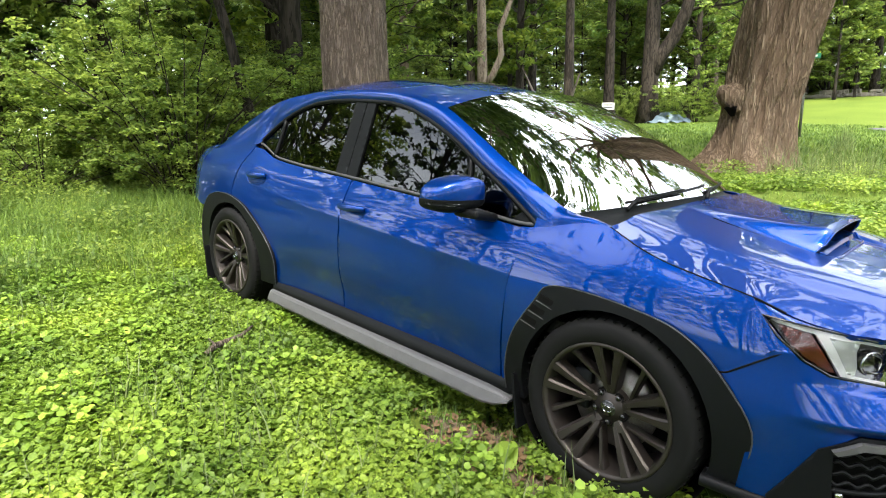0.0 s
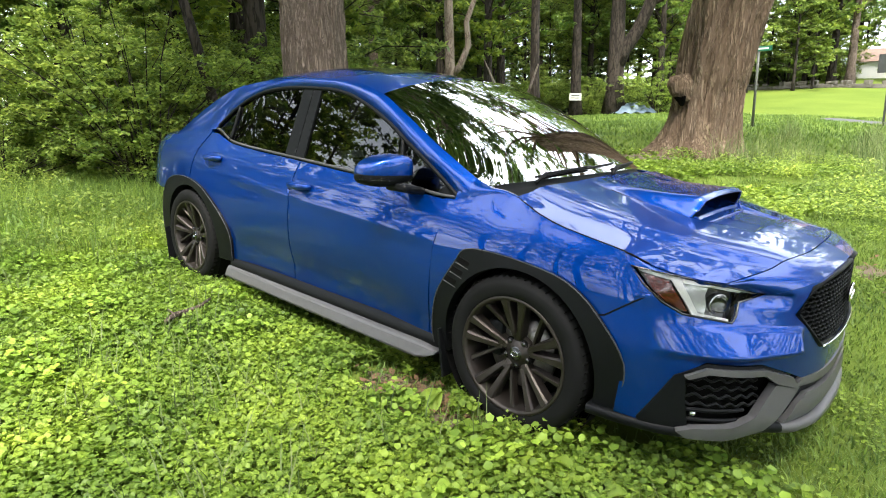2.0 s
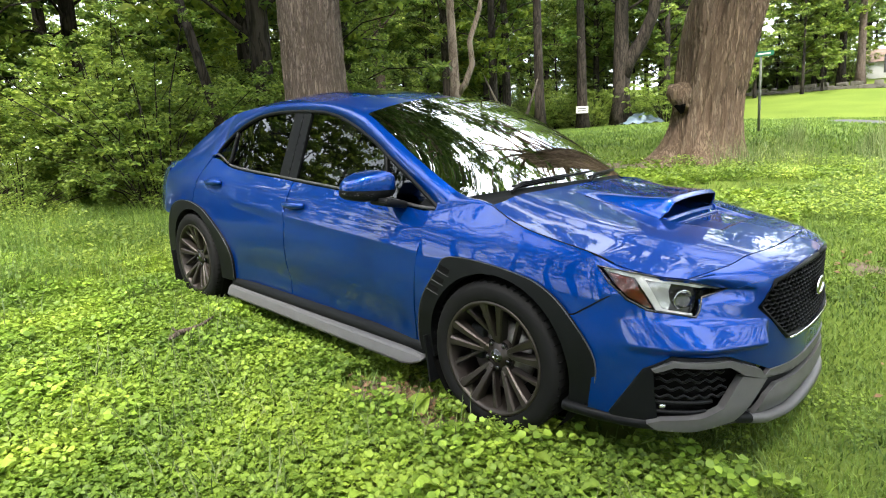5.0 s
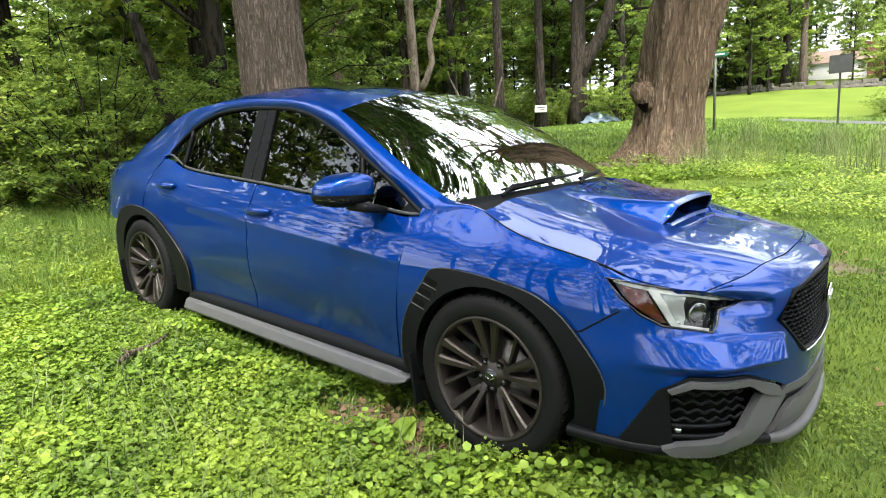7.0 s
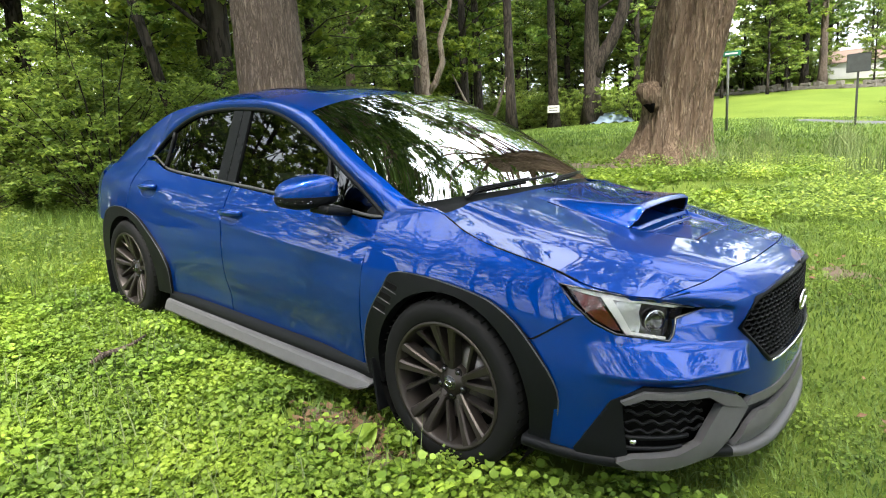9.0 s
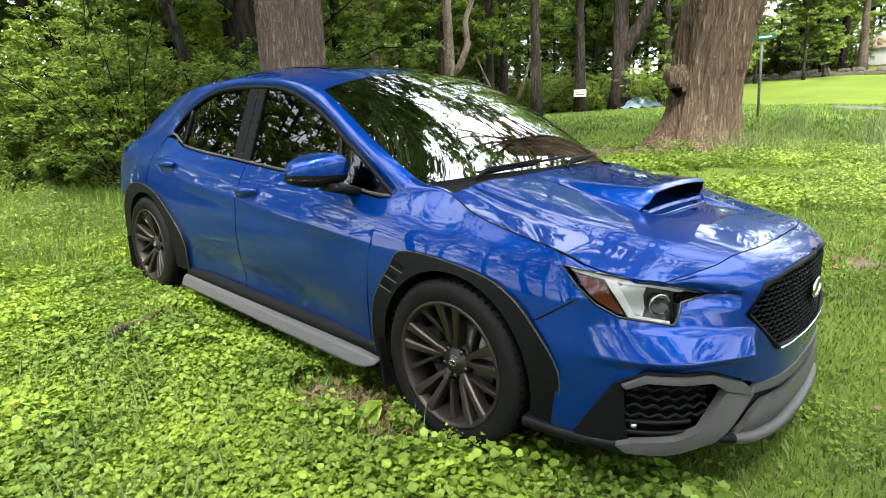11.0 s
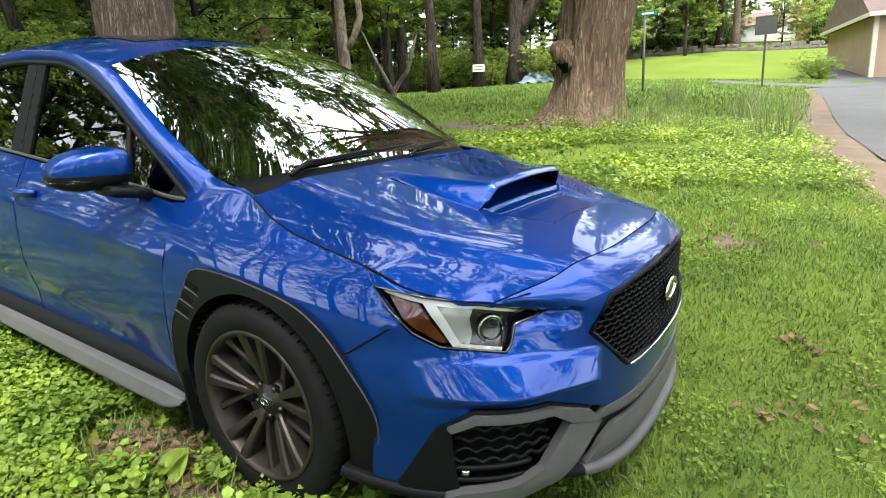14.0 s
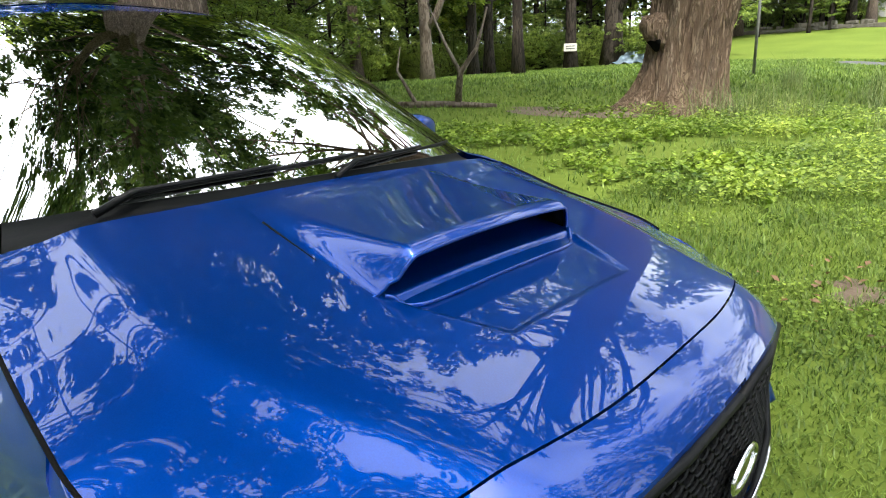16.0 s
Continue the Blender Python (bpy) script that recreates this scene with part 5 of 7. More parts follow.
    for k in range(5):
        a = 2 * math.pi * (k / 5) + 0.35 + 0.63
        c = (x + 0.054 * math.cos(a), y0, HUB + 0.054 * math.sin(a))
        v, f = ring([(0.0, W * 0.58), (0.008, W * 0.58), (0.010, W * 0.54), (0.010, W * 0.4)], 12, c, s)
        part("lug_nut", mesh_of("lug_nut", v, f, GLOSS), hub)
        v, f = ring([(0.013, W * 0.50), (0.015, W * 0.52), (0.018, W * 0.48)], 16, c, s)
        part("lug_seat", mesh_of("lug_seat", v, f, DARK), hub)
    v, f = ring([(0.06, W * 0.22), (0.152, W * 0.22), (0.152, W * 0.0), (0.06, 0.0)], 48, (x, y0, HUB), s)
    part("brake_disc", mesh_of("brake_disc", v, f, STEEL), hub, "grey steel brake disc")
    q = box(x + (0.115 if x < 0 else -0.115), y0 + s * W * 0.15, HUB + 0.03, 0.07, 0.075, 0.15, 0.015)
    part("brake_caliper", mesh_of("brake_caliper", *q, BLACK), hub)
    v, f = ring([(0.0, -W * 0.5), (0.215, -W * 0.5)], 40, (x, y0, HUB), s)
    part("wheel_back", mesh_of("wheel_back", v, f, DARK), hub)


for s in SIDES:
    wheel(s, AXLE_F)
    wheel(s, AXLE_R)

# door mirrors
for s in SIDES:
    mir = new("door_mirror")
    mir.parent = car
    U, W = np.meshgrid(np.linspace(0, 2 * math.pi, 36), np.linspace(0, math.pi, 24), indexing="ij")

    def sq(c, p):
        return np.sign(c) * np.abs(c) ** p
    cx, cy, cz = 0.628, s * 0.928, 0.984
    ly = sq(np.cos(W), 0.75)
    Yv = cy + s * 0.106 * ly
    thin = 1 - 0.34 * np.clip(ly, 0, 1) ** 2
    X = cx + 0.082 * sq(np.sin(W), 0.40) * sq(np.cos(U), 0.5) * thin - 0.035 * ly
    Zv = cz + 0.064 * sq(np.sin(W), 0.40) * sq(np.sin(U), 0.5) * thin - 0.018 * np.clip(ly, -0.4, 1)
    S = np.stack([X, Yv, Zv], axis=2)
    sheet("mirror_cap", S, PAINT, mir)
    low = S.copy()
    low[..., 2] = np.minimum(low[..., 2], cz - 0.016)
    low = (low - np.array([cx, cy, cz])) * np.array([1.02, 1.02, 1.06]) + np.array([cx, cy, cz])
    sheet("mirror_base", low, BLACK, mir, label="black mirror base")
    pts = [(cx - 0.10 - 0.02 * math.cos(a * 1.2), cy + s * 0.078 * math.sin(a), cz - 0.012) for a in np.linspace(-0.4, 1.2, 10)]
    v, f = tube([(cx + 0.078 - 0.10 * (k / 9) ** 2, cy + s * (0.02 + 0.098 * k / 9), cz - 0.036 + 0.006 * k / 9) for k in range(10)], [0.006] * 10, 6)
    part("turn_signal", mesh_of("turn_signal", v, f, CLEAR), mir)
    v, f = box(0.70, s * 0.855, 0.905, 0.12, 0.14, 0.036, 0.014, Matrix.Rotation(radians(s * 10), 4, "X"))
    part("mirror_stem", mesh_of("mirror_stem", v, f, BLACK), mir)

# cabin seen through the glass
P = []
for x, z in ((1.15, 0.93), (1.05, 0.955), (0.85, 0.955), (0.68, 0.93), (0.62, 0.86), (0.60, 0.6)):
    P.append([(x - 0.06 * abs(q) ** 2, 0.68 * q, z + 0.015 * (1 - q * q)) for q in np.linspace(-1, 1, 20)])
sheet("dashboard", np.array(P), DASH, car, flip=False)
for s in SIDES:
    for x in (-0.16, -0.85):
        seat = new("cabin_seat")
        seat.parent = car
        part("seat_cushion", mesh_of("seat_cushion", *box(x + 0.12, s * 0.37, 0.60, 0.50, 0.48, 0.18, 0.06), CABIN), seat)
        part("seat_back", mesh_of("seat_back", *box(x - 0.20, s * 0.37, 0.86, 0.16, 0.47, 0.56, 0.06, Matrix.Rotation(radians(-16), 4, "Y")), CABIN), seat)
        part("headrest", mesh_of("headrest", *box(x - 0.30, s * 0.37, 1.19, 0.11, 0.26, 0.17, 0.045, Matrix.Rotation(radians(-12), 4, "Y")), CABIN), seat)
        if s < 0 and x > -0.5:
            lean = Matrix.Rotation(radians(-16), 4, "Y")
            for w, h, up in ((0.19, 0.045, 0.075), (0.13, 0.012, 0.035)):
                c = Vector((x - 0.20, s * 0.33, 0.86)) + lean @ Vector((0.0825, 0, up))
                part("printed_bar", mesh_of("printed_bar", *box(c.x, c.y, c.z, 0.003, w, h, 0.0, lean), PRINT, False), seat, "white print on the dark seat cover")
v, f = tube([(0.52 + 0.07 * math.sin(a), 0.37 + 0.18 * math.cos(a), 0.84 + 0.17 * math.sin(a)) for a in np.linspace(0, 2 * math.pi, 30)], [0.015] * 30, 8)
part("steering_wheel", mesh_of("steering_wheel", v, f, CABIN), car)
part("cabin_floor", mesh_of("cabin_floor", *box(0.0, 0, 0.50, 2.2, 1.46, 0.06), CABIN, False), car)
part("parcel_shelf", mesh_of("parcel_shelf", *box(-1.35, 0, 0.93, 0.5, 1.3, 0.04, 0.01), CABIN, False), car)

# ---- trees ----
def limb_tree(seed, height, radius, first, spread_r, tips=46, lean=(0.0, 0.0), sides=10, droop=0.0):
    """Trunk and limbs of a tree, and the places of its twig ends."""
    rng = np.random.RandomState(seed)
    n = 14
    path, rad = [], []
    for k in range(n):
        t = k / (n - 1)
        path.append((lean[0] * t * height + 0.12 * math.sin(3 * t + seed) * t, lean[1] * t * height + 0.12 * math.cos(2.3 * t + seed) * t, height * t - 0.3 * (k == 0)))
        rad.append(radius * (1 - 0.82 * t ** 0.9) * (1.0 + 0.5 * max(0, 1 - t * 14)))
    pieces = [tube(path, rad, sides, bumpy=0.06, seed=seed)]
    ends = []
    for k in range(tips):
        t = first + (1 - first) * ((k + rng.rand()) / tips) ** 0.9
        i = min(n - 2, int(t * (n - 1)))
        u = t * (n - 1) - i
        b = np.array(path[i]) * (1 - u) + np.array(path[i + 1]) * u
        a = k * 2.4 + rng.rand() * 0.8
        ln = spread_r * (0.55 + 0.6 * rng.rand()) * (1 - 0.65 * max(0.0, (t - first) / (1 - first)) ** 2)
        up = 0.35 + 0.5 * t - droop
        e = b + ln * np.array([math.cos(a), math.sin(a), up * (0.5 + rng.rand())])
        mid = (b + e) / 2 + np.array([0, 0, 0.12 * ln])
        r0 = radius * (1 - 0.8 * t) * 0.24
        pieces.append(tube([b, mid, e], [max(r0, 0.02), max(r0 * 0.6, 0.014), 0.01], 5, cap=False))
        ends += [b * 0.65 + e * 0.35, mid, (mid + e) / 2, e]
    return join(pieces), np.array(ends)


def crown_points(ends, n, blob, seed, per=46):
    """Leaf places in small flat sprays round the twig ends, with gaps between the sprays."""
    rng = np.random.RandomState(seed)
    k = max(len(ends), n // per)
    d = rng.randn(k, 3)
    d /= np.linalg.norm(d, axis=1, keepdims=True)
    spray = ends[np.arange(k) % len(ends)] + d * (blob * rng.rand(k, 1) ** 0.5) * np.array([1.0, 1.0, 0.6])
    reach = blob * (0.22 + 0.26 * rng.rand(k))
    i = rng.randint(0, k, n)
    d = rng.randn(n, 3)
    d /= np.linalg.norm(d, axis=1, keepdims=True)
    return spray[i] + d * (reach[i][:, None] * rng.rand(n, 1) ** 0.5) * np.array([1.0, 1.0, 0.42])


def make_tree(seed, height, radius, first, spread_r, count, leaf, bark, green, label, blob=0.9, tips=46, lean=(0, 0), name="tree", droop=0.0, sides=10, thin=None):
    """A tree; thin: a sector (from, to, in degrees) in which two of five twigs bear no leaves."""
    tree = new(name)
    (v, f), ends = limb_tree(seed, height, radius, first, spread_r, tips, lean, sides, droop)
    part("trunk", mesh_of("trunk", v, f, bark), tree)
    if thin:
        az = np.degrees(np.arctan2(ends[:, 1], ends[:, 0]))
        bare = (az > thin[0]) & (az < thin[1]) & (np.hypot(ends[:, 0], ends[:, 1]) > 1.2) & (np.arange(len(ends)) % 5 > 2)
        ends = ends[~bare]
    part("crown", leaves("crown", crown_points(ends, count, blob, seed), leaf, green, seed, flat=0.25), tree)
    tagged(tree, label, "tree")
    return tree


def put(ob, x, y, turn=0.0, size=1.0, sink=0.05):
    m = pose(x, y, gz(x, y) - sink, 0, 0, turn)
    ob.matrix_world = m @ Matrix.Diagonal((size, size, size, 1))
    return ob


woods = "leafy woodland tree with a slender trunk"
kinds = [
    make_tree(11, 15, 0.20, 0.14, 3.0, 9000, 0.22, DARKBARK, LEAF, woods, 1.0),
    make_tree(12, 17, 0.24, 0.18, 3.4, 9000, 0.23, DARKBARK, LEAFD, woods, 1.1),
    make_tree(13, 13, 0.15, 0.12, 2.6, 9000, 0.19, DARKBARK, LEAF, woods, 0.9, droop=0.2),
    make_tree(14, 18, 0.28, 0.24, 3.8, 9000, 0.24, BARK, LEAFD, woods, 1.2),
    make_tree(15, 9, 0.09, 0.10, 2.2, 8500, 0.15, DARKBARK, LEAFB, "young leafy tree in the woodland edge", 0.8, droop=0.15),
]
rng = random.Random(5)
spots = []
# the wood runs from behind the car's tail round to the meadow
for k in range(92):
    a = radians(rng.uniform(96, 184))
    d = 12.0 + 34 * rng.random() ** 1.3
    x, y = 2.5 + d * math.cos(a), -2.5 + d * math.sin(a)
    if a < radians(124):
        lim = 40 if a > radians(110) else 46
        if d < lim:
            d = lim + 10 * rng.random()
            x, y = 2.5 + d * math.cos(a), -2.5 + d * math.sin(a)
    elif a < radians(142) and d < 26:
        d = 26 + 12 * rng.random()
        x, y = 2.5 + d * math.cos(a), -2.5 + d * math.sin(a)
    if math.hypot(x + 3, y - 1.5) < 3.0 or any(math.hypot(x - p, y - q) < 1.5 for p, q in spots):
        continue
    spots.append((x, y))
used = set()
for k in range(40):   # undergrowth that closes the view between the trunks
    a = radians(rng.uniform(108, 184))
    d = rng.uniform(30, 46) if a < radians(140) else rng.uniform(15, 34)
    spots.append((2.5 + d * math.cos(a), -2.5 + d * math.sin(a)))
for k, (x, y) in enumerate(spots):
    i = 4 if k >= len(spots) - 40 or y < -x * 0.25 - 2.0 else rng.choice((0, 1, 2, 3, 4, 4))
    size = rng.uniform(0.8, 1.2)
    if i in used:
        ob = copy_thing(kinds[i], Matrix())
    else:
        ob = kinds[i]
        used.add(i)
    ob["group"] = "woodland trees"
    put(ob, x, y, rng.uniform(0, 360), size)

# denser wood between the straight tree and the old tree
for k in range(46):
    a, d = radians(rng.uniform(107, 141)), rng.uniform(36, 58)
    ob = copy_thing(kinds[(1, 4, 3, 4)[k % 4]], Matrix())
    ob["group"] = "woodland trees"
    put(ob, 2.5 + d * math.cos(a), -2.5 + d * math.sin(a), rng.uniform(0, 360), rng.uniform(0.85, 1.2))

# trees beyond the meadow; those behind and beside the camera are unseen, for reflections
ring_spots = [(-6, 48), (-1, 50), (-12, 44), (6, 62), (12, 58), (-18, 52), (2, 66), (-9, 58), (6, -30), (-14, -24), (-17, -13), (-24, -16), (30, -6), (34, 8), (30, 24), (36, -22), (11.5, 15), (15, 11), (13, 22), (17, 18), (15.5, 4), (18, -2)]
for k, (x, y) in enumerate(ring_spots):
    ob = copy_thing(kinds[(2, 4, 2, 0)[k % 4]], Matrix())
    put(ob, x, y, k * 47, (0.72 if y > 40 else 1.0) + 0.02 * (k % 5))

for k, (x, y) in enumerate(((-14, 43), (-11.5, 46), (-9, 42), (-7.5, 47), (-5.5, 44.5), (-13, 39), (-10.5, 40), (0.5, 60), (4, 57), (8, 60), (-16, 45), (11, 52))):
    ob = copy_thing(kinds[4], Matrix())
    put(ob, x, y, k * 61, (0.8 if x > -8 else 1.0) + 0.1 * (k % 4))

for k in range(16):
    ob = copy_thing(kinds[4], Matrix())
    ob["group"] = "trees beyond the meadow"
    put(ob, -14 + 30 * k / 16 + (k * 7 % 5) * 0.4, 58.5 + (k * 5 % 7) * 0.8, k * 53, 1.1 + 0.1 * (k % 4))

# tall trees beyond the white house and the meadow's far edge
rng = random.Random(31)
for k in range(20):
    ob = copy_thing(kinds[(0, 2, 1, 4)[k % 4]], Matrix())
    ob["group"] = "trees beyond the meadow"
    put(ob, -16 + 34 * (k + rng.random()) / 20, rng.uniform(60, 76), rng.uniform(0, 360), rng.uniform(1.0, 1.3))

# unseen open trees added behind the camera, so the car reflects sky between leaves
sparse = make_tree(16, 15, 0.24, 0.22, 3.8, 5200, 0.24, DARKBARK, LEAFD, "unseen open-crowned tree added for the car's reflections", 0.9, tips=44)
for k, (x, y) in enumerate(((-13, -15), (-8, -17), (-3, -16), (2, -18), (7, -17), (12, -15), (17, -11), (20, -4), (-18, -11), (-16, -7), (-20, -5))):
    ob = sparse if k == 0 else copy_thing(sparse, Matrix())
    put(ob, x, y, k * 71, 0.9 + 0.06 * (k % 4))

# unseen tall trees added round behind the camera to darken the car's reflections
rng = random.Random(21)
screen = make_tree(17, 15, 0.24, 0.12, 4.0, 7000, 0.18, DARKBARK, LEAFU, "unseen dense leafy tree added for the car's reflections", 1.1, tips=60)
for k in range(16):
    a = radians(216 + 136 * (k + rng.random()) / 16)
    d = rng.uniform(12.0, 18.0)
    ob = screen if k == 0 else copy_thing(screen, Matrix())
    put(ob, 1.5 + d * math.cos(a), -2.0 + d * math.sin(a), rng.uniform(0, 360), rng.uniform(0.75, 1.0))

# more of them out of view ahead of the nose, hiding sky it would mirror
for k, (x, y) in enumerate(((9.5, 11), (12, 8), (10.5, 19), (14, 15), (11, 3.5), (7.5, 24))):
    ob = copy_thing(screen, Matrix())
    put(ob, x, y, k * 67, 0.8 + 0.06 * (k % 3))
# unseen trees off to the left, added to darken the side windows' reflections
for k, (d, a) in enumerate(((17, 190), (20, 195), (16, 200), (22, 204), (18, 209), (24, 213), (15, 187), (25, 198))):
    ob = copy_thing(kinds[(0, 2, 1, 3)[k % 4]], Matrix())
    put(ob, -0.3 + d * math.cos(radians(a)), -0.8 + d * math.sin(radians(a)), k * 83, 0.62 + 0.07 * (k % 4))

# the straight trunk behind the car
t1 = make_tree(31, 16, 0.37, 0.28, 7.0, 50000, 0.19, BARK, LEAFU, "large straight tree with furrowed grey-brown bark", 1.15, tips=64, sides=28, thin=(-55, 38))
put(t1, -3.05, 1.55, 40)
# its furrowed lower trunk
verts, faces = [], []
for i in range(150):
    z = -0.3 + 6.0 * i / 149
    for k in range(120):
        w = 2 * math.pi * k / 120
        rr = 0.385 - 0.012 * z + 0.16 * math.exp(-max(z, 0) / 0.25)
        rr -= 0.028 * (1 - min(1, abs(noise.noise((7 * math.cos(w), 7 * math.sin(w), z * 1.5))) * 5)) + 0.010 * noise.noise((16 * math.cos(w), 16 * math.sin(w), z * 5))
        verts.append((rr * math.cos(w) - 0.012 * z, rr * math.sin(w), z))
for i in range(149):
    for k in range(120):
        k2 = (k + 1) % 120
        faces.append((i * 120 + k, i * 120 + k2, (i + 1) * 120 + k2, (i + 1) * 120 + k))
part("lower_trunk", mesh_of("lower_trunk", verts, faces, BARK), t1)
# its limbs reaching over the car, unseen, added to put leaves in the windscreen's reflection
ro = np.random.RandomState(44)
turn = np.array(Matrix.Rotation(radians(-40), 3, "Z"))
for heart, wide, seed in ((np.array((0.6, -3.3, 8.4)), (1.9, 1.5, 0.9), 45), (np.array((3.0, -1.9, 8.9)), (1.9, 1.4, 0.9), 48)):
    tipsl = heart + ro.randn(40, 3) * np.array(wide)
    root = heart * np.array((0.3, 0.3, 0.75))
    limbs = [tube([turn @ np.array(p) for p in ((0, 0, 5.2), root, (root + heart) / 2 + np.array((0, 0, 0.3)), heart)], [0.14, 0.11, 0.08, 0.04], 8)]
    for q in tipsl:
        b = root + (heart - root) * ro.rand()
        limbs.append(tube([turn @ b, turn @ ((b + q) / 2 + np.array((0, 0, 0.15))), turn @ q], [0.03, 0.02, 0.008], 5, cap=False))
    v, f = join(limbs)
    part("overhanging_limb", mesh_of("overhanging_limb", v, f, BARK), t1)
    part("crown", leaves("crown", crown_points(tipsl, 5200, 0.95, seed) @ turn.T, 0.16, LEAFU, seed + 1, flat=0.25), t1)
# unseen tree added behind the camera to cast shade
shade = make_tree(37, 13, 0.30, 0.46, 4.4, 16000, 0.17, BARK, LEAF, "unseen leafy tree added to shade the parked car", 1.0, tips=44)
put(shade, 7.5, -6.8, 0)
# pale slender tree with a crooked limb
t2 = make_tree(32, 13, 0.22, 0.42, 3.0, 4200, 0.24, PALEBARK, LEAF, "pale slender tree with a crooked side limb", 1.1, lean=(-0.02, -0.01))
put(t2, -11.65, 13.9, 0)
v, f = tube([(0, 0, 1.7), (0.28, 0.2, 2.1), (0.55, 0.35, 2.8), (0.50, 0.30, 3.6), (0.85, 0.5, 4.6), (1.1, 0.6, 6.0)], [0.13, 0.12, 0.11, 0.10, 0.08, 0.05], 10, bumpy=0.08)
part("side_limb", mesh_of("side_limb", v, f, PALEBARK), t2)
# two slender dark trees standing before the wood
for k, (x, y, h, rr, sp) in enumerate(((-9.4, 16.0, 19, 0.19, 5.0), (-10.7, 8.1, 17, 0.15, 4.6))):
    ob = make_tree(61 + k, h, rr, 0.30, sp, 15000, 0.18, DARKBARK, LEAFD, "tall slender dark-barked tree before the wood", 1.1, tips=54)
    put(ob, x, y, 50 * k)
# leaning dark tree in the bushes
t3 = make_tree(33, 10, 0.095, 0.42, 3.0, 4200, 0.18, DARKBARK, LEAF, "thin dark tree leaning over the bushes", 1.0, lean=(-0.09, -0.18))
put(t3, -6.25, 2.15, 0)
t4 = make_tree(34, 9, 0.15, 0.5, 3.0, 3600, 0.22, PALEBARK, LEAF, "thin tree leaning over the bushes", 1.0, lean=(-0.25, -0.28))
put(t4, -9.6, -0.6, 0)
# the two dark trees at the wood's edge, one with a notice nailed on
t5 = make_tree(35, 16, 0.30, 0.40, 3.2, 4200, 0.28, DARKBARK, LEAFD, "dark straight tree at the edge of the wood", 1.2, sides=16)
put(t5, -13.0, 25.6, 0)
t6 = make_tree(36, 17, 0.50, 0.32, 4.0, 5200, 0.22, DARKBARK, LEAFD, "dark forked tree at the edge of the wood", 1.2, sides=16, lean=(0.01, 0.0))
put(t6, -11.6, 27.2, 0)
v, f = tube([(0.0, 0.0, 2.2), (0.35, 0.17, 3.3), (0.95, 0.45, 4.3), (1.45, 0.7, 5.6), (1.65, 0.8, 7.2), (2.1, 0.9, 10.0)], [0.36, 0.36, 0.33, 0.30, 0.27, 0.12], 12, bumpy=0.07, seed=3)
part("forked_limb", mesh_of("forked_limb", v, f, DARKBARK), t6)
v, f = tube([(1.4, 0.7, 5.5), (2.2, 1.1, 5.75), (3.2, 1.6, 5.7), (4.4, 2.1, 6.1)], [0.10, 0.08, 0.06, 0.03], 7, bumpy=0.07, seed=5)
part("forked_limb", mesh_of("forked_limb", v, f, DARKBARK), t6)
v, f = box(0, 0, 0, 0.62, 0.03, 0.36, 0.008)
notice = tagged(new("notice_board", mesh_of("notice_board", v, f, material("white_board", (0.78, 0.77, 0.72), rough=0.6, scale=8, dark=(0.62, 0.6, 0.55)), False)), "small white notice board nailed to a dark tree", "sign")
notice.matrix_world = pose(-12.80, 25.2, gz(-13, 25.6) + 0.98, 0, 2, 26)
for k in range(2):
    part("printed_line", mesh_of("printed_line", *box(0, -0.019, 0.06 - 0.12 * k, 0.42, 0.006, 0.035), BLACK, False), notice)


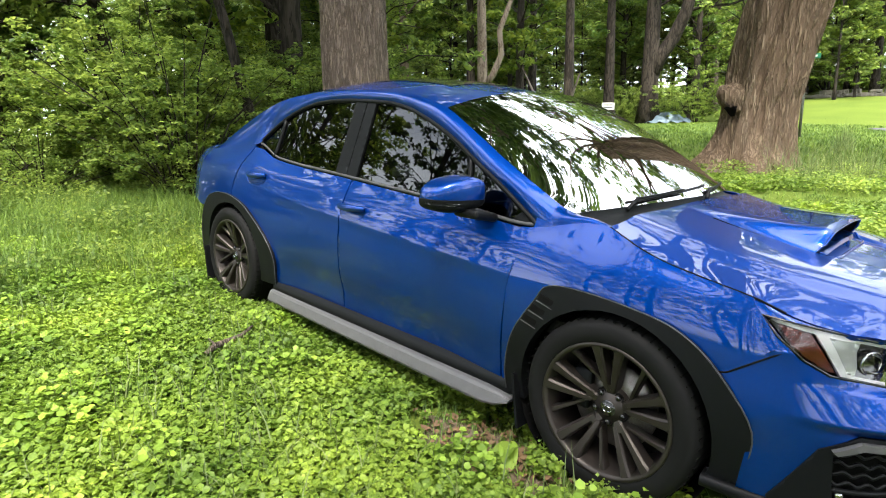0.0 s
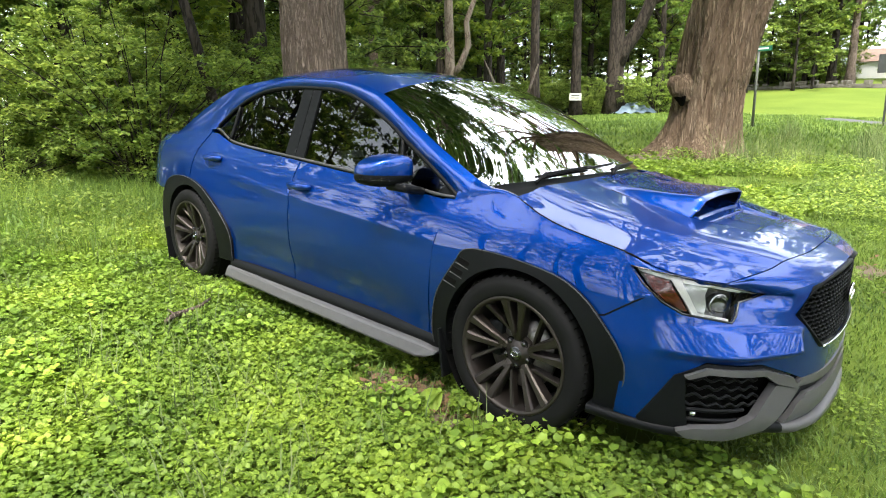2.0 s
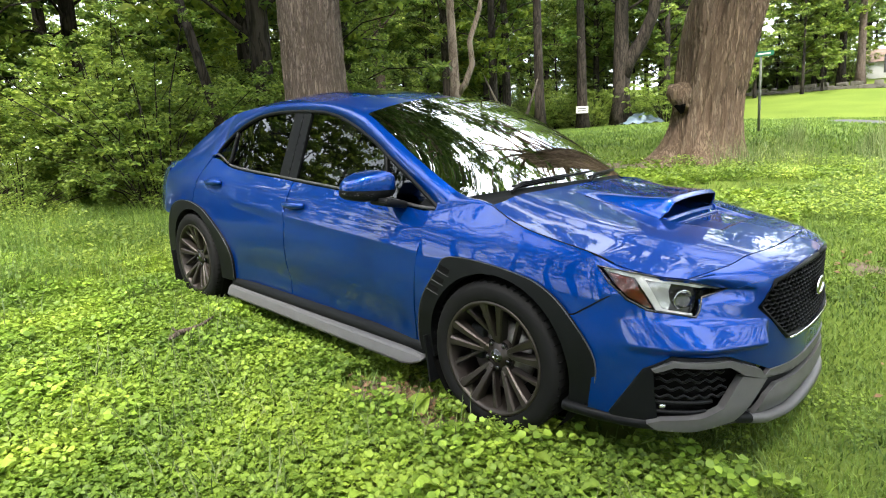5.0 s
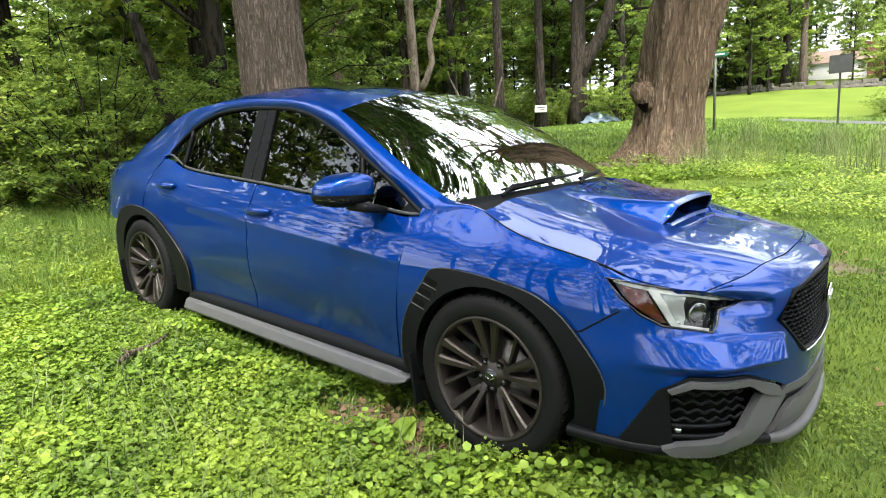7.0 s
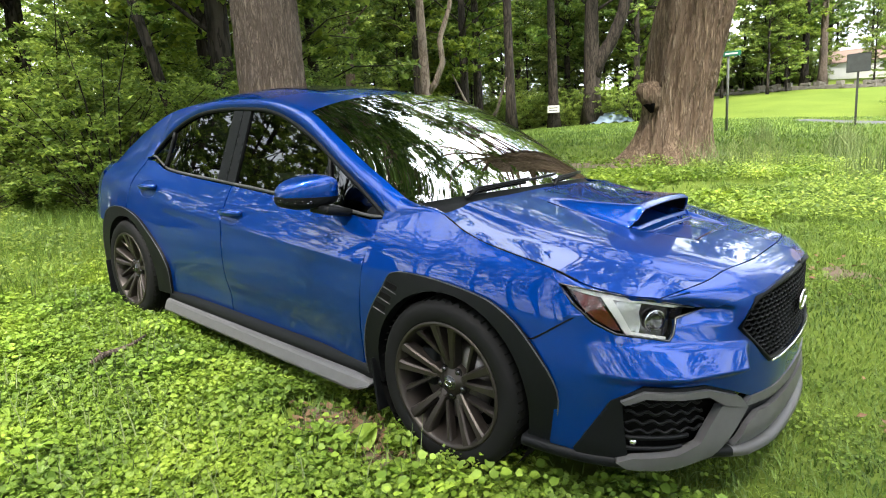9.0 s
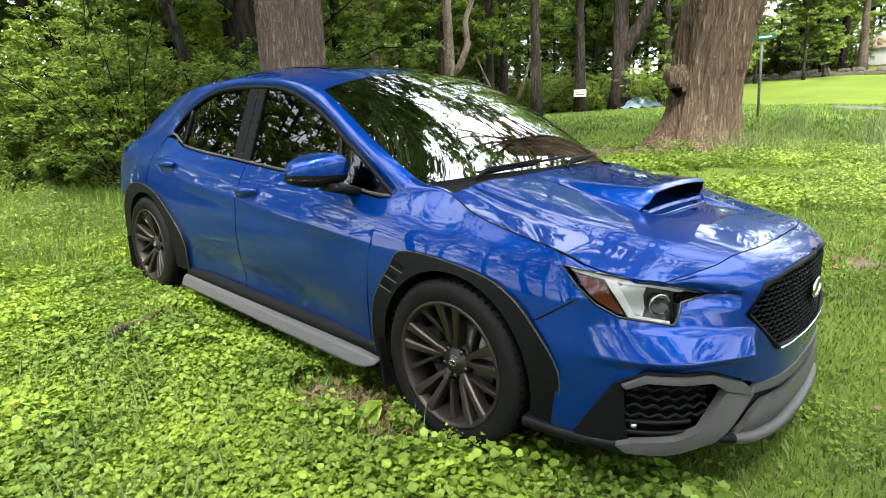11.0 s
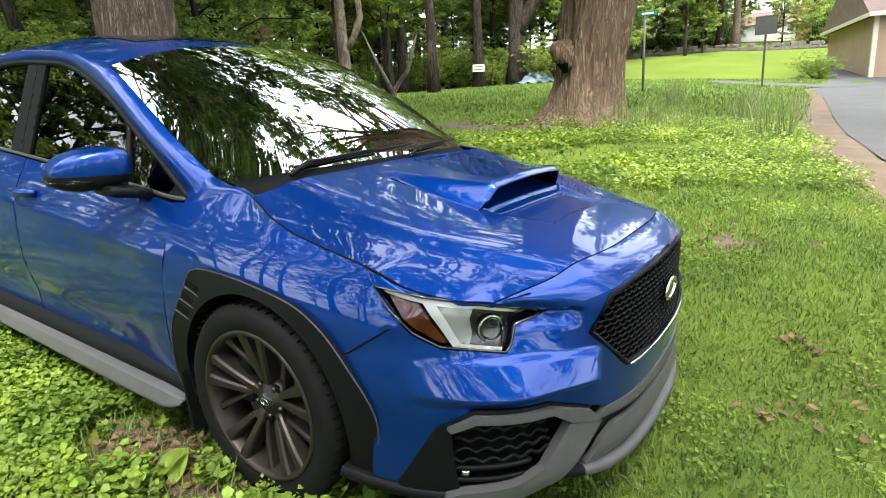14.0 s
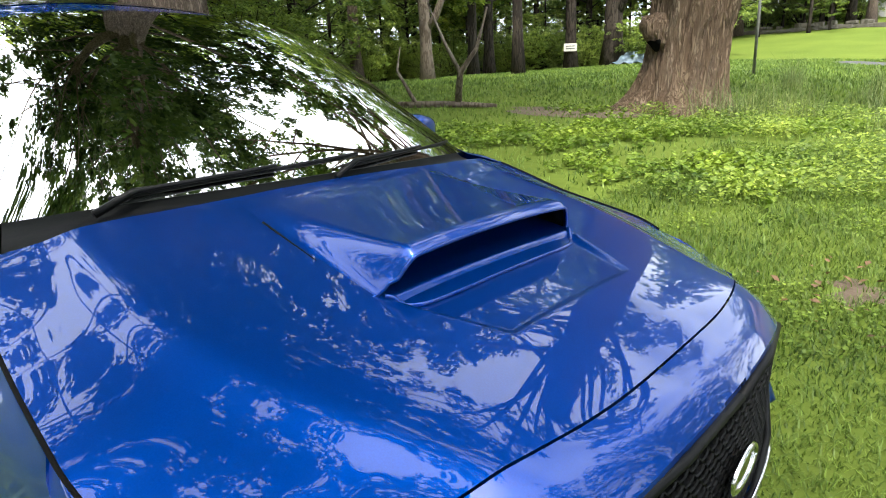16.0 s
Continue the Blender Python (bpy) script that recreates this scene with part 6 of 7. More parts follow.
def old_tree():
    """The broad leaning trunk with flared roots and a sawn-off limb."""
    tree = new("old_tree")
    sides, rows = 150, 110
    verts, faces = [], []
    for i in range(rows):
        z = -0.25 + 9.2 * (i / (rows - 1)) ** 1.35
        t = max(z, 0)
        cx = -0.05 + 0.10 * t + 0.022 * t * t * (t < 3) + (0.022 * 9 + 0.13 * (t - 3)) * (t >= 3)
        cy = 0.02 * t
        for k in range(sides):
            w = 2 * math.pi * k / sides
            r = 0.455 - 0.010 * t + 0.36 * math.exp(-t / 0.30) * (0.75 + 0.35 * math.sin(5 * w + 0.6) + 0.2 * math.sin(9 * w)) * (1 - 0.55 * math.cos(w)) + 0.08 * math.exp(-t / 1.0)
            grow = min(1.0, max(0.0, (t - 0.9) / 1.7))
            r += 0.05 + 0.10 * grow * grow * (3 - 2 * grow) + 0.030 * math.sin(11 * w + 1.2 * t) * math.exp(-t / 1.4)
            cleft = min(1.0, max(0.0, (t - 1.7) / 1.1))
            r -= 0.14 * cleft * math.exp(-((w - radians(282 - 10 * (t - 2))) / 0.11) ** 2)
            r += 0.034 * math.sin(7 * w + 0.8 * t) + 0.022 * math.sin(17 * w - 1.3 * t) + 0.008 * math.sin(31 * w + 3 * t)
            r += 0.05 * noise.noise((3 * math.cos(w), 3 * math.sin(w), z * 0.9)) - 0.05 * (1 - min(1, abs(noise.noise((9 * math.cos(w), 9 * math.sin(w), z * 1.1))) * 4))
            verts.append((cx + r * math.cos(w), cy + r * math.sin(w), z))
    for i in range(rows - 1):
        for k in range(sides):
            k2 = (k + 1) % sides
            faces.append((i * sides + k, i * sides + k2, (i + 1) * sides + k2, (i + 1) * sides + k))
    part("trunk", mesh_of("trunk", verts, faces, OLDBARK), tree)
    c = np.array((-0.25, -0.40, 1.17))
    v, f = tube([c + np.array((0.30, 0.26, -0.16)), c + np.array((0.10, 0.08, -0.04)), c + np.array((-0.04, -0.05, 0.02)), c + np.array((-0.13, -0.11, 0.02)), c + np.array((-0.16, -0.13, 0.0))], [0.34, 0.27, 0.19, 0.15, 0.06], 28, bumpy=0.14, seed=4)
    stub = part("limb_stub", mesh_of("limb_stub", v, f, OLDBARK), tree, "swollen stub of a sawn-off limb")
    # no cavity is cut: a near-black lump paints the hollow's shade
    v, f = tube([c + np.array((0.08, -0.02, -0.06)), c + np.array((0.07, -0.12, -0.10)), c + np.array((0.06, -0.145, -0.16)), c + np.array((0.08, -0.09, -0.30))], [0.05, 0.105, 0.10, 0.03], 14, bumpy=0.2, seed=6)
    part("hollow", mesh_of("hollow", v, f, DARK), tree, "near-black lump standing for the shaded hollow under the stub")
    for k, (a, ln) in enumerate(((190, 1.5), (215, 1.2), (250, 0.9), (300, 0.8), (165, 1.7), (330, 0.7))):
        pts = [(0.5 * math.cos(radians(a)), 0.5 * math.sin(radians(a)), 0.22)]
        for q in range(1, 7):
            u = q / 6
            aa = radians(a + 14 * math.sin(3 * u + k))
            pts.append(((0.5 + ln * u) * math.cos(aa), (0.5 + ln * u) * math.sin(aa), 0.16 * (1 - u) ** 1.5 - 0.03 - 0.05 * u))
        v, f = tube(pts, [0.13, 0.10, 0.085, 0.07, 0.055, 0.04, 0.02], 9, bumpy=0.1, seed=k)
        part("root", mesh_of("root", v, f, OLDBARK), tree)
    rngl = np.random.RandomState(9)
    ends, limbs = [], []
    for k in range(30):
        a = k * 2.4
        z = 4.6 + 4.1 * k / 30
        b = np.array((0.1 + 0.13 * z, 0.02 * z, z if z < 8.7 else 8.7))
        ln = 2.6 + 4.4 * rngl.rand()
        a += 1.6 * rngl.rand()
        e = b + ln * np.array([math.cos(a), math.sin(a), 0.15 + 0.75 * rngl.rand()])
        m = (b + e) / 2 + np.array((0, 0, 0.4))
        limbs.append(tube([b, m, e], [0.09, 0.05, 0.015], 6, cap=False))
        ends += [m, (m + e) / 2, e]
        for q in range(3):
            c0 = b + (e - b) * (0.35 + 0.2 * q)
            c1 = c0 + (0.5 + 1.3 * rngl.rand()) * np.array([math.cos(a + 2 * rngl.randn()), math.sin(a + 2 * rngl.randn()), 0.9 * rngl.rand()])
            limbs.append(tube([c0, (c0 + c1) / 2 + np.array((0, 0, 0.1)), c1], [0.03, 0.02, 0.008], 5, cap=False))
            ends += [c1]
    v, f = join(limbs)
    part("limb", mesh_of("limb", v, f, OLDBARK), tree)
    part("crown", leaves("crown", crown_points(np.array(ends), 15000, 1.0, 3), 0.17, LEAFD, 3, flat=0.25), tree)
    return tagged(tree, "broad old tree with tan bark, flared roots and limb stub", "tree")


big = old_tree()
put(big, -0.84, 8.0, 0, 1.0, 0.0)

# ---- bushes at the wood's edge ----
def make_bush(seed, h, w, count, leaf, green, label, name="bush"):
    bush = new(name)
    rngb = np.random.RandomState(seed)
    stems, ends = [], []
    for k in range(26):
        a, q = rngb.rand() * 6.28, rngb.rand() ** 0.5
        e = np.array((w * q * math.cos(a), w * q * math.sin(a), h * (0.35 + 0.65 * rngb.rand()) * (1 - 0.35 * q)))
        m = e * np.array((0.45, 0.45, 0.6))
        stems.append(tube([(0.1 * math.cos(a), 0.1 * math.sin(a), -0.05), m, e], [0.012, 0.009, 0.004], 5, cap=False))
        ends += [e * np.array((0.6, 0.6, 0.25)), m, (m + e) / 2, e, e]
    v, f = join(stems)
    part("stem", mesh_of("stem", v, f, DARKBARK), bush)
    part("foliage", leaves("foliage", crown_points(np.array(ends), count, 0.42, seed), leaf, green, seed, flat=0.4, shape=0.6), bush)
    return tagged(bush, label, "bush")


bushes = [make_bush(51, 2.5, 1.5, 13000, 0.056, LEAFB, "dense leafy bush at the edge of the wood"),
          make_bush(52, 1.9, 1.3, 12000, 0.050, LEAFB, "dense leafy bush at the edge of the wood"),
          make_bush(53, 2.9, 1.6, 13000, 0.060, LEAFB, "tall leafy shrub at the edge of the wood"),
          make_bush(54, 1.1, 0.9, 6500, 0.038, LEAFB, "low weedy shrub in the long grass")]
rng = random.Random(8)
places = []
for k in range(50):
    a = radians(rng.uniform(140, 190))
    d = rng.uniform(8.6, 13.5) if a > radians(152) else rng.uniform(11, 17)
    places.append((2.5 + d * math.cos(a), -2.5 + d * math.sin(a)))
for k in range(44):
    a = radians(rng.uniform(111, 141))
    d = rng.uniform(31, 42)
    places.append((2.5 + d * math.cos(a), -2.5 + d * math.sin(a)))
seen = set()
for k, (x, y) in enumerate(places):
    bearing = math.degrees(math.atan2(y + 2.4, x - 2.67))
    if math.hypot(x + 3, y - 1.5) < 1.5 or (150 < bearing < 158 and math.hypot(x - 2.67, y + 2.4) < 12.5):
        continue
    i = rng.choice((0, 1, 2, 2, 0)) if k % 4 else 3
    ob = bushes[i] if i not in seen else copy_thing(bushes[i], Matrix())
    seen.add(i)
    ob["group"] = "bushes at the wood's edge"
    put(ob, x, y, rng.uniform(0, 360), rng.uniform(0.85, 1.25))

for k, x in enumerate((-14, -12.5, -11, -9.5, -8, -6.6, -5.2, 1.0, 2.3, 3.6, 5.0, 6.5, 8.0)):
    ob = copy_thing(bushes[(0, 2, 1)[k % 3]], Matrix())
    ob["group"] = "shrubs beyond the meadow"
    put(ob, x, 49.5 + (k * 3 % 4) * 0.9, k * 59, 1.7 + 0.25 * (k % 3))

ob = copy_thing(bushes[1], Matrix())
put(ob, 2.0, 27.6, 20, 0.75)

# ---- lawn cover ----
def scatter(n, x0, x1, y0, y1, seed, keep=None):
    r = np.random.RandomState(seed)
    x, y = x0 + (x1 - x0) * r.rand(n), y0 + (y1 - y0) * r.rand(n)
    if keep is not None:
        m = keep(x, y)
        x, y = x[m], y[m]
    return x, y


def patchy(x, y, f=0.9, seed=0.0):
    return np.array([noise.noise((a * f, b * f, seed)) for a, b in zip(x, y)])


def blades(name, x, y, h, w, mat, seed, lean=0.5):
    """One mesh of bent grass blades, each three-sided at the tip."""
    r = np.random.RandomState(seed)
    n = len(x)
    z = ground_z(x, y) - 0.01
    H = h * (0.5 + r.rand(n))
    a = r.rand(n) * 6.283
    dx, dy = np.cos(a), np.sin(a)
    b = a + 1.57
    wx, wy = np.cos(b) * w * (0.6 + 0.8 * r.rand(n)), np.sin(b) * w * (0.6 + 0.8 * r.rand(n))
    l = lean * r.rand(n) * H
    P = np.stack([np.stack([x - wx, y - wy, z], 1), np.stack([x + wx, y + wy, z], 1),
                  np.stack([x + wx * 0.8 + dx * l * 0.35, y + wy * 0.8 + dy * l * 0.35, z + H * 0.6], 1), np.stack([x - wx * 0.8 + dx * l * 0.35, y - wy * 0.8 + dy * l * 0.35, z + H * 0.6], 1),
                  np.stack([x + dx * l, y + dy * l, z + H], 1)], axis=1).reshape(-1, 3)
    k = np.arange(n) * 5
    F = np.concatenate([np.stack([k, k + 1, k + 2], 1), np.stack([k, k + 2, k + 3], 1), np.stack([k + 3, k + 2, k + 4], 1)])
    me = bpy.data.meshes.new(name)
    me.vertices.add(len(P))
    me.vertices.foreach_set("co", P.astype(np.float32).ravel())
    me.loops.add(3 * len(F))
    me.loops.foreach_set("vertex_index", F.astype(np.int32).ravel())
    me.polygons.add(len(F))
    me.polygons.foreach_set("loop_start", np.arange(0, 3 * len(F), 3, dtype=np.int32))
    me.materials.append(mat)
    me.update(calc_edges=True)
    me.validate()
    return me


def off_road(x, y):
    return x < np.interp(y, [1.0, 3.8, 5.4, 8, 10, 12, 15, 18.0, 21, 60], [4.2, 3.1, 2.8, 2.5, 2.4, 2.3, 2.2, 1.9, 2.2, 2.2])


DRIVE = [(3.4, 20.9, 1.5), (1.6, 22.0, 1.35), (-0.2, 23.6, 0.9), (-1.7, 25.3, 0.35)]


def off_drive(x, y):
    """True away from the narrow drive that leaves the road across the meadow."""
    clear = np.ones(np.shape(x), bool)
    for (x0, y0, w0), (x1, y1, w1) in zip(DRIVE, DRIVE[1:]):
        for t in np.linspace(0, 1, 9):
            clear &= np.hypot(x - x0 - (x1 - x0) * t, y - y0 - (y1 - y0) * t) > w0 + (w1 - w0) * t
    return clear


def under_car(x, y):
    return (np.abs(y) < 0.74) & (x > -2.0) & (x < 1.85)


fade = lambda x, y: (3.1 - x) / 1.2 + 0.9 * patchy(x, y, 1.1, 6.0) + 0.5 * patchy(x, y, 5.0, 3.0) > 0.4
fade2 = lambda x, y: (y + 3.6) / 1.4 + 0.9 * patchy(x, y, 1.1, 8.0) > 0.3
ivy = lambda x, y: fade(x, y) & fade2(x, y) & ~under_car(x, y) & ~((np.hypot((x - 0.93) / 0.42, (y + 0.97) / 0.2) < 1) & (patchy(x, y, 6, 1) > -0.15))
x, y = scatter(340000, -4.4, 3.8, -3.7, -0.55, 1, ivy)
h = 0.02 + 0.06 * np.random.RandomState(3).rand(len(x))
tagged(new("ground_ivy", leaves("ground_ivy", np.stack([x, y, ground_z(x, y) + h], 1), 0.0215, CLOVER, 4, flat=0.55, shape=1.0, vary=0.6, cup=0.19, rounded=True)), "bright green creeping ground ivy and clover", "ground cover", kind="stuff")
r = np.random.RandomState(71)
x, y = scatter(80000, -4.2, 3.4, -3.2, -0.6, 71, lambda a, b: ivy(a, b) & (patchy(a, b, 1.6, 9.0) > -0.05))
tagged(new("clover", leaves("clover", np.stack([x, y, ground_z(x, y) + 0.05 + 0.05 * r.rand(len(x))], 1), 0.0145, CLOVER, 72, flat=0.5, shape=0.9, vary=0.5)), "small clover leaves among the ground ivy", "ground cover", kind="stuff")
x, y = scatter(30000, -4.2, 3.4, -3.2, -0.6, 73, lambda a, b: ivy(a, b) & (patchy(a, b, 2.2, 4.0) > 0.22))
tagged(new("ground_ivy", leaves("ground_ivy", np.stack([x, y, ground_z(x, y) + 0.07 + 0.06 * r.rand(len(x))], 1), 0.030, CLOVER, 74, flat=0.6, shape=0.95, vary=0.4, cup=0.12, rounded=True)), "larger bright leaves of ground ivy in clumps", "ground cover", kind="stuff")
x, y = scatter(26000, -7.5, -2.3, -5.0, -0.3, 75, lambda a, b: patchy(a, b, 0.9, 3.0) > -0.15)
tagged(new("weeds", leaves("weeds", np.stack([x, y, ground_z(x, y) + 0.05 + 0.34 * r.rand(len(x)) * (0.4 + np.clip(patchy(x, y, 0.9, 3.0) * 2, 0, 1))], 1), 0.04, LEAFB, 76, flat=0.4, shape=0.6)), "soft leafy weeds in the long grass", "weeds", kind="stuff")
x, y = scatter(26000, -2.5, 1.6, 2.8, 7.5, 21, lambda a, b: patchy(a, b, 0.6, 7.0) + 0.45 * patchy(a, b, 4.0, 2.0) > 0.05)
h = 0.02 + 0.08 * np.random.RandomState(5).rand(len(x))
tagged(new("ground_ivy", leaves("ground_ivy", np.stack([x, y, ground_z(x, y) + h], 1), 0.04, CLOVER, 6, flat=0.5, shape=0.9, vary=0.5, rounded=True)), "bright green creeping plants near the old tree", "ground cover", kind="stuff")
x, y = scatter(60000, -9.0, 9.0, -9.0, 0.0, 81)
tagged(new("short_grass", blades("short_grass", x, y, 0.055, 0.004, GRASS, 82, 1.2)), "short lawn grass", "grass", kind="stuff")
x, y = scatter(110000, -4.5, 4.2, -3.4, 2.5, 2, lambda a, b: ~under_car(a, b))
tagged(new("short_grass", blades("short_grass", x, y, 0.06 - 0.026 * np.clip((x - 1.6) / 0.6, 0, 1), 0.0022, GRASS, 2, 0.9 + 0.6 * np.clip((x - 1.6) / 0.6, 0, 1))), "short lawn grass", "grass", kind="stuff")
x, y = scatter(150000, 0.6, 4.6, -1.5, 5.5, 22, lambda a, b: ~under_car(a, b) & off_road(a, b) & (np.hypot(a - 2.2, b - 2.1) > 0.08))
tagged(new("short_grass", blades("short_grass", x, y, 0.034, 0.0024, GRASS, 23, 1.6)), "short lawn grass", "grass", kind="stuff")
x, y = scatter(70000, -9.0, 3.0, -6.0, 0.6, 32, lambda a, b: (a < -2.2))
tagged(new("long_grass", blades("long_grass", x, y, 0.22, 0.0024, GRASS, 33, 1.3)), "long soft grass along the wood's edge", "grass", kind="stuff")
x, y = scatter(90000, -14.0, 3.0, 2.5, 27.0, 42, lambda a, b: off_road(a, b) & off_drive(a, b))
tagged(new("meadow_grass", blades("meadow_grass", x, y, 0.05 + 0.03 * np.clip((y - 7) / 6, 0, 1), 0.005 + 0.006 * np.clip((y - 6) / 6, 0, 1), GRASS, 43, 1.3)), "uncut meadow grass", "grass", kind="stuff")
x, y = scatter(9000, -0.3, 2.3, 6.6, 12.5, 52, lambda a, b: patchy(a, b, 1.1, 5.0) + 0.4 * patchy(a, b, 4.0, 6.0) > 0.2)
tagged(new("tall_grass", blades("tall_grass", x, y, 0.13 + 0.8 * np.clip(patchy(x, y, 1.1, 5.0), 0, 0.5), 0.0028, STRAW, 53, 1.3)), "tall seeding grass beside the old tree", "grass", kind="stuff")

lawn_weeds = lambda a, b: ~under_car(a, b) & off_road(a, b) & (patchy(a, b, 1.4, 12.0) + 0.5 * patchy(a, b, 5.0, 13.0) > 0.12) & (np.hypot(a - 2.25, b - 2.15) > 0.18)
x, y = scatter(70000, 0.8, 4.4, -1.4, 7.5, 61, lawn_weeds)
tagged(new("lawn_weeds", leaves("lawn_weeds", np.stack([x, y, ground_z(x, y) + 0.012 + 0.03 * np.random.RandomState(62).rand(len(x))], 1), 0.015, CLOVER, 63, flat=0.6, shape=0.85, vary=0.6, rounded=True)), "clover and small weeds in the lawn", "ground cover", kind="stuff")
x, y = scatter(26000, -1.0, 3.2, 3.0, 8.5, 64, lambda a, b: off_road(a, b) & (patchy(a, b, 0.8, 15.0) > 0.1))
tagged(new("weeds", leaves("weeds", np.stack([x, y, ground_z(x, y) + 0.03 + 0.16 * np.random.RandomState(65).rand(len(x))], 1), 0.04, LEAFB, 66, flat=0.4, shape=0.6)), "soft leafy weeds in the lawn", "weeds", kind="stuff")

# broad-leaved weeds beside the front wheel
def broad_leaf(x, y, ln, wd, turn, lift):
    U, W = np.meshgrid(np.linspace(0, 1, 12), np.linspace(-1, 1, 7), indexing="ij")
    half = wd * np.sin(math.pi * U ** 0.8) ** 0.8
    X, Y = ln * U, half * W
    Z = lift * np.sin(math.pi * U * 0.75) + 0.018 * np.abs(W) * np.sin(math.pi * U) + 0.004 * np.sin(W * 9 + U * 6)
    a = radians(turn)
    ob = sheet("broad_leaf", np.stack([X * math.cos(a) - Y * math.sin(a), X * math.sin(a) + Y * math.cos(a), Z], axis=2), CLOVER, None)
    ob.matrix_world = pose(x, y, gz(x, y) + 0.03)
    return tagged(ob, "single broad green dock leaf in the grass", "leaf", "broad leaves by the wheel")


r = np.random.RandomState(91)
x, y = scatter(5000, -3.5, 3.0, -3.2, -1.0, 91, lambda a, b: patchy(a, b, 1.5, 11.0) > 0.0)
tagged(new("grass_tufts", blades("grass_tufts", x, y, 0.16, 0.0024, STRAW, 92, 1.2)), "thin pale grass blades among the ground ivy", "grass", kind="stuff")
rb = random.Random(3)
for bx, by, ln in ((1.02, -1.08, 0.17), (1.08, -1.03, 0.15), (1.12, -1.16, 0.19), (1.22, -1.10, 0.13), (1.30, -1.18, 0.12), (1.60, -1.02, 0.13), (1.70, -1.06, 0.12), (1.78, -1.0, 0.10), (1.95, -1.0, 0.12), (0.4, -1.9, 0.10), (0.9, -1.75, 0.11), (1.35, -1.55, 0.10), (-0.3, -1.6, 0.09), (0.0, -2.1, 0.10), (1.9, -1.35, 0.11), (1.5, -1.35, 0.12), (2.3, -0.95, 0.11), (2.5, -1.1, 0.10)):
    broad_leaf(bx, by, ln, ln * 0.24, rb.uniform(0, 360), rb.uniform(0.02, 0.06))

# dead leaves and twigs
r = np.random.RandomState(6)
x = np.concatenate([0.95 + 0.20 * r.randn(240), 2.68 + 0.06 * r.randn(26), 2.70 + 0.12 * r.randn(22), 2.59 + 0.05 * r.randn(8), 2.94 + 0.1 * r.randn(14), 2.2 + 0.3 * r.randn(50), 0.35 + 0.05 * r.randn(26), 3.0 + 0.3 * r.randn(60)])
y = np.concatenate([-0.97 + 0.10 * r.randn(240), 1.06 + 0.04 * r.randn(26), 0.55 + 0.1 * r.randn(22), 0.42 + 0.05 * r.randn(8), 0.82 + 0.1 * r.randn(14), 2.1 + 0.3 * r.randn(50), -1.22 + 0.04 * r.randn(26), 4.2 + 0.6 * r.randn(60)])
tagged(new("leaf_litter", leaves("leaf_litter", np.stack([x, y, ground_z(x, y) + 0.02 + 0.02 * r.rand(len(x))], 1), 0.038, LITTER, 8, flat=0.7, shape=0.6)), "brown dead leaves lying on bare soil", "leaf litter", kind="stuff")
pts = [(-0.49, -1.44, 0), (-0.53, -1.37, 0), (-0.58, -1.29, 0), (-0.60, -1.20, 0), (-0.66, -1.10, 0)]
pts = [(a, b, gz(a, b) + 0.085 + 0.01 * math.sin(k * 2)) for k, (a, b, c) in enumerate(pts)]
v, f = join([tube(pts, [0.010, 0.016, 0.015, 0.011, 0.006], 7, bumpy=0.25), tube([pts[1], (-0.64, -1.36, pts[1][2] + 0.01)], [0.008, 0.003], 5)])
tagged(new("fallen_stick", mesh_of("fallen_stick", v, f, BARK)), "short dead stick lying in the ground ivy", "stick")
pts = [(-4.9, 6.1), (-4.4, 6.35), (-3.9, 6.5), (-3.3, 6.75)]
v, f = join([tube([(a, b, gz(a, b) + 0.05) for a, b in pts], [0.06, 0.055, 0.05, 0.03], 8, bumpy=0.2),
             tube([(-3.9, 6.5, gz(-3.9, 6.5) + 0.1), (-3.75, 6.4, 1.4), (-3.4, 6.4, 1.75), (-3.1, 6.3, 2.3)], [0.06, 0.05, 0.03, 0.012], 6),
             tube([(-3.75, 6.4, 1.4), (-3.9, 6.2, 1.9), (-4.3, 6.3, 2.5)], [0.04, 0.025, 0.01], 6),
             tube([(-4.6, 6.25, 0.9), (-4.9, 6.1, 1.5), (-5.0, 6.3, 1.9)], [0.04, 0.025, 0.01], 6)])
tagged(new("fallen_branch", mesh_of("fallen_branch", v, f, PALEBARK)), "bare fallen branch with forked twigs on the grass", "branch")

# ---- road, signs and buildings ----
ys = np.linspace(-60, 60, 160)
left = np.interp(ys, [-60.0, -12.0, -4.0, 1.0, 3.8, 5.4, 8, 10, 12, 15, 18.0, 21, 60], [16.0, 8.5, 6.0, 4.6, 3.5, 3.2, 2.9, 2.72, 2.6, 2.45, 2.1, 2.4, 2.4])
wide = np.maximum(9.0 - left, 4.6)
P = np.stack([np.stack([left + wide * q, ys, ground_z(left + wide * q, ys) + 0.02], axis=1) for q in np.linspace(0, 1, 8)], axis=1)
tagged(sheet("road", P, ASPHALT, None, flip=False), "grey asphalt drive", "road", kind="structure")
P = np.stack([np.stack([left - 0.55 + 0.6 * q + 0.1 * np.sin(ys * 3), ys, ground_z(left - 0.5 + 0.6 * q, ys) + 0.010 + 0.004 * q], axis=1) for q in np.linspace(0, 1, 4)], axis=1)
tagged(sheet("dirt_verge", P[:112], DIRT, None), "bare dirt verge along the drive", "dirt", kind="structure")

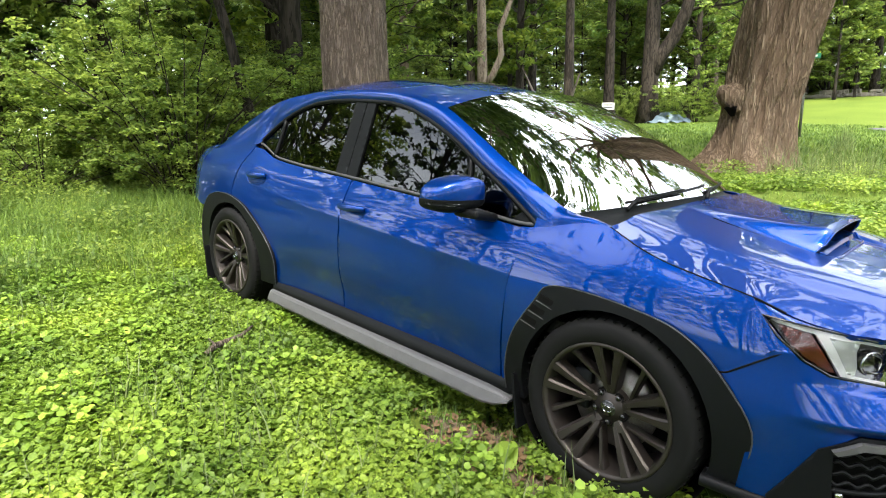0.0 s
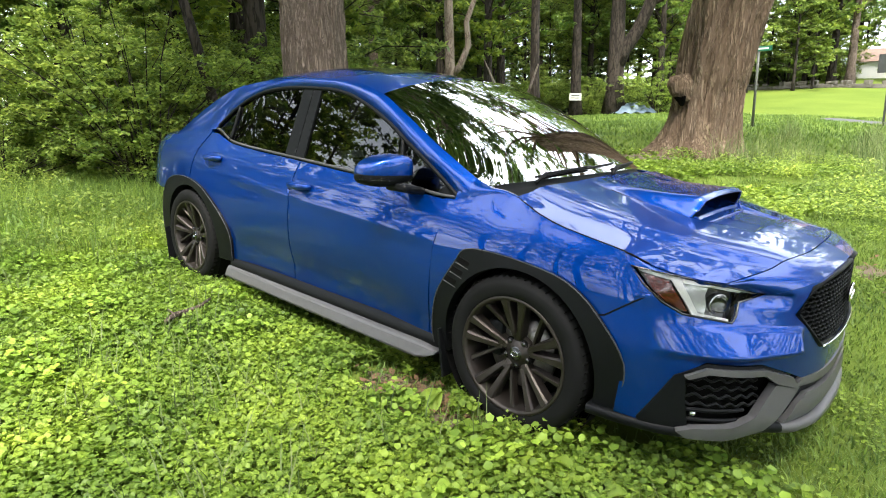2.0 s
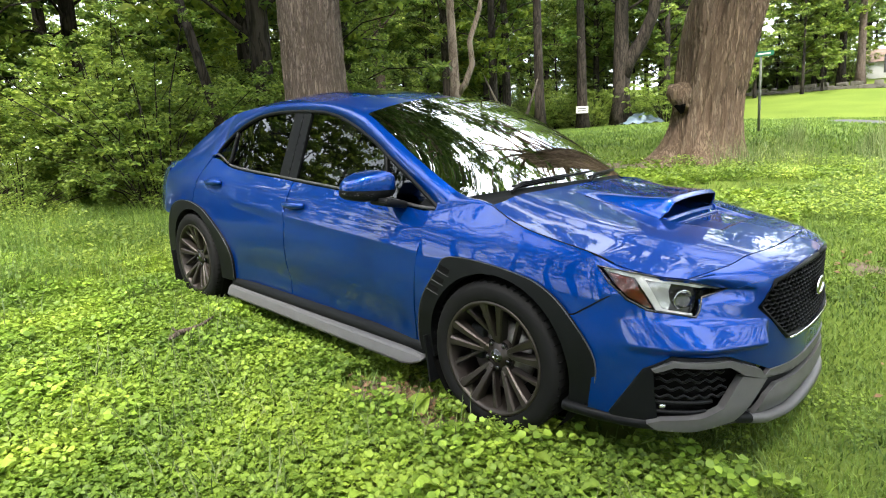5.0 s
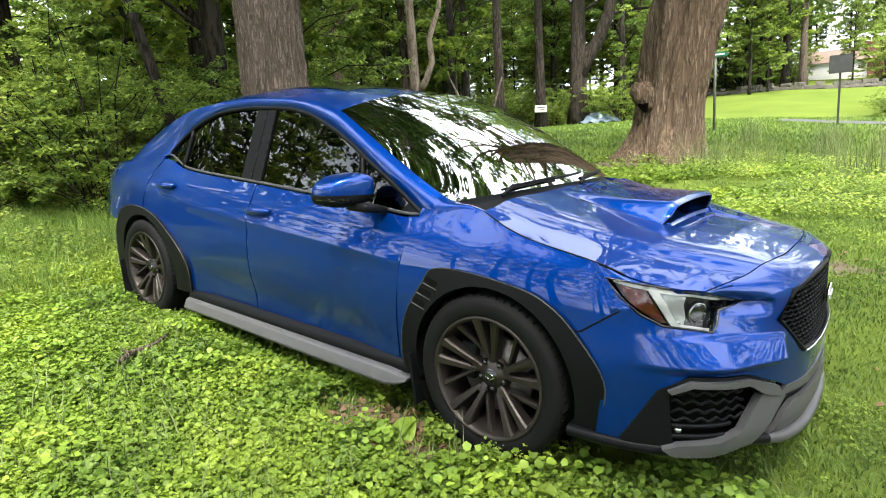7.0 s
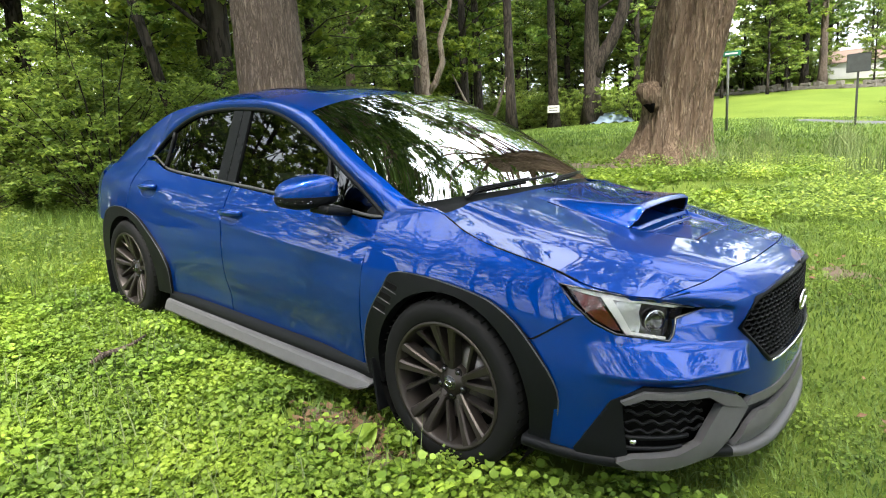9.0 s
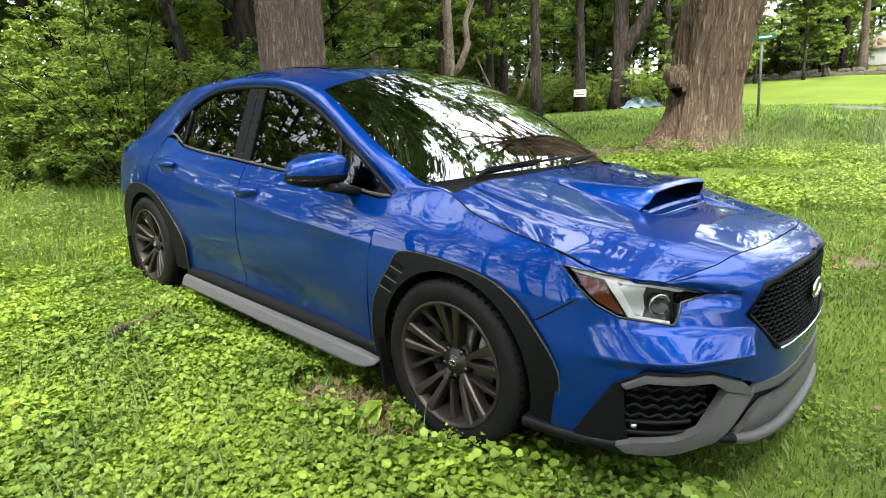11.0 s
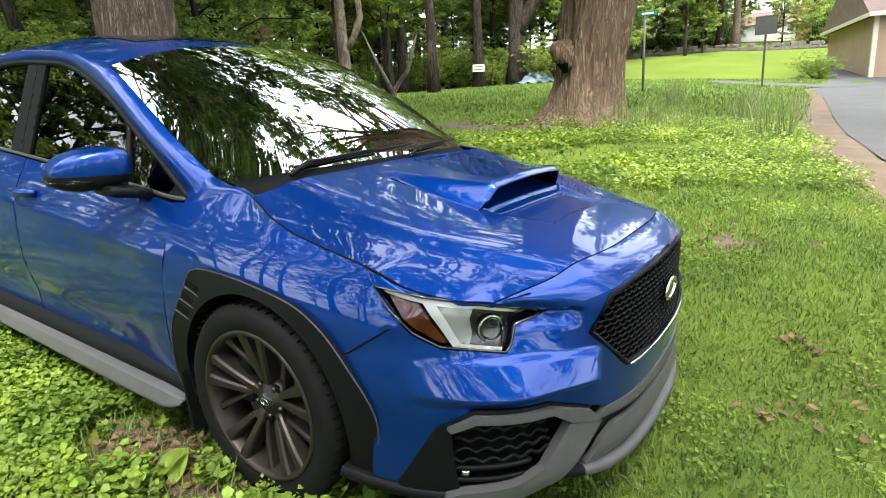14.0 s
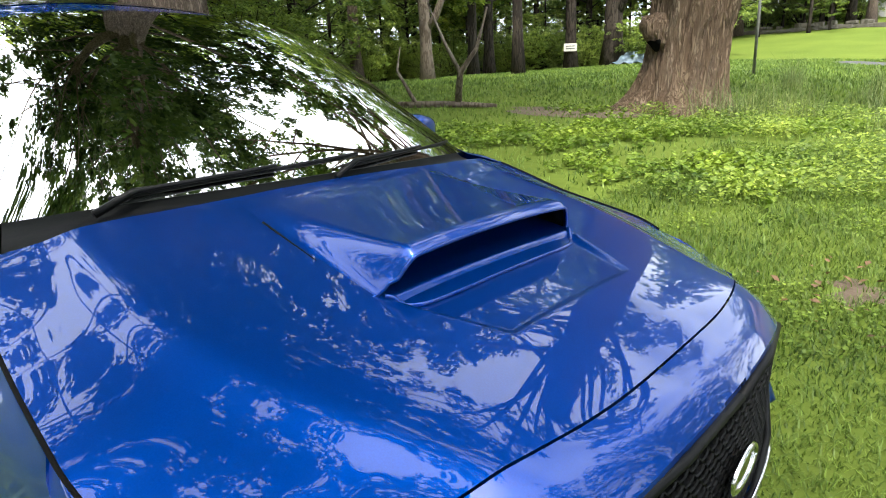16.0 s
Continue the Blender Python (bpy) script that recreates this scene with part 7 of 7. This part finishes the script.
mid_line, reach = way([p[:2] for p in DRIVE])(np.linspace(0, 1, 24)), np.interp(np.linspace(0, 1, 24), np.linspace(0, 1, 4), [p[2] for p in DRIVE])
side = np.gradient(mid_line, axis=0)
side = np.stack([-side[:, 1], side[:, 0]], 1) / np.linalg.norm(side, axis=1, keepdims=True)
P = np.stack([np.concatenate([mid_line + side * (reach * q)[:, None], ground_z(*(mid_line + side * (reach * q)[:, None]).T)[:, None] + 0.028], axis=1) for q in np.linspace(-1, 1, 6)], axis=1)
tagged(sheet("side_drive", P, ASPHALT, None, flip=True), "narrow grey asphalt drive crossing the meadow", "road", kind="structure")

post = new("sign_post")
part("pole", mesh_of("pole", *box(0, 0, 1.07, 0.06, 0.05, 2.24, 0.006), material("grey_steel_post", (0.05, 0.055, 0.05), rough=0.6, metal=0.5, scale=12), False), post)
part("sign_panel", mesh_of("sign_panel", *box(0, -0.045, 1.90, 0.60, 0.012, 0.54, 0.02), material("grey_sign_back", (0.05, 0.056, 0.055), rough=0.6, metal=0.2, scale=6), False), post, "dull grey back of a road sign")
tagged(post, "grey steel post carrying a road sign seen from behind", "sign")
post.matrix_world = pose(0.75, 19.4, gz(0.75, 19.4) - 0.05, 0, 0, 6)

thin = new("street_sign")
STEELG = material("galvanised_post", (0.16, 0.17, 0.15), rough=0.6, metal=0.4, scale=14)
part("pole", mesh_of("pole", *tube([(0, 0, -0.1), (0, 0, 1.1), (0, 0, 2.2)], [0.035, 0.035, 0.033], 10), STEELG), thin)
plate = part("name_plate", mesh_of("name_plate", *box(0.08, -0.04, 2.12, 0.46, 0.012, 0.13, 0.004), material("green_sign", (0.03, 0.22, 0.12), rough=0.4, scale=8), False), thin, "green street name plate")
part("lettering_bar", mesh_of("lettering_bar", *box(0.08, -0.049, 2.12, 0.30, 0.004, 0.04), material("white_lettering", (0.8, 0.8, 0.8), rough=0.5), False), plate)
tagged(thin, "thin metal post with a small green street sign", "sign")
thin.matrix_world = pose(-1.75, 15.0, gz(-1.75, 15.0) - 0.05, 0, 0, 8)

v, f = [], []
tarp = sheet("tarpaulin", np.array([[(1.1 * (i / 13 - 0.5) * 2, 0.8 * (j / 9 - 0.5) * 2, 0.55 * max(0, 1 - (abs(i / 13 - 0.5) * 2) ** 2.2) * max(0, 1 - (abs(j / 9 - 0.5) * 2) ** 3) + 0.06 * math.sin(i * 1.9 + j * 1.3)) for j in range(10)] for i in range(14)]), material("pale_blue_tarpaulin", (0.24, 0.31, 0.38), rough=0.6, scale=4, dark=(0.08, 0.14, 0.22), bump=0.02), None)
tagged(tarp, "crumpled pale blue tarpaulin heap at the wood's edge", "tarpaulin")
tarp.matrix_world = pose(-10.6, 27.6, gz(-10.6, 27.6) + 0.02, 0, 0, 20)

SIDING = material("tan_siding", (0.42, 0.30, 0.21), rough=0.8, scale=1.5, dark=(0.34, 0.24, 0.165), fine=30, bump=0.004)
TRIMW = material("cream_trim", (0.72, 0.66, 0.55), rough=0.6, scale=4, dark=(0.6, 0.54, 0.45))
ROOF = material("brown_shingle", (0.20, 0.14, 0.115), rough=0.9, scale=3, dark=(0.12, 0.085, 0.07), fine=60, bump=0.01)
P = np.array([[(-1.9 + 1.25 * q * math.cos(a), 7.0 + 0.75 * q * math.sin(a), 0) for q in np.linspace(0.02, 1, 6)] for a in np.linspace(0, 2 * math.pi, 30)])
P[..., 0] *= 1 + 0.05 * np.sin(P[..., 1] * 9)
P[..., 2] = ground_z(P[..., 0], P[..., 1]) + 0.035 - 0.03 * np.linspace(0, 1, 6)[None, :] ** 3
tagged(sheet("bare_patch", P, DIRT, None), "bare trodden soil by the old tree's roots", "dirt", kind="structure")
P = P - np.array((-1.9, 7.0, 0))
P2 = P.copy()
uneven = (1 + 0.28 * np.sin(3 * np.linspace(0, 2 * math.pi, 30) + 1) + 0.16 * np.sin(7 * np.linspace(0, 2 * math.pi, 30)))[:, None]
P2[..., 0], P2[..., 1] = 2.25 + P[..., 0] * 0.13 * uneven, 2.15 + P[..., 1] * 0.22 * uneven
P2[..., 2] = ground_z(P2[..., 0], P2[..., 1]) + 0.008 - 0.02 * np.linspace(0, 1, 6)[None, :] ** 3
tagged(sheet("bare_patch", P2, DIRT, None), "small bare patch in the lawn", "dirt", kind="structure")
P3 = P.copy()
P3[..., 0], P3[..., 1] = 0.93 + P[..., 0] * 0.30, -0.97 + P[..., 1] * 0.24
P3[..., 2] = ground_z(P3[..., 0], P3[..., 1]) + 0.024 - 0.03 * np.linspace(0, 1, 6)[None, :] ** 3
tagged(sheet("bare_patch", P3, DIRT, None), "bare soil with dead leaves by the front wheel", "dirt", kind="structure")
shed = new("tan_building")
part("wall", mesh_of("wall", *box(0, 0, 1.25, 7.0, 8.0, 2.6), SIDING, False), shed)
v = [(-3.8, -4.3, 2.5), (3.8, -4.3, 2.5), (3.8, 4.3, 2.5), (-3.8, 4.3, 2.5), (-3.8, 0, 4.9), (3.8, 0, 4.9)]
part("roof", mesh_of("roof", v, [(0, 1, 5, 4), (3, 4, 5, 2), (0, 4, 3), (1, 2, 5), (0, 3, 2, 1)], ROOF, False), shed)
part("corner_board", mesh_of("corner_board", *box(-3.5, -4.0, 1.25, 0.16, 0.16, 2.6, 0.01), TRIMW, False), shed)
part("fascia", mesh_of("fascia", *box(0, -4.33, 2.52, 7.7, 0.06, 0.16, 0.01), TRIMW, False), shed)
part("fascia", mesh_of("fascia", *box(-3.83, 0, 2.52, 0.06, 8.6, 0.16, 0.01), TRIMW, False), shed)
tagged(shed, "low tan building with a brown shingle roof and cream trim", "building")
shed.matrix_world = pose(6.4, 32.6, gz(4.0, 28) - 0.1, 0, 0, 12)

white = new("white_house")
part("wall", mesh_of("wall", *box(0.6, 0, 1.0, 4.2, 4, 2.2), material("white_siding", (0.66, 0.66, 0.65), rough=0.7, scale=1, dark=(0.56, 0.56, 0.55)), False), white)
part("gable_wall", mesh_of("gable_wall", *box(3.2, -0.5, 1.7, 1.4, 2.0, 3.4), material("rust_siding", (0.17, 0.07, 0.045), rough=0.8, scale=2), False), white, "rust-red gable")
v = [(-1.8, -2.2, 2.05), (3.0, -2.2, 2.05), (3.0, 2.2, 2.05), (-1.8, 2.2, 2.05), (-1.8, 0, 3.2), (3.0, 0, 3.2)]
part("roof", mesh_of("roof", v, [(0, 1, 5, 4), (3, 4, 5, 2), (0, 4, 3), (1, 2, 5), (0, 3, 2, 1)], ROOF, False), white)
tagged(white, "white house with a brown roof beyond the meadow", "house")
white.matrix_world = pose(-3.2, 55.0, gz(-3.2, 55) - 1.1, 0, 0, 5)

STONE = material("field_stone", (0.14, 0.13, 0.11), rough=0.95, scale=3, dark=(0.08, 0.07, 0.06), fine=24, bump=0.05)
rw = np.random.RandomState(12)
wall_pts = []
for k in range(150):
    x = -12 + 23 * k / 150
    y = 45.5 + 0.12 * x + 0.3 * math.sin(x)
    for r in range(1 + (rw.rand() < 0.45)):
        wall_pts.append(box(x, y, gz(x, y) + 0.10 + 0.24 * r, 0.22 + 0.16 * rw.rand(), 0.4, 0.16 + 0.16 * rw.rand(), 0.05, Matrix.Rotation(0.6 * rw.rand() - 0.3, 4, "Z") @ Matrix.Rotation(0.3 * rw.rand() - 0.15, 4, "Y")))
tagged(new("stone_wall", mesh_of("stone_wall", *join(wall_pts), STONE, False)), "low dry-stone wall along the top of the meadow", "wall", kind="stuff")
